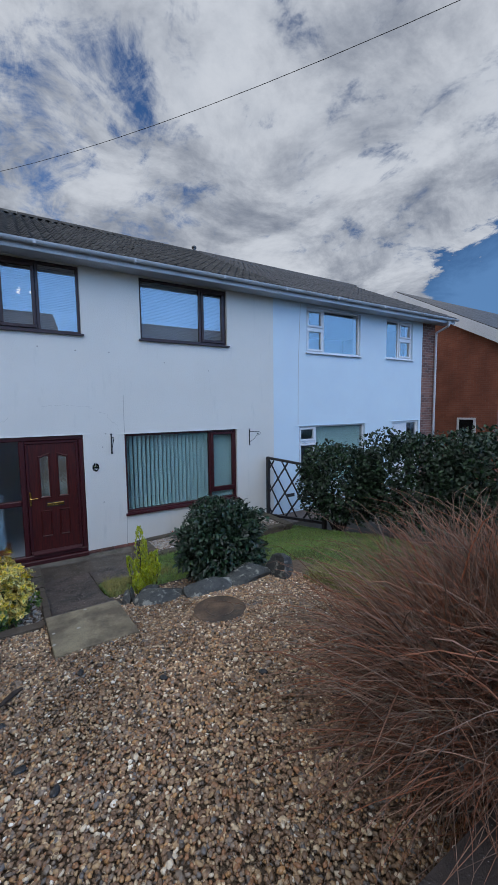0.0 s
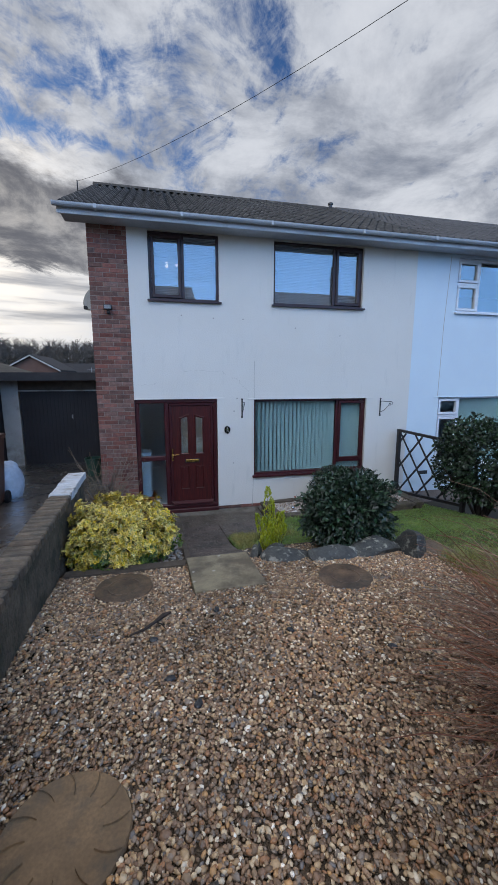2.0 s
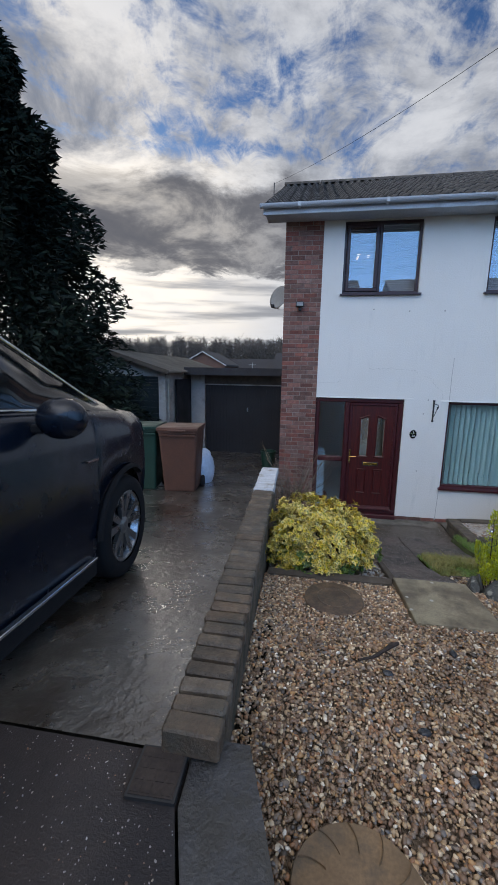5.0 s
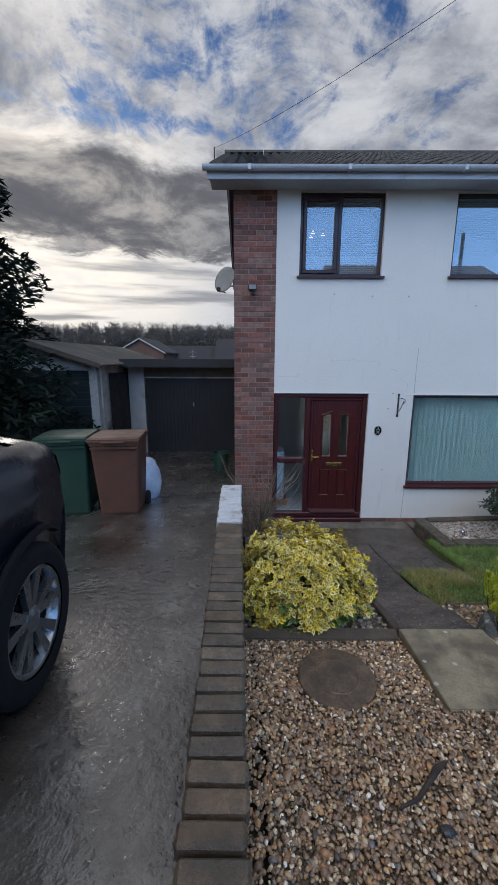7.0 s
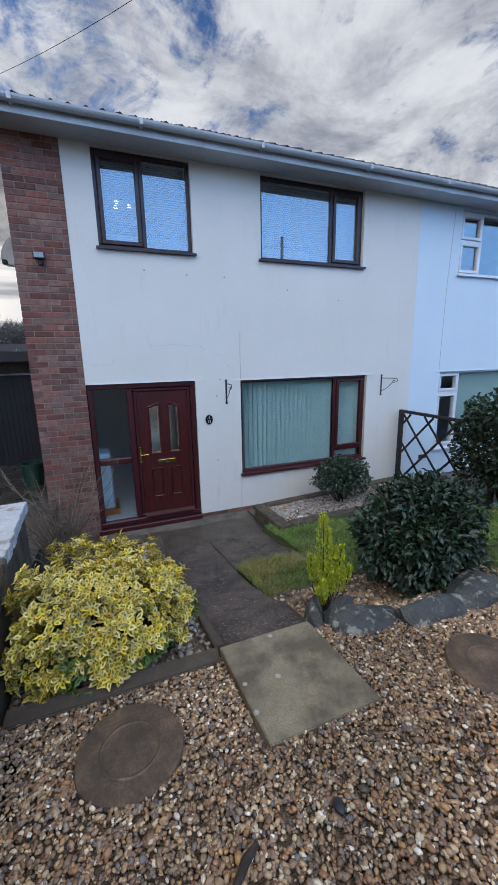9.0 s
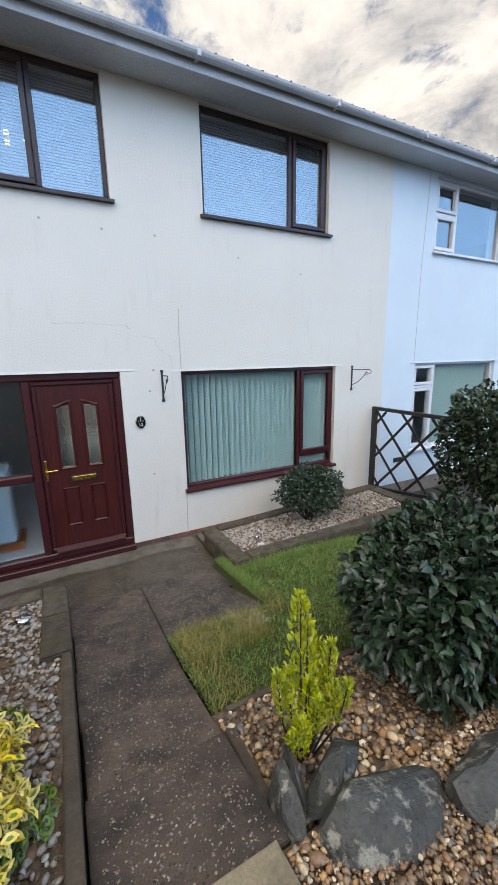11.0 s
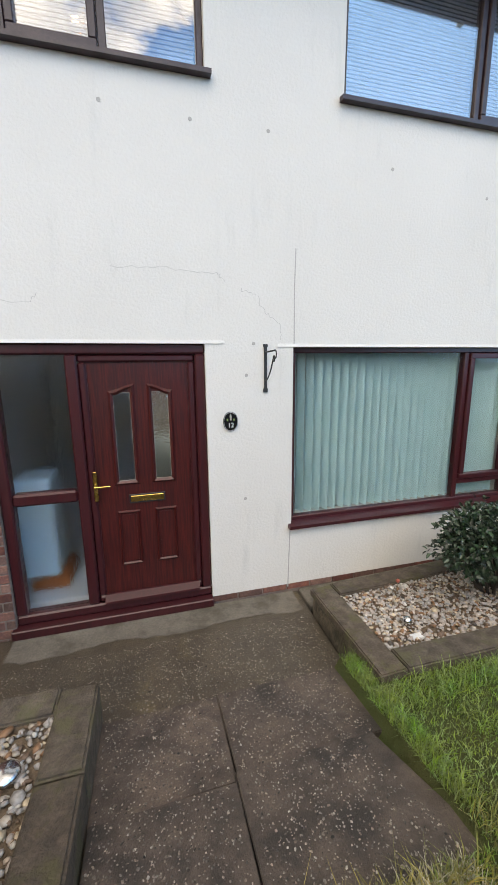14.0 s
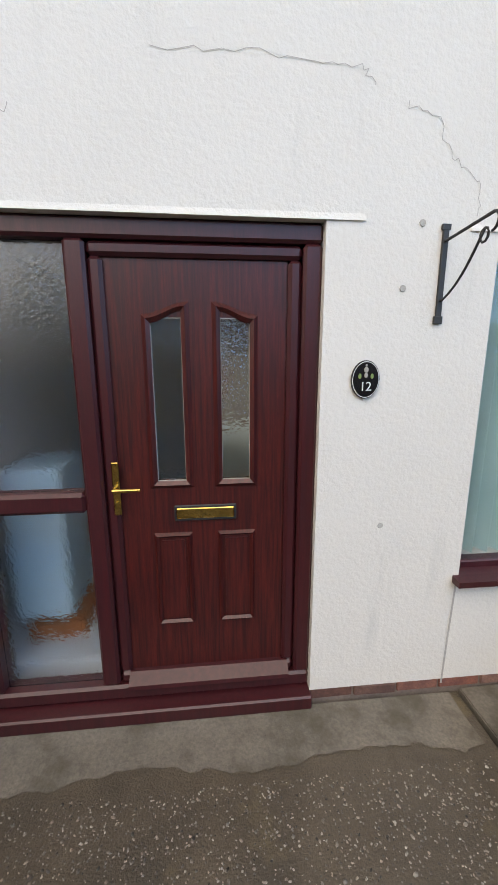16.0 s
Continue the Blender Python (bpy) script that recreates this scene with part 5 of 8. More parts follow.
for (x0, x1, ya, yb, za, zb, cx) in ((-0.155, 0.62, -1.01, -1.53, 0.02, 0.09, 0), (-0.170, 0.66, -1.545, -2.13, 0.125, 0.205, 0.10)):
    f = (lambda ya, yb, za, zb: lambda x, y: za + (y - ya) / (yb - ya) * (zb - za))(ya, yb, za, zb)
    part("paving_slab", slab_bm([(x0, yb), (x1 + cx * 0.2, yb), (x1 - cx * 1.2, ya), (x0, ya)], 0.1, f), CONCRETE, path)
ap = tagged(part("apron", slab_bm([(-1.52, -0.99), (0.74, -0.99), (0.78, 0.0), (-2.13, 0.0), (-2.13, -0.62), (-1.52, -0.62)], 0.12, lambda x, y: -0.085 - 0.025 * y), APRON), "pale worn concrete apron in front of the door", "path", "", "structure")
def apron_band():
    """The pale dried band along the wall, with a ragged front edge."""
    g = random.Random(8)
    front = [(-1.52 + 0.028 * i, -0.27 - 0.028 * math.sin(i * 0.18) + 0.035 * noise.noise(Vector((i * 0.31, 0, 0))) + g.uniform(-0.006, 0.006)) for i in range(81)]
    bm = bmesh.new()
    z = lambda x, y: -0.081 - 0.025 * y
    lo = [bm.verts.new((x, y, z(x, y))) for x, y in front]
    mid = [bm.verts.new((x, -0.11, z(x, -0.11))) for x, y in front]
    hi = [bm.verts.new((x, -0.02, z(x, -0.02) + 0.012)) for x, y in front]
    for a, b in ((lo, mid), (mid, hi)):
        for i in range(len(front) - 1):
            bm.faces.new((a[i], a[i + 1], b[i + 1], b[i]))
    tagged(part("apron_band", bm, STRIP), "pale cement band along the foot of the wall", "path", "", "structure")


apron_band()
tagged(part("strip_along_wall", slab_bm([(0.79, -0.28), (4.0, -0.28), (4.0, 0.0), (0.79, 0.0)], 0.1, lambda x, y: -0.07 + 0.03 * (x - 0.8)), STRIP), "narrow concrete strip along the wall", "path", "", "structure")
tagged(part("stepping_slab", slab_bm([(-0.84, -4.44), (-0.265, -4.44), (-0.30, -3.81), (-0.865, -3.81)], 0.05, lambda x, y: 0.845 + (-3.81 - y) * 0.03, 0.005), SLAB), "buff square concrete paving slab at the head of the path", "paving slab")


def disc(x, y, z, r, seed, label, DISC=DISC, rays=12):
    t = bmesh.new()
    g = random.Random(seed)
    n = 40
    lathe(t, [(r * 1.0, -0.03), (r * 1.0, 0.004), (r * 0.975, 0.014), (r * 0.6, 0.016), (r * 0.15, 0.017), (0.0001, 0.017)], (0, 0, 0), "Z", n)
    for v in t.verts:
        v.co.z += 0.004 * noise.noise(v.co * 9 + Vector((seed, 0, 0)))
        v.co.x *= 1 + 0.01 * math.sin(5 * math.atan2(v.co.y, v.co.x) + seed)
    body = thing("stepping_stone", (x, y, z), label, "stepping stone", "round stepping stones in the gravel")
    part("stone", t, DISC, body)
    if not rays:
        part("centre_ring", lathe(bmesh.new(), [(r * 0.50, 0.0165), (r * 0.54, 0.0205), (r * 0.58, 0.0165)], (0, 0, 0), "Z", n, False), DISC, body)
    # curling rays moulded into the face
    for k in range(rays):
        bm = bmesh.new()
        a0 = 2 * math.pi * k / rays + seed
        pts = []
        for i in range(6):
            u = i / 5
            rr, aa = r * (0.56 + 0.40 * u), a0 + 0.16 * u * u
            pts.append((rr, aa))
        prev = None
        for i, (rr, aa) in enumerate(pts):
            w = 0.024 * (1.05 - u)
            ring = [bm.verts.new(((rr) * math.cos(aa) - s * w * math.sin(aa), rr * math.sin(aa) + s * w * math.cos(aa), 0.0155 + h)) for s, h in ((-1, 0.0), (0.2, 0.008), (1, 0.0))]
            if prev:
                bm.faces.new((prev[0], prev[1], ring[1], ring[0]))
                bm.faces.new((prev[1], prev[2], ring[2], ring[1]))
            prev = ring
        part("moulded_ray", bm, DISC, body)
    return body


disc(-1.41, -6.01, 0.972, 0.217, 1, "round buff stepping stone with moulded rays")
disc(-1.38, -4.22, 0.84, 0.22, 2, "round dark worn stepping stone before the golden shrub", DISC_WET, 0)
disc(0.385, -4.5, 0.865, 0.22, 3, "round brown stepping stone before the slate rocks", DISC_WET, 0)

# ---- dividing wall with brick coping ----
WT = 1.35
def wall_x(y):
    return -1.965 - 0.03 * (y + 5.8)


def wall_body():
    bm = bmesh.new()
    prism(bm, [(-5.875, 0.85), (-2.30, 0.3), (-2.30, WT - 0.078), (-5.875, WT - 0.078)], "x", -0.073, 0.073)
    for v in bm.verts:
        v.co.x += wall_x(v.co.y)
    return bm


dw = tagged(part("wall_dividing", wall_body(), RUBBLE), "low roughcast garden wall topped with brick coping", "wall", "", "structure")


def stone_row():
    """Rough mortar-set stones, almost touching, with a lumpy top."""
    g = random.Random(5)
    t = thing("boundary_stones", (-1.565, -6.43, 1.218), "low rough mortared stone edging at the front of the gravel", "stone edging")
    x = -1.872
    for k in range(4):
        w = 0.165 if k == 0 else g.uniform(0.14, 0.30)
        bm = bmesh.new()
        z1 = 0.08 if k == 0 else 0.062 + g.uniform(-0.01, 0.012)
        box(bm, 0.0, w - 0.006, -0.34, 0.105 + g.uniform(-0.012, 0.012), -0.2, z1)
        bmesh.ops.subdivide_edges(bm, edges=list(bm.edges), cuts=7, use_grid_fill=True)
        for v in bm.verts:
            p = v.co * 9 + Vector((k * 3.1, 0, 0))
            e = min(v.co.x, w - 0.006 - v.co.x, 0.105 - v.co.y)
            v.co.z -= 0.022 * max(0.0, 1 - e / 0.02) * (v.co.z > 0)
            v.co += Vector((noise.noise(p), noise.noise(p + Vector((7, 0, 0))), noise.noise(p + Vector((0, 7, 0))))) * 0.018
        ob = part("stone", bm, STONE_EDGE if k % 3 != 1 else RUBBLE, t)
        ob.location = (x + 1.6, -0.022 * k, -0.012 * k)
        x += w
    return t


stone_row()
tagged(part("kerb_slab", slab_bm([(-1.848, -6.335), (-1.605, -6.335), (-1.612, -6.31), (-1.75, -5.89), (-1.78, -5.80), (-1.970, -5.80), (-1.962, -6.03), (-1.860, -6.30)], 0.3, lambda x, y: 1.245, 0.008), KERB), "cracked grey concrete strip beside the gravel", "paving", "", "structure")
mh = thing("inspection_cover", (-2.052, -5.955, 1.256), "square dark metal inspection cover in the pavement", "cover")
mh.rotation_euler = (0, 0, 0.03)
part("frame", boxes((-0.078, 0.078, -0.082, 0.082, -0.02, 0.003)), IRON, mh)
lid = part("lid", boxes((-0.070, 0.070, -0.074, 0.074, 0.003, 0.006)), BARK, mh)
for i in range(16):
    part("stud", boxes((-0.064 + 0.033 * (i % 4), -0.036 + 0.033 * (i % 4), -0.068 + 0.036 * (i // 4), -0.040 + 0.036 * (i // 4), 0.006, 0.008)), BARK, lid)


# ---- left bed ----
sheet("bed_left", np.linspace(-1.94, -0.83, 8), np.linspace(-3.72, -1.02, 12), lambda x, y: float(np.interp(y, [-3.8, -3.0, -2, -1], [0.74, 0.60, 0.32, 0.20])), GRIT, category="gravel bed", label="pale gravel bed beside the path")
edge = thing("bed_edging", (-0.86, -2.2, 0.2), "mossy weathered concrete edging of the shrub bed", "edging")
for (a, b) in ((-0.97, -1.50), (-1.51, -2.08)):
    z0 = float(np.interp((a + b) / 2, [-3.8, -3.0, -2, -1], [0.80, 0.66, 0.36, 0.215]))
    part("edging_block", slab_bm([(-0.99, b), (-0.80, b), (-0.80, a), (-0.99, a)], 0.28, lambda x, y: float(np.interp(y, [-3.8, -3.0, -2, -1], [0.80, 0.66, 0.36, 0.24])), 0.012), STONE_EDGE, edge).matrix_parent_inverse = Matrix.Translation((0.86, 2.2, -0.2))
part("edging_block", slab_bm([(-1.93, -1.12), (-0.995, -1.12), (-0.995, -0.94), (-1.93, -0.94)], 0.28, lambda x, y: 0.24, 0.012), STONE_EDGE, edge).matrix_parent_inverse = Matrix.Translation((0.86, 2.2, -0.2))
part("edging_board", slab_bm([(-0.87, -3.74), (-0.812, -3.74), (-0.806, -2.10), (-0.86, -2.10)], 0.22, lambda x, y: float(np.interp(y, [-3.8, -3.0, -2], [0.80, 0.64, 0.36])), 0.006), TIMBER_OLD, edge).matrix_parent_inverse = Matrix.Translation((0.86, 2.2, -0.2))
part("edging_slab", slab_bm([(-1.92, -3.86), (-0.88, -3.86), (-0.86, -3.745), (-1.92, -3.745)], 0.1, lambda x, y: 0.80, 0.008), TIMBER_OLD, edge).matrix_parent_inverse = Matrix.Translation((0.86, 2.2, -0.2))
gl = thing("garden_light", (-1.12, -1.42, 0.27), "round chrome garden light lying in the gravel", "garden light")
bm = bmesh.new()
lathe(bm, [(0.05, 0.0), (0.062, 0.01), (0.06, 0.022), (0.045, 0.036), (0.02, 0.044), (0.0001, 0.046)])
part("dome", bm, CHROME, gl, smooth=True)

# ---- lawn, planter, right bed ----
tagged(sheet("lawn", np.linspace(-0.19, 3.84, 30), np.linspace(-3.02, -1.02, 16), lambda x, y: lawn_z(x, y) - (0.25 if x < 0.62 and y > -2.10 else 0.0), TURF), "", "")
bpy.data.objects["lawn"]["label"] = "patchy green lawn with dead yellow tufts"
bpy.data.objects["lawn"]["category"] = "lawn"
sheet("lawn_far", np.linspace(1.62, 3.95, 14), np.linspace(-7.0, -3.02, 16), lambda x, y: lawn_z(x, y), TURF, category="lawn", label="green lawn beyond the rockery")
sheet("bed_right", np.linspace(-0.24, 1.62, 12), np.linspace(-3.85, -3.06, 8), lambda x, y: float(np.interp(y, [-3.85, -3.5, -3.06], [0.70, 0.60, 0.50])), GRIT, category="gravel bed", label="gravel bed behind the rocks")

pl = thing("planter", (0.75, -0.3, -0.1), "raised brick-edged planter under the window", "planter")
def plz(x, y):
    return 0.13 + 0.035 * (x - 0.75) + 0.04 * (-y - 0.3)
pts = [((0.76, -1.30), (0.94, -1.30), (0.94, -0.32), (0.76, -0.32)), ((0.95, -1.30), (3.35, -1.42), (3.35, -1.24), (0.95, -1.12)), ((0.95, -0.48), (3.6, -0.48), (3.6, -0.30), (0.95, -0.30)), ((3.36, -1.42), (3.54, -1.42), (3.6, -0.49), (3.42, -0.49))]
for q in pts:
    ob = part("coping_slab", slab_bm(list(q), 0.055, plz, 0.01), STONE_EDGE, pl)
    ob.matrix_parent_inverse = Matrix.Translation((-0.75, 0.3, 0.1))
    ob = part("planter_side", slab_bm([(q[0][0] + 0.02, q[0][1] + 0.02), (q[1][0] - 0.02, q[1][1] + 0.02), (q[2][0] - 0.02, q[2][1] - 0.02), (q[3][0] + 0.02, q[3][1] - 0.02)], 0.34, lambda x, y: plz(x, y) - 0.056, 0), RUBBLE, pl)
    ob.matrix_parent_inverse = Matrix.Translation((-0.75, 0.3, 0.1))
sheet("planter_bed", np.linspace(0.9, 3.5, 14), np.linspace(-1.2, -0.4, 6), lambda x, y: plz(x, y) - 0.035, GRIT, category="gravel bed", label="gravel filling the raised planter")
orn = thing("garden_ornament", (1.20, -0.95, 0.15), "small clear and silver solar ornaments in the planter", "ornament")
bm = bmesh.new()
bmesh.ops.create_icosphere(bm, subdivisions=2, radius=0.035, matrix=Matrix.Translation((0, 0, 0.04)))
part("glass_ball", bm, CHROME, orn, smooth=True)
part("tag", boxes((-0.05, 0.03, -0.14, -0.09, 0.0, 0.012)), WHITE_PAINT, orn)
fw = thing("dried_flower", (1.35, -0.62, 0.15), "thin dead flower stem with a small pink head", "plant")
part("stem", sweep([[((0, 0, 0), 0.003), ((0.01, 0, 0.12), 0.002)], [((0, 0, 0), 0.003), ((-0.03, 0.01, 0.09), 0.002)]], 4), TWIG_GREY, fw)
bm = bmesh.new()
bmesh.ops.create_icosphere(bm, subdivisions=1, radius=0.018, matrix=Matrix.Translation((0.01, 0, 0.125)))
part("flower_head", bm, mat("faded_pink", (0.5, 0.14, 0.1), rough=0.8, bump=0), fw)

bd = thing("edging_boards", (0.4, -3.05, 0.4), "old timber edging boards round the conifer bed", "edging")
for q in (((-0.14, -3.10), (0.95, -3.10), (0.95, -3.06), (-0.14, -3.06)), ((-0.24, -3.62), (-0.19, -3.62), (-0.14, -3.11), (-0.19, -3.11)), ((0.96, -3.10), (1.7, -3.16), (1.7, -3.12), (0.96, -3.06))):
    part("board", slab_bm(list(q), 0.2, lambda x, y: float(np.interp(y, [-3.7, -3.1], [0.70, 0.52])), 0.005), TIMBER_OLD, bd).matrix_parent_inverse = Matrix.Translation((-0.4, 3.05, -0.4))


def rock(x, y, z, size, rot, seed, label):
    bm = bmesh.new()
    bmesh.ops.create_icosphere(bm, subdivisions=3, radius=0.5)
    g = random.Random(seed)
    planes = [(Vector((g.gauss(0, 1), g.gauss(0, 1), g.gauss(0, 1))).normalized(), g.uniform(0.26, 0.42)) for _ in range(11)]
    for v in bm.verts:
        for nn, dd in planes:
            k = v.co.dot(nn) - dd
            if k > 0:
                v.co -= nn * k
        v.co *= 1 + 0.05 * noise.noise(v.co * 7 + Vector((seed, 0, 0)))
        v.co = Vector((v.co.x * size[0], v.co.y * size[1], v.co.z * size[2])) * 1.35
    ob = part("rock", bm, SLATE)
    ob.location, ob.rotation_euler = (x, y, z), tuple(radians(a) for a in rot)
    return tagged(ob, label, "rock", "slate rocks edging the bed")


rock(0.10, -3.90, 0.765, (0.42, 0.30, 0.16), (28, 4, -8), 1, "grey slate rock blotched with pale lichen")
rock(0.52, -4.00, 0.79, (0.46, 0.24, 0.17), (30, 2, -4), 2, "smooth blue-grey slate rock")
rock(0.98, -3.98, 0.80, (0.44, 0.30, 0.22), (30, -6, 10), 3, "greenish slate rock with moss")
rock(1.30, -4.10, 0.80, (0.26, 0.30, 0.36), (10, -20, 15), 4, "upright slate rock leaning beside another")
rock(-0.20, -3.70, 0.72, (0.08, 0.22, 0.22), (8, 18, -14), 5, "thin upright slate shard at the path")
rock(-0.13, -3.66, 0.73, (0.08, 0.22, 0.20), (5, -8, -20), 6, "thin brown stone shard at the path")
rock(0.00, -3.71, 0.78, (0.28, 0.12, 0.09), (0, -10, 16), 7, "flat brown stone below the conifer")
rock(1.30, -4.36, 0.80, (0.16, 0.12, 0.09), (0, 0, 15), 8, "small slate stone at the lawn's edge")
rock(1.50, -4.30, 0.78, (0.16, 0.12, 0.09), (0, 10, 50), 9, "small brown stone at the lawn's edge")


# ---- plants ----
def rosettes(P, D, length, width, count, seed):
    """Whorls of broad leaves, each leaf an inner patch with a margin round it: (verts, margin faces, patch faces)."""
    g = np.random.default_rng(seed)
    V, rim, mid = [], [], []
    for p, d in zip(P, D):
        axis = (Vector(d) + Vector((g.normal(0, 0.35), g.normal(0, 0.35), 0.55))).normalized()
        a = axis.orthogonal().normalized()
        b = axis.cross(a)
        turn = g.uniform(0, 6.28)
        for k in range(count):
            t = turn + 6.283 * k / count + g.normal(0, 0.2)
            out = a * math.cos(t) + b * math.sin(t)
            dirn = (out + axis * (0.25 + 0.7 * (k % 2) + g.normal(0, 0.15))).normalized()
            side = dirn.cross(axis).normalized()
            up = side.cross(dirn)
            L, W = length * g.uniform(0.7, 1.2), width * g.uniform(0.8, 1.15)
            k0 = len(V)
            base = Vector(p) + dirn * L * 0.1
            for f in (1.0, 0.44):
                c = base + dirn * L * 0.5 * (1 - f) + up * 0.001 * (f < 1)
                for u, w, h in ((0, 0, 0), (0.35, 0.5, 0.10), (0.72, 0.42, 0.06), (1.0, 0, -0.12), (0.72, -0.42, 0.06), (0.35, -0.5, 0.10)):
                    V.append(c + dirn * L * u * f + side * W * w * f + up * L * h * f)
            for i in range(6):
                rim.append((k0 + i, k0 + (i + 1) % 6, k0 + 6 + (i + 1) % 6, k0 + 6 + i))
            mid += [(k0 + 6, k0 + 7, k0 + 10, k0 + 11), (k0 + 7, k0 + 8, k0 + 9, k0 + 10)]
    return np.array(V), rim, mid


def variegated_shrub():
    base = (-1.48, -3.3, 0.62)
    t = thing("golden_shrub", base, "variegated golden evergreen shrub with cream-edged leaves by the dividing wall", "shrub")
    c = Vector((-1.46, -3.33, 0.90)) - Vector(base)
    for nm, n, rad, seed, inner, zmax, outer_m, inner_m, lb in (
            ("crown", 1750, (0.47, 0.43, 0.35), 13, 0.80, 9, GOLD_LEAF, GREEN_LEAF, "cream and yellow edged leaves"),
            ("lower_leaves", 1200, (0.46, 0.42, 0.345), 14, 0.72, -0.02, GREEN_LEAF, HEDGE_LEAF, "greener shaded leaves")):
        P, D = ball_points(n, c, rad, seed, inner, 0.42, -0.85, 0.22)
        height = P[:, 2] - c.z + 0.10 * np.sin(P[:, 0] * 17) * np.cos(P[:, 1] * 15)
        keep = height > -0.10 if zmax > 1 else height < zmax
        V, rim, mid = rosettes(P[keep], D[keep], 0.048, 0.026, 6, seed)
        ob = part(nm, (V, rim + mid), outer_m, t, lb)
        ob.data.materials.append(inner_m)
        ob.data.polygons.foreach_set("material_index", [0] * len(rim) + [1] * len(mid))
    part("stem_cluster", stems((0, 0, 0), c, 14, 0.36, 0.016, 13), BARK, t)["kind"] = "stuff"


def stems(centre, top, n, spread, r, seed):
    g = random.Random(seed)
    out = []
    for k in range(n):
        a = g.uniform(0, 2 * math.pi)
        e = Vector(top) + Vector((math.cos(a) * spread * g.random(), math.sin(a) * spread * g.random(), g.uniform(-0.15, 0.1)))
        c = Vector(centre) + Vector((math.cos(a) * 0.05, math.sin(a) * 0.05, 0))
        m = (c + e) / 2 + Vector((g.uniform(-0.05, 0.05), g.uniform(-0.05, 0.05), 0))
        out.append([(c, r), (m, r * 0.7), (e, r * 0.3)])
    return sweep(out, 5)


def shrub(name, base, centre, radii, n, leaf, material, label, category, seed, inner=0.5, lumps=0.2, bottom=-0.9, box_like=0.0, spread=0.8, droop=0.1, stem=0.018, extra=None, group=""):
    t = thing(name, base, label, category, group)
    c = Vector(centre) - Vector(base)
    P, D = ball_points(n, c, radii, seed, inner, lumps, bottom, box_like)
    part("crown", leaves(P, D, leaf[0], leaf[1], droop=droop, spread=spread, seed=seed), material, t)
    if extra:
        m2, n2, zlim = extra
        P2, D2 = ball_points(n2, c, tuple(r * 0.97 for r in radii), seed + 50, inner, lumps, bottom, box_like)
        P2 = P2 * np.array((0.9, 0.9, 1.0))
        P2 = P2[P2[:, 2] < c.z - 0.12 * radii[2]]
        D2 = (P2 - np.array(c)) / np.linalg.norm(P2 - np.array(c), axis=1)[:, None]
        part("inner_leaves", leaves(P2, D2, leaf[0], leaf[1], droop=droop, spread=spread, seed=seed + 9), m2, t)
    part("stem_cluster", stems((0, 0, 0), c, 14, max(radii) * 0.8, stem, seed), BARK, t)["kind"] = "stuff"
    return t


shrub("dark_shrub", (0.92, -3.32, 0.52), (0.98, -3.40, 0.97), (0.47, 0.42, 0.43), 5600, (0.092, 0.034), HOLLY, "clipped round dark evergreen shrub among the rocks", "shrub", 11, inner=0.45, lumps=0.42, box_like=0.3)
shrub("small_shrub", (2.08, -0.80, 0.15), (2.08, -0.80, 0.57), (0.46, 0.36, 0.29), 2600, (0.07, 0.028), HOLLY, "small dark standard shrub on one stem in the planter", "shrub", 12, inner=0.3, lumps=0.25, bottom=-0.7, stem=0.014)
variegated_shrub()
for i, (x, y, z, rx, ry, rz, n) in enumerate(((4.15, -2.05, 1.12, 0.56, 0.85, 0.68, 5800), (4.45, -3.3, 1.28, 0.60, 0.90, 0.80, 6000), (4.6, -4.9, 1.42, 0.7, 1.0, 0.80, 4500), (5.6, -3.9, 1.32, 0.9, 0.9, 0.78, 4500))):
    shrub("hedge", (x, y, garden_z(y) - 0.1), (x, y, z), (rx, ry, rz), n, (0.09, 0.045), HEDGE_LEAF, ("tall glossy evergreen hedge between the gardens", "dense evergreen hedge with a few bare shoots", "broad evergreen hedge bush behind the russet shrub", "broad evergreen hedge bush in the next garden")[i], "hedge", 20 + i, inner=0.55, lumps=0.22, box_like=0.4, group="hedge bushes", stem=0.03)


def golden_conifer():
    t = thing("golden_conifer", (0.03, -3.5, 0.60), "young bright yellow-green conifer in the gravel bed", "conifer")
    g = random.Random(4)
    P, D = [], []
    plumes = [(-0.03, 0, 0.74, 0.055), (0.02, 0.02, 0.60, 0.04)] + [(g.uniform(-0.17, 0.17), g.uniform(-0.12, 0.12), g.uniform(0.18, 0.50), g.uniform(0.028, 0.042)) for _ in range(11)]
    stemsl = []
    for x, y, h, w in plumes:
        stemsl.append([((x * 0.2, y * 0.2, 0), 0.006), ((x * 0.8, y * 0.8, h * 0.5), 0.004), ((x, y, h), 0.002)])
        for k in range(230):
            u = g.random() ** 0.55
            zc = h * (0.38 + 0.65 * u)
            rr = w * math.sin(math.pi * min(1, 0.15 + 0.85 * u)) * 1.0 + 0.006
            a = g.uniform(0, 2 * math.pi)
            s = 0.5 + 0.5 * u
            P.append((x * (0.5 + 0.5 * u) + rr * s * math.cos(a), y * (0.5 + 0.5 * u) + rr * s * math.sin(a), zc))
            D.append((math.cos(a) * 0.5, math.sin(a) * 0.5, 1.3))
    part("foliage", leaves(np.array(P), np.array(D), 0.032, 0.012, droop=0, spread=0.25, seed=3), CONIFER, t)
    part("stem_cluster", sweep(stemsl, 5), BARK, t)


golden_conifer()


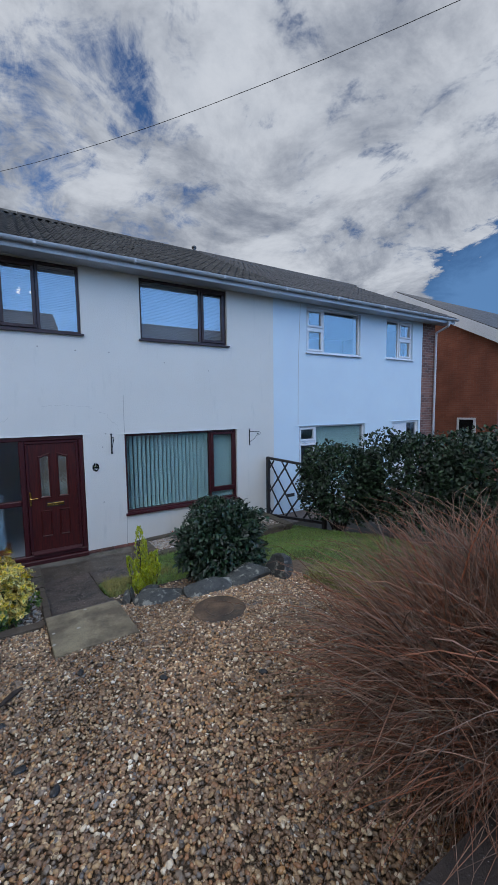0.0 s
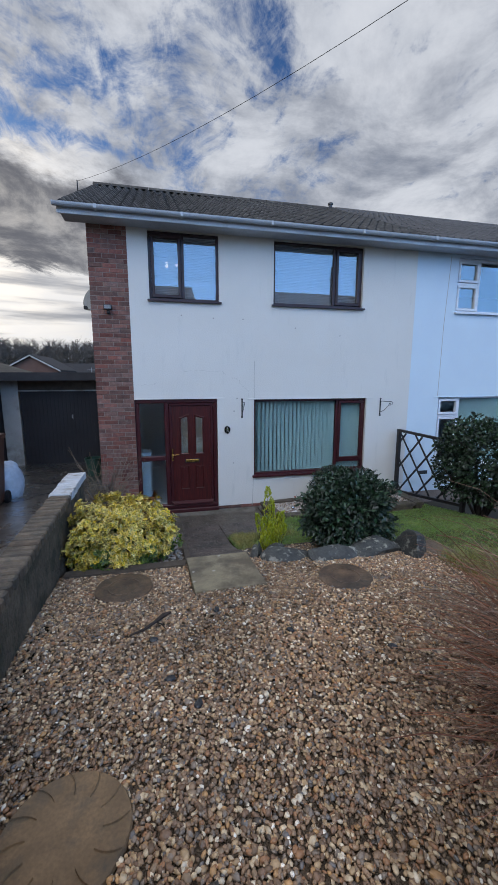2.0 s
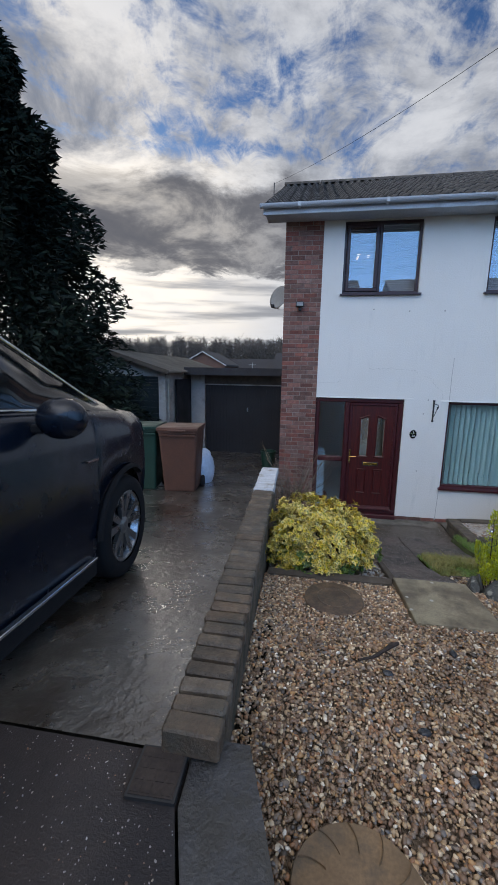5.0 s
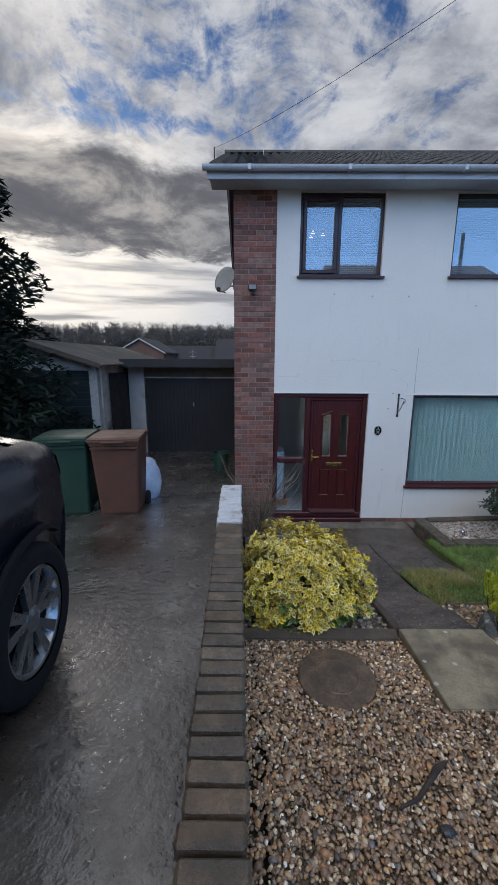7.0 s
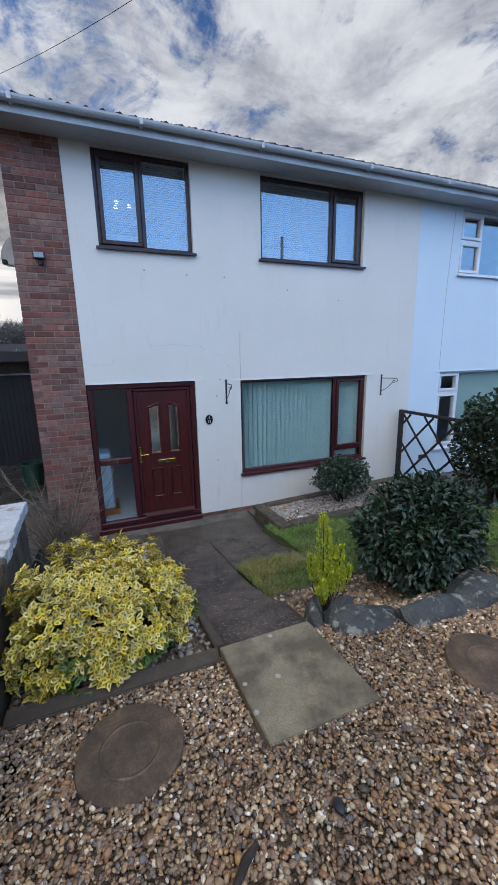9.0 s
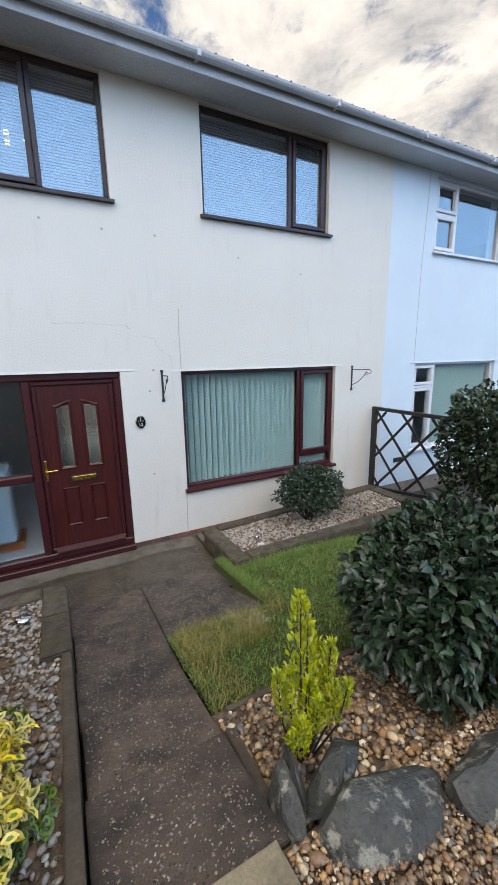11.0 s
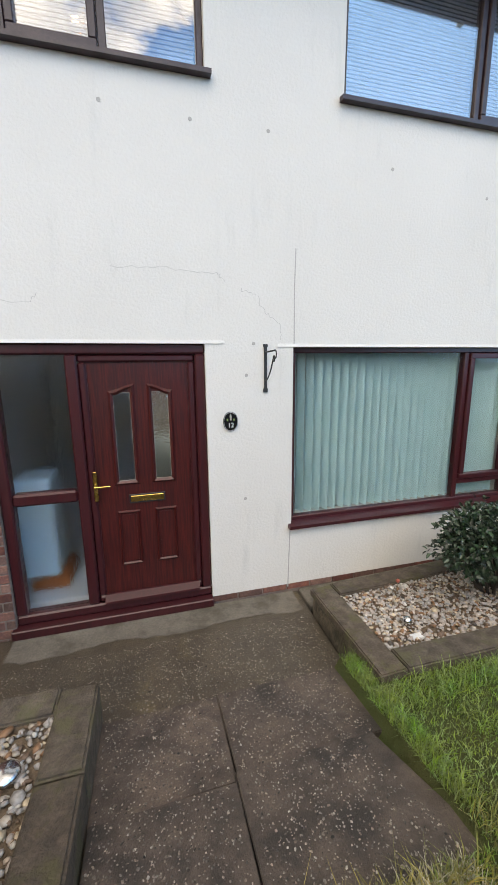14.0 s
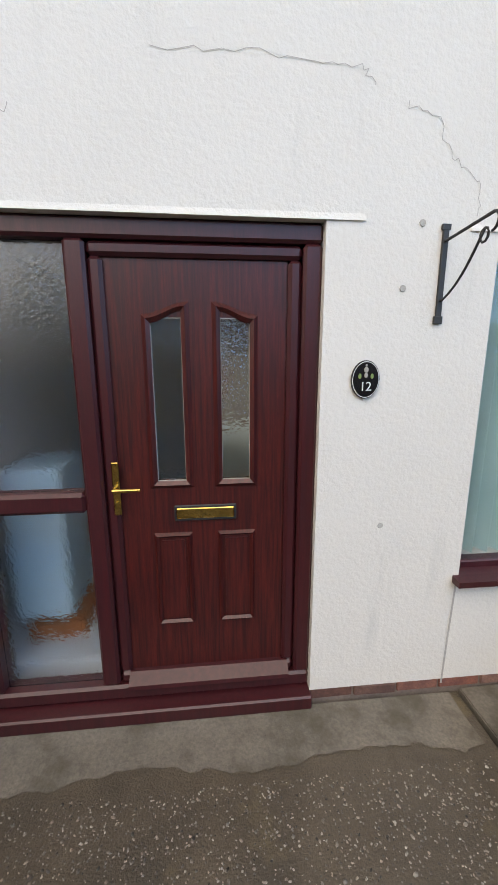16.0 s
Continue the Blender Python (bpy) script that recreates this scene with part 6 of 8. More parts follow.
def twig_bush():
    """A leafless mound of fine russet twigs."""
    t = thing("russet_shrub", (0.88, -6.42, 0.92), "large leafless mound of fine russet twigs at the lawn's edge", "shrub")
    g = random.Random(9)
    paths, pale = [], []
    for k in range(20000):
        a, e = g.uniform(0, 2 * math.pi), g.uniform(0.03, 1.0) ** 1.1 * math.pi / 2
        R = g.uniform(0.62, 1.12)
        d = Vector((math.cos(a) * math.cos(e), math.sin(a) * math.cos(e), math.sin(e)))
        d = Vector((d.x * 1.0, d.y * 1.0, d.z * 1.10)) / max(abs(d.x), abs(d.y), abs(d.z)) ** 0.55
        tuck = 0.66 + 0.34 * min(1.0, e / 0.55)
        d = Vector((d.x * tuck, d.y * tuck, d.z))
        s0 = d * R * g.uniform(0.15, 0.72) + Vector((g.uniform(-0.1, 0.1), g.uniform(-0.1, 0.1), 0.05))
        swirl = Vector((-math.sin(a), math.cos(a), 0)) * g.gauss(0, 0.55)
        d2 = (d + swirl + Vector((g.gauss(0, 0.25), g.gauss(0, 0.25), g.gauss(0.02, 0.22)))).normalized()
        L = R * g.uniform(0.28, 0.62)
        bend = Vector((g.gauss(0, 0.10), g.gauss(0, 0.10), -0.26)) * L
        r = g.uniform(0.0009, 0.0021) * (2.0 if g.random() < 0.07 else 1)
        pts = [(s0, r), (s0 + d2 * L * 0.4 + bend * 0.2, r * 0.9), (s0 + d2 * L * 0.75 + bend * 0.6, r * 0.75), (s0 + d2 * L + bend * 1.2, r * 0.4)]
        pts = [(Vector((p.x, p.y, max(0.03, p.z))), q) for p, q in pts]
        (pale if g.random() < 0.12 else paths).append(pts)
    main = []
    for k in range(160):
        a, e = g.uniform(0, 2 * math.pi), g.uniform(0.1, 1.4)
        d = Vector((math.cos(a) * math.cos(e), math.sin(a) * math.cos(e), math.sin(e)))
        main.append([((d.x * 0.06, d.y * 0.06, 0), 0.008), (d * 0.35 + Vector((g.gauss(0, 0.04), g.gauss(0, 0.04), 0.05)), 0.006), (d * 0.75 + Vector((g.gauss(0, 0.05), g.gauss(0, 0.05), 0.02)), 0.003)])
    part("twig_mass", sweep(paths, 3), TWIG, t)["kind"] = "stuff"
    part("pale_twig_mass", sweep(pale, 3), TWIG_GREY, t)["kind"] = "stuff"
    part("limb_cluster", sweep(main, 5), BARK, t)["kind"] = "stuff"
    # dark scraps added in the core to stand for shade between dense twigs
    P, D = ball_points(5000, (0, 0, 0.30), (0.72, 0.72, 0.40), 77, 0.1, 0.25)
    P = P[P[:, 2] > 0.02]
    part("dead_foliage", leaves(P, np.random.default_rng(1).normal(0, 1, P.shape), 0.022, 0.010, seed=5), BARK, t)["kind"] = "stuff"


twig_bush()


def bare_shrub():
    t = thing("bare_shrub", (-1.78, -2.05, 0.35), "sparse leafless shrub with thin curving stems by the pier", "shrub")
    g = random.Random(21)
    paths = []
    for k in range(60):
        a = g.uniform(0, 2 * math.pi)
        r = g.uniform(0.15, 0.62)
        h = g.uniform(0.8, 1.45)
        p = [((0, 0, 0), 0.006)]
        for i in range(1, 5):
            u = i / 4
            p.append(((math.cos(a) * r * u ** 1.5 + g.gauss(0, 0.012), math.sin(a) * r * u ** 1.5 + g.gauss(0, 0.012), h * (u - 0.12 * u * u)), 0.006 * (1 - 0.75 * u)))
        paths.append(p)
        for j in range(3):
            q = Vector(p[2 + j % 2][0])
            e = q + Vector((g.gauss(0, 0.12), g.gauss(0, 0.12), g.uniform(0.05, 0.2)))
            paths.append([(q, 0.003), (e, 0.0012)])
    for tx, ty, tz in ((0.55, 0.25, 1.15), (-0.45, 0.2, 1.25), (0.5, 0.2, 0.9)):
        paths.append([((0, 0, 0.1), 0.007), ((tx * 0.3, ty * 0.5, tz * 0.62), 0.006), ((tx * 0.8, ty, tz * 0.78), 0.004), ((tx, ty, tz), 0.002)])
    part("bare_stem_mass", sweep(paths, 4), TWIG_GREY, t)["kind"] = "stuff"


bare_shrub()


def grass(name, regions, n, hgt, material, label, seed, zf, parent=None):
    g = np.random.default_rng(seed)
    P = []
    for (x0, x1, y0, y1, share) in regions:
        m = int(n * share)
        P.append(np.stack([g.uniform(x0, x1, m), g.uniform(y0, y1, m)], 1))
    P = np.concatenate(P)
    keep = np.array([not (x < 0.645 and y > -2.14) and not (0.74 < x < 3.6 and y > -1.31 - 0.045 * (x - 0.76)) for x, y in P])
    P = P[keep]
    z = np.array([zf(x, y) for x, y in P])
    k = len(P)
    base = np.c_[P, z - 0.005]
    a = g.uniform(0, 2 * np.pi, k)
    side = np.c_[np.cos(a), np.sin(a), np.zeros(k)] * 0.0022
    lean = np.c_[g.normal(0, 0.5, k), g.normal(0, 0.5, k), np.ones(k)]
    h = (hgt * g.uniform(0.5, 1.3, k))[:, None]
    mid = base + lean * h * 0.55 * np.array((0.6, 0.6, 1))
    tip = base + lean * h * np.array((1.1, 1.1, 0.85))
    V = np.stack([base - side, base + side, mid + side * 0.8, mid - side * 0.8, tip], 1).reshape(-1, 3)
    i = np.arange(k)[:, None] * 5
    F = np.concatenate([i + np.array(f) for f in ((0, 1, 2), (0, 2, 3), (3, 2, 4))])
    return tagged(part(name, (V, F), material), label, "grass", "", "stuff")


grass("grass", [(-0.2, 3.84, -3.03, -1.0, 0.75), (1.65, 3.9, -5.2, -3.0, 0.25)], 90000, 0.034, BLADE, "short uneven green lawn grass", 31, lawn_z)
grass("grass_tufts", [(-0.16, 0.45, -2.6, -2.15, 0.6), (0.2, 0.8, -2.35, -2.0, 0.2), (-0.18, 0.05, -3.05, -2.2, 0.2)], 4200, 0.085, DRY, "long dead yellow grass tufts beside the path", 32, lawn_z)
grass("grass_bleached", [(0.22, 0.52, -2.42, -2.15, 1.0)], 1100, 0.05, BLEACHED, "bleached dead grass patch on the lawn", 35, lawn_z)
grass("grass_long", [(0.63, 0.76, -2.0, -1.05, 0.35), (0.76, 2.2, -1.52, -1.32, 0.35), (1.0, 2.2, -2.2, -1.6, 0.3)], 5200, 0.075, BLADE, "longer wet grass against the planter", 34, lawn_z)
grass("grass_dry", [(1.35, 2.0, -5.4, -4.4, 1.0)], 5000, 0.16, DRY, "long dry grass under the russet shrub", 33, lambda x, y: garden_z(y) if x < 1.7 else lawn_z(x, y))


def fallen_stick():
    t = thing("fallen_stick", (-1.13, -4.82, garden_z(-4.82) + 0.02), "dark wet broken stick lying on the gravel", "stick")
    t.rotation_euler = (0.05, 0, 0.2)
    part("stem", sweep([[((-0.17, -0.06, 0.006), 0.006), ((-0.08, -0.045, 0.010), 0.009), ((0.0, 0.0, 0.012), 0.011), ((0.06, 0.035, 0.016), 0.016), ((0.11, 0.05, 0.016), 0.009)]], 7), BARK, t)
    part("side_twig", sweep([[((0.0, 0.0, 0.012), 0.005), ((0.03, -0.05, 0.02), 0.004), ((0.045, -0.10, 0.016), 0.002)]], 5), BARK, t)


fallen_stick()
for k, (x, y) in enumerate(((-1.14, -4.99), (-0.92, -5.55), (-0.30, -5.1), (-1.05, -5.35), (-0.72, -4.75), (0.22, -5.4))):
    bm = bmesh.new()
    bmesh.ops.create_icosphere(bm, subdivisions=2, radius=0.021)
    for v in bm.verts:
        v.co = Vector((v.co.x * 1.4, v.co.y, v.co.z * 0.6)) * (1 + 0.25 * noise.noise(v.co * 40 + Vector((k, 0, 0))))
    ob = part("dark_stone", bm, SLATE_DARK)
    ob.location, ob.rotation_euler = (x, y, garden_z(y) + 0.016), (0, 0, k * 1.1)
    tagged(ob, "wet blue-black slate chip lying in the gravel", "stone", "dark slate chips in the gravel")


# ---- trellis fence ----
def trellis():
    t = thing("trellis_fence", (3.85, -0.1, 0.0), "dark stained diamond trellis fence between the gardens", "fence")
    part("post", boxes((-0.035, 0.035, -0.035, 0.035, -0.15, 1.42), bevel=0.004), TIMBER_DARK, t)
    p = part("post", boxes((-0.035, 0.035, -1.90, -1.83, 0.0, 1.46), bevel=0.004), TIMBER_DARK, t)
    part("rail", boxes((-0.03, 0.03, -1.83, -0.035, 1.37, 1.42), bevel=0.004), TIMBER_DARK, t, "top rail")
    bm = bmesh.new()
    prism(bm, [(-0.035, 0.06), (-0.035, 0.11), (-1.83, 0.38), (-1.83, 0.33)], "x", -0.03, 0.03)
    part("rail", bm, TIMBER_DARK, t, "sloping bottom rail")
    def lath(y0, z0, y1, z1, x):
        d = Vector((0, y1 - y0, z1 - z0)).normalized()
        n_ = Vector((0, -d.z, d.y)) * 0.019
        bm = bmesh.new()
        prism(bm, [(y0 + n_.y, z0 + n_.z), (y1 + n_.y, z1 + n_.z), (y1 - n_.y, z1 - n_.z), (y0 - n_.y, z0 - n_.z)], "x", x, x + 0.012)
        part("lath", bm, TIMBER_DARK, t)
    zl = lambda y: 0.09 + (-0.035 - y) / 1.795 * 0.27
    for k in range(-4, 6):
        for s, x in ((1, -0.014), (-1, 0.001)):
            ya = -0.04 - 0.5 * k
            pts = []
            for i in range(60):
                u = i / 59 * 1.9
                y, z = ya - u * 0.92, (1.37 - u) if s > 0 else (u + 0.07)
                if -1.83 <= y <= -0.035 and zl(y) <= z <= 1.37:
                    pts.append((y, z))
            if len(pts) > 4:
                lath(*pts[0], *pts[-1], x)


trellis()


# ---- bins, sack ----
def wheelie_bin(x, y, z, rot, material, label):
    t = thing("wheelie_bin", (x, y, z), label, "wheelie bin", "wheelie bins on the drive")
    t.rotation_euler = (0, 0, radians(rot))
    bm = bmesh.new()
    rings = []
    for zz, hw, y0, y1 in ((0.06, 0.215, -0.24, 0.20), (0.10, 0.235, -0.26, 0.22), (0.85, 0.275, -0.33, 0.30), (0.97, 0.28, -0.34, 0.31), (0.97, 0.29, -0.365, 0.33), (1.0, 0.29, -0.365, 0.33)):
        r = 0.035
        ring = []
        for cx, cy, a0 in ((hw - r, y0 + r, -90), (hw - r, y1 - r, 0), (-hw + r, y1 - r, 90), (-hw + r, y0 + r, 180)):
            for k in range(4):
                a = radians(a0 + 30 * k)
                ring.append(bm.verts.new((cx + r * math.cos(a), cy + r * math.sin(a), zz)))
        rings.append(ring)
    for a, b in zip(rings, rings[1:]):
        for i in range(16):
            bm.faces.new((a[i], a[(i + 1) % 16], b[(i + 1) % 16], b[i]))
    bm.faces.new(rings[0])
    bm.faces.new(rings[-1])
    part("body", bm, material, t)
    bm = bmesh.new()
    prism(bm, [(-0.39, 1.003), (-0.39, 1.045), (-0.33, 1.062), (0.0, 1.058), (0.30, 1.045), (0.36, 1.03), (0.36, 1.003)], "x", -0.30, 0.30)
    bmesh.ops.bevel(bm, geom=list(bm.edges), offset=0.012, segments=2, affect="EDGES")
    part("lid", bm, material, t)
    part("lid_handle", boxes((-0.13, 0.13, -0.425, -0.391, 1.01, 1.03), bevel=0.006), material, t)
    bm = bmesh.new()
    cyl(bm, (-0.22, 0.40, 0.98), (0.22, 0.40, 0.98), 0.014)
    cyl(bm, (-0.2, 0.33, 0.97), (-0.2, 0.40, 0.98), 0.012)
    cyl(bm, (0.2, 0.33, 0.97), (0.2, 0.40, 0.98), 0.012)
    part("handle", bm, material, t)
    for s in (-1, 1):
        bm = bmesh.new()
        lathe(bm, [(0.0001, -0.025), (0.09, -0.025), (0.1, -0.015), (0.1, 0.015), (0.09, 0.025), (0.0001, 0.025)], (s * 0.26, 0.25, 0.10), "X", 20)
        part("wheel", bm, RUBBER, t)
    part("raised_rib", boxes((-0.27, 0.27, -0.372, -0.345, 0.93, 0.955), bevel=0.004), material, t)
    return t


wheelie_bin(-3.51, -1.38, 0.66, 6, BIN_BROWN, "brown wheelie bin with closed lid on the wet drive")
wheelie_bin(-4.13, -1.42, 0.67, 9, BIN_GREEN, "green wheelie bin with closed lid on the wet drive")
bm = bmesh.new()
bmesh.ops.create_icosphere(bm, subdivisions=4, radius=0.5)
for v in bm.verts:
    v.co = Vector((math.copysign(abs(v.co.x) ** 0.7, v.co.x) * 0.55, v.co.y * 0.7, v.co.z))
    v.co *= 1 + 0.10 * noise.noise(v.co * 4) + 0.05 * noise.noise(v.co * 11)
    v.co.x *= 1.0 - 0.35 * max(0, v.co.z)
    v.co.z = max(-0.34, v.co.z * 0.8)
sk = part("sack", bm, BAG, smooth=True)
sk.location = (-3.46, -0.72, 0.88)
sk.scale = (0.85, 0.85, 0.9)
tagged(sk, "pale blue-white filled sack behind the brown bin", "sack")
bk = thing("bucket", (-2.45, 1.2, drive_z(1.2)), "small dark green bucket by the garage wall", "bucket")
bm = bmesh.new()
lathe(bm, [(0.0001, 0.0), (0.13, 0.0), (0.17, 0.36), (0.18, 0.36), (0.18, 0.38), (0.15, 0.38), (0.12, 0.03), (0.0001, 0.03)])
part("body", bm, BIN_GREEN, bk)


# ---- car ----
def car():
    L, HW, GC = 4.25, 0.90, 0.20
    slope = math.atan2(drive_z(-7.2) - drive_z(-4.65), 2.55)
    t = thing("car", (-3.752, -4.56, drive_z(-4.56) + 0.0), "dark blue-black crossover car parked on the drive", "car")
    t.rotation_euler = (-slope, 0, radians(3))
    # stations along the car: y from the front axle (front is +y); half-widths at heights
    FA, RA, WR = 0.0, -2.6, 0.36
    AR = 0.425
    Ys = sorted(set(list(np.linspace(-3.35, 0.86, 40)) + [FA + AR * math.cos(a) for a in np.linspace(0, math.pi, 13)] + [RA + AR * math.cos(a) for a in np.linspace(0, math.pi, 13)]))
    def belt(y):
        return float(np.interp(y, [-3.35, -3.1, -2.4, -0.6, 0.3, 0.6, 0.80, 0.86], [1.02, 1.16, 1.18, 1.17, 1.14, 1.08, 0.97, 0.84]))
    def half(y):
        return HW * float(np.interp(y, [-3.35, -3.15, -2.6, -1.0, 0.0, 0.4, 0.65, 0.80, 0.86], [0.72, 0.90, 0.99, 0.98, 1.0, 0.95, 0.82, 0.64, 0.48]))
    def low(y):
        b = GC
        for c in (FA, RA):
            if abs(y - c) < AR:
                b = max(b, WR + math.sqrt(max(0, AR * AR - (y - c) ** 2)))
        return min(b, belt(y) - 0.1)
    bm = bmesh.new()
    cols = []
    for y in Ys:
        b, h, lo = belt(y), half(y), low(y)
        fl = 0.02 * max(0, 1 - min(abs(y - FA), abs(y - RA)) / 0.55)
        prof = [(h * 0.955 + fl, lo), (h * 0.975 + fl, lo + (b - lo) * 0.25), (h + fl, lo + (b - lo) * 0.5), (h * 0.985 + fl * 0.6, lo + (b - lo) * 0.8), (h * 0.955, b - 0.02), (h * 0.90, b + 0.02), (h * 0.6, b + 0.065), (0.0, b + 0.085)]
        ring = [bm.verts.new((x, y, z)) for x, z in prof] + [bm.verts.new((-x, y, z)) for x, z in prof[-2::-1]]
        cols.append(ring)
    for a, b in zip(cols, cols[1:]):
        for i in range(len(a) - 1):
            bm.faces.new((a[i], b[i], b[i + 1], a[i + 1]))
    bm.faces.new(cols[0])
    bm.faces.new(cols[-1])
    body = part("body", bm, CAR_PAINT, t, smooth=True)
    part("underbody", boxes((-0.66, 0.66, -3.1, 0.35, 0.22, 0.34)), RUBBER, t)
    for c in (FA, RA):
        part("arch_liner", boxes((-0.68, -0.5, c - 0.40, c + 0.40, 0.3, 0.74)), RUBBER, t)
        part("arch_liner", boxes((0.5, 0.68, c - 0.40, c + 0.40, 0.3, 0.74)), RUBBER, t)
    # wheel-arch and sill cladding
    for c in (FA, RA):
        for s in (-1, 1):
            bm = bmesh.new()
            prev = None
            for a in np.linspace(0.95, math.pi - 0.1, 15):
                ring = []
                for rr, xo in ((AR - 0.012, 0.88), (AR - 0.004, 0.918), (AR + 0.018, 0.916), (AR + 0.022, 0.895)):
                    yy = c + rr * math.cos(a)
                    ring.append(bm.verts.new((s * (half(yy) * xo / 0.905 + 0.006), yy, WR + rr * math.sin(a))))
                if prev:
                    for i in range(3):
                        bm.faces.new((prev[i], prev[i + 1], ring[i + 1], ring[i]))
                prev = ring
            part("arch_trim", bm, RUBBER, t)
    for s in (-1, 1):
        part("sill_trim", boxes((min(s * 0.84, s * 0.885), max(s * 0.84, s * 0.885), -2.15, -0.45, 0.20, 0.30), bevel=0.01), RUBBER, t)
        part("sill_strip", boxes((min(s * 0.865, s * 0.895), max(s * 0.865, s * 0.895), -2.15, -0.46, 0.301, 0.318), bevel=0.003), CHROME, t)
    # cabin
    bm = bmesh.new()
    CY = [(-3.30, 1.12, 0.66), (-3.05, 1.46, 0.60), (-2.6, 1.62, 0.60), (-1.6, 1.67, 0.62), (-0.95, 1.60, 0.62), (-0.5, 1.43, 0.64), (-0.05, 1.22, 0.72), (0.28, 1.09, 0.78)]
    rings = []
    for y, z, w in CY:
        b = belt(y)
        base = half(y) * 0.90
        prof = [(base, b), (base * 0.985, b + (z - b) * 0.1), (w + 0.03, z - 0.06 * (z - b > 0.2)), (w - 0.08, z), (0, z + 0.02)]
        rings.append([bm.verts.new((x, y, zz)) for x, zz in prof] + [bm.verts.new((-x, y, zz)) for x, zz in prof[-2::-1]])
    gl = []
    for a, b in zip(rings, rings[1:]):
        for i in range(len(a) - 1):
            f = bm.faces.new((a[i], b[i], b[i + 1], a[i + 1]))
            gl.append((f, i))
    bm.faces.new(rings[0])
    cabin = part("cabin", bm, CAR_PAINT, t, smooth=True)
    cabin.data.materials.append(CAR_GLASS)
    nseg = 8
    for k, p in enumerate(cabin.data.polygons):
        if k >= len(gl):
            break
        seg, i = divmod(k, nseg)
        if (i in (1, 6) and 1 <= seg <= 5) or (seg in (5, 6) and i in (2, 3, 4, 5)):
            p.material_index = 1
    for s in (-1, 1):
        pts = []
        for y, z, w in CY[1:]:
            pts.append(((s * (w + 0.04), y, z - 0.045), 0.011))
        part("window_strip", sweep([pts], 6), CHROME, t)
        pts = [((s * half(y) * 0.915, y, belt(y) + 0.028), 0.009) for y, z, w in CY[1:-2]]
        part("waist_strip", sweep([pts], 6), CHROME, t)
        # mirror
        bm = bmesh.new()
        bmesh.ops.create_icosphere(bm, subdivisions=3, radius=1)
        for v in bm.verts:
            v.co = Vector((v.co.x * 0.12 + s * 0.98, v.co.y * 0.08 - 0.92, v.co.z * 0.095 + 1.17))
        m = part("mirror", bm, CAR_PAINT, t, smooth=True)
        part("mirror_arm", boxes((min(s * 0.84, s * 0.95), max(s * 0.84, s * 0.95), -0.95, -0.90, 1.10, 1.14), bevel=0.008), RUBBER, m)
        # headlamp, badge, door lines, handle
        bm = bmesh.new()
        prof = [(0.44, 0.80, 0.895), (0.56, 0.80, 0.835), (0.70, 0.71, 0.77), (0.80, 0.60, 0.70)]
        prev = None
        for y, x, z in prof:
            z += 0.17
            ring = [bm.verts.new((s * (half(y) * 0.99 + 0.006), y, z - 0.085 + 0.02 * (y - 0.4))), bm.verts.new((s * (half(y) * 0.965 + 0.010), y, z)), bm.verts.new((s * (half(y) * 0.88), y, belt(y) + 0.032))]
            if prev:
                for i in range(2):
                    bm.faces.new((prev[i], prev[i + 1], ring[i + 1], ring[i]))
            prev = ring
        part("headlamp", bm, LAMP_GLASS, t, smooth=True)
        part("side_badge", boxes((min(s * 0.885, s * 0.905), max(s * 0.885, s * 0.905), -0.56, -0.44, 0.90, 0.912), bevel=0.002), CHROME, t)
        part("door_handle", boxes((min(s * 0.895, s * 0.915), max(s * 0.895, s * 0.915), -1.45, -1.27, 0.86, 0.885), bevel=0.004), CAR_PAINT, t)
    part("grille", boxes((-0.38, 0.38, 0.84, 0.875, 0.42, 0.62), bevel=0.01), RUBBER, t)
    part("bumper_insert", boxes((-0.38, 0.38, 0.84, 0.88, 0.24, 0.36), bevel=0.01), RUBBER, t)
    def grow(ob, y):
        """Wheel pieces are drawn for a smaller tyre and enlarged about the hub."""
        k = WR / 0.335
        for v in ob.data.vertices:
            v.co.y, v.co.z = y + (v.co.y - y) * k, WR + (v.co.z - WR) * k
        return ob

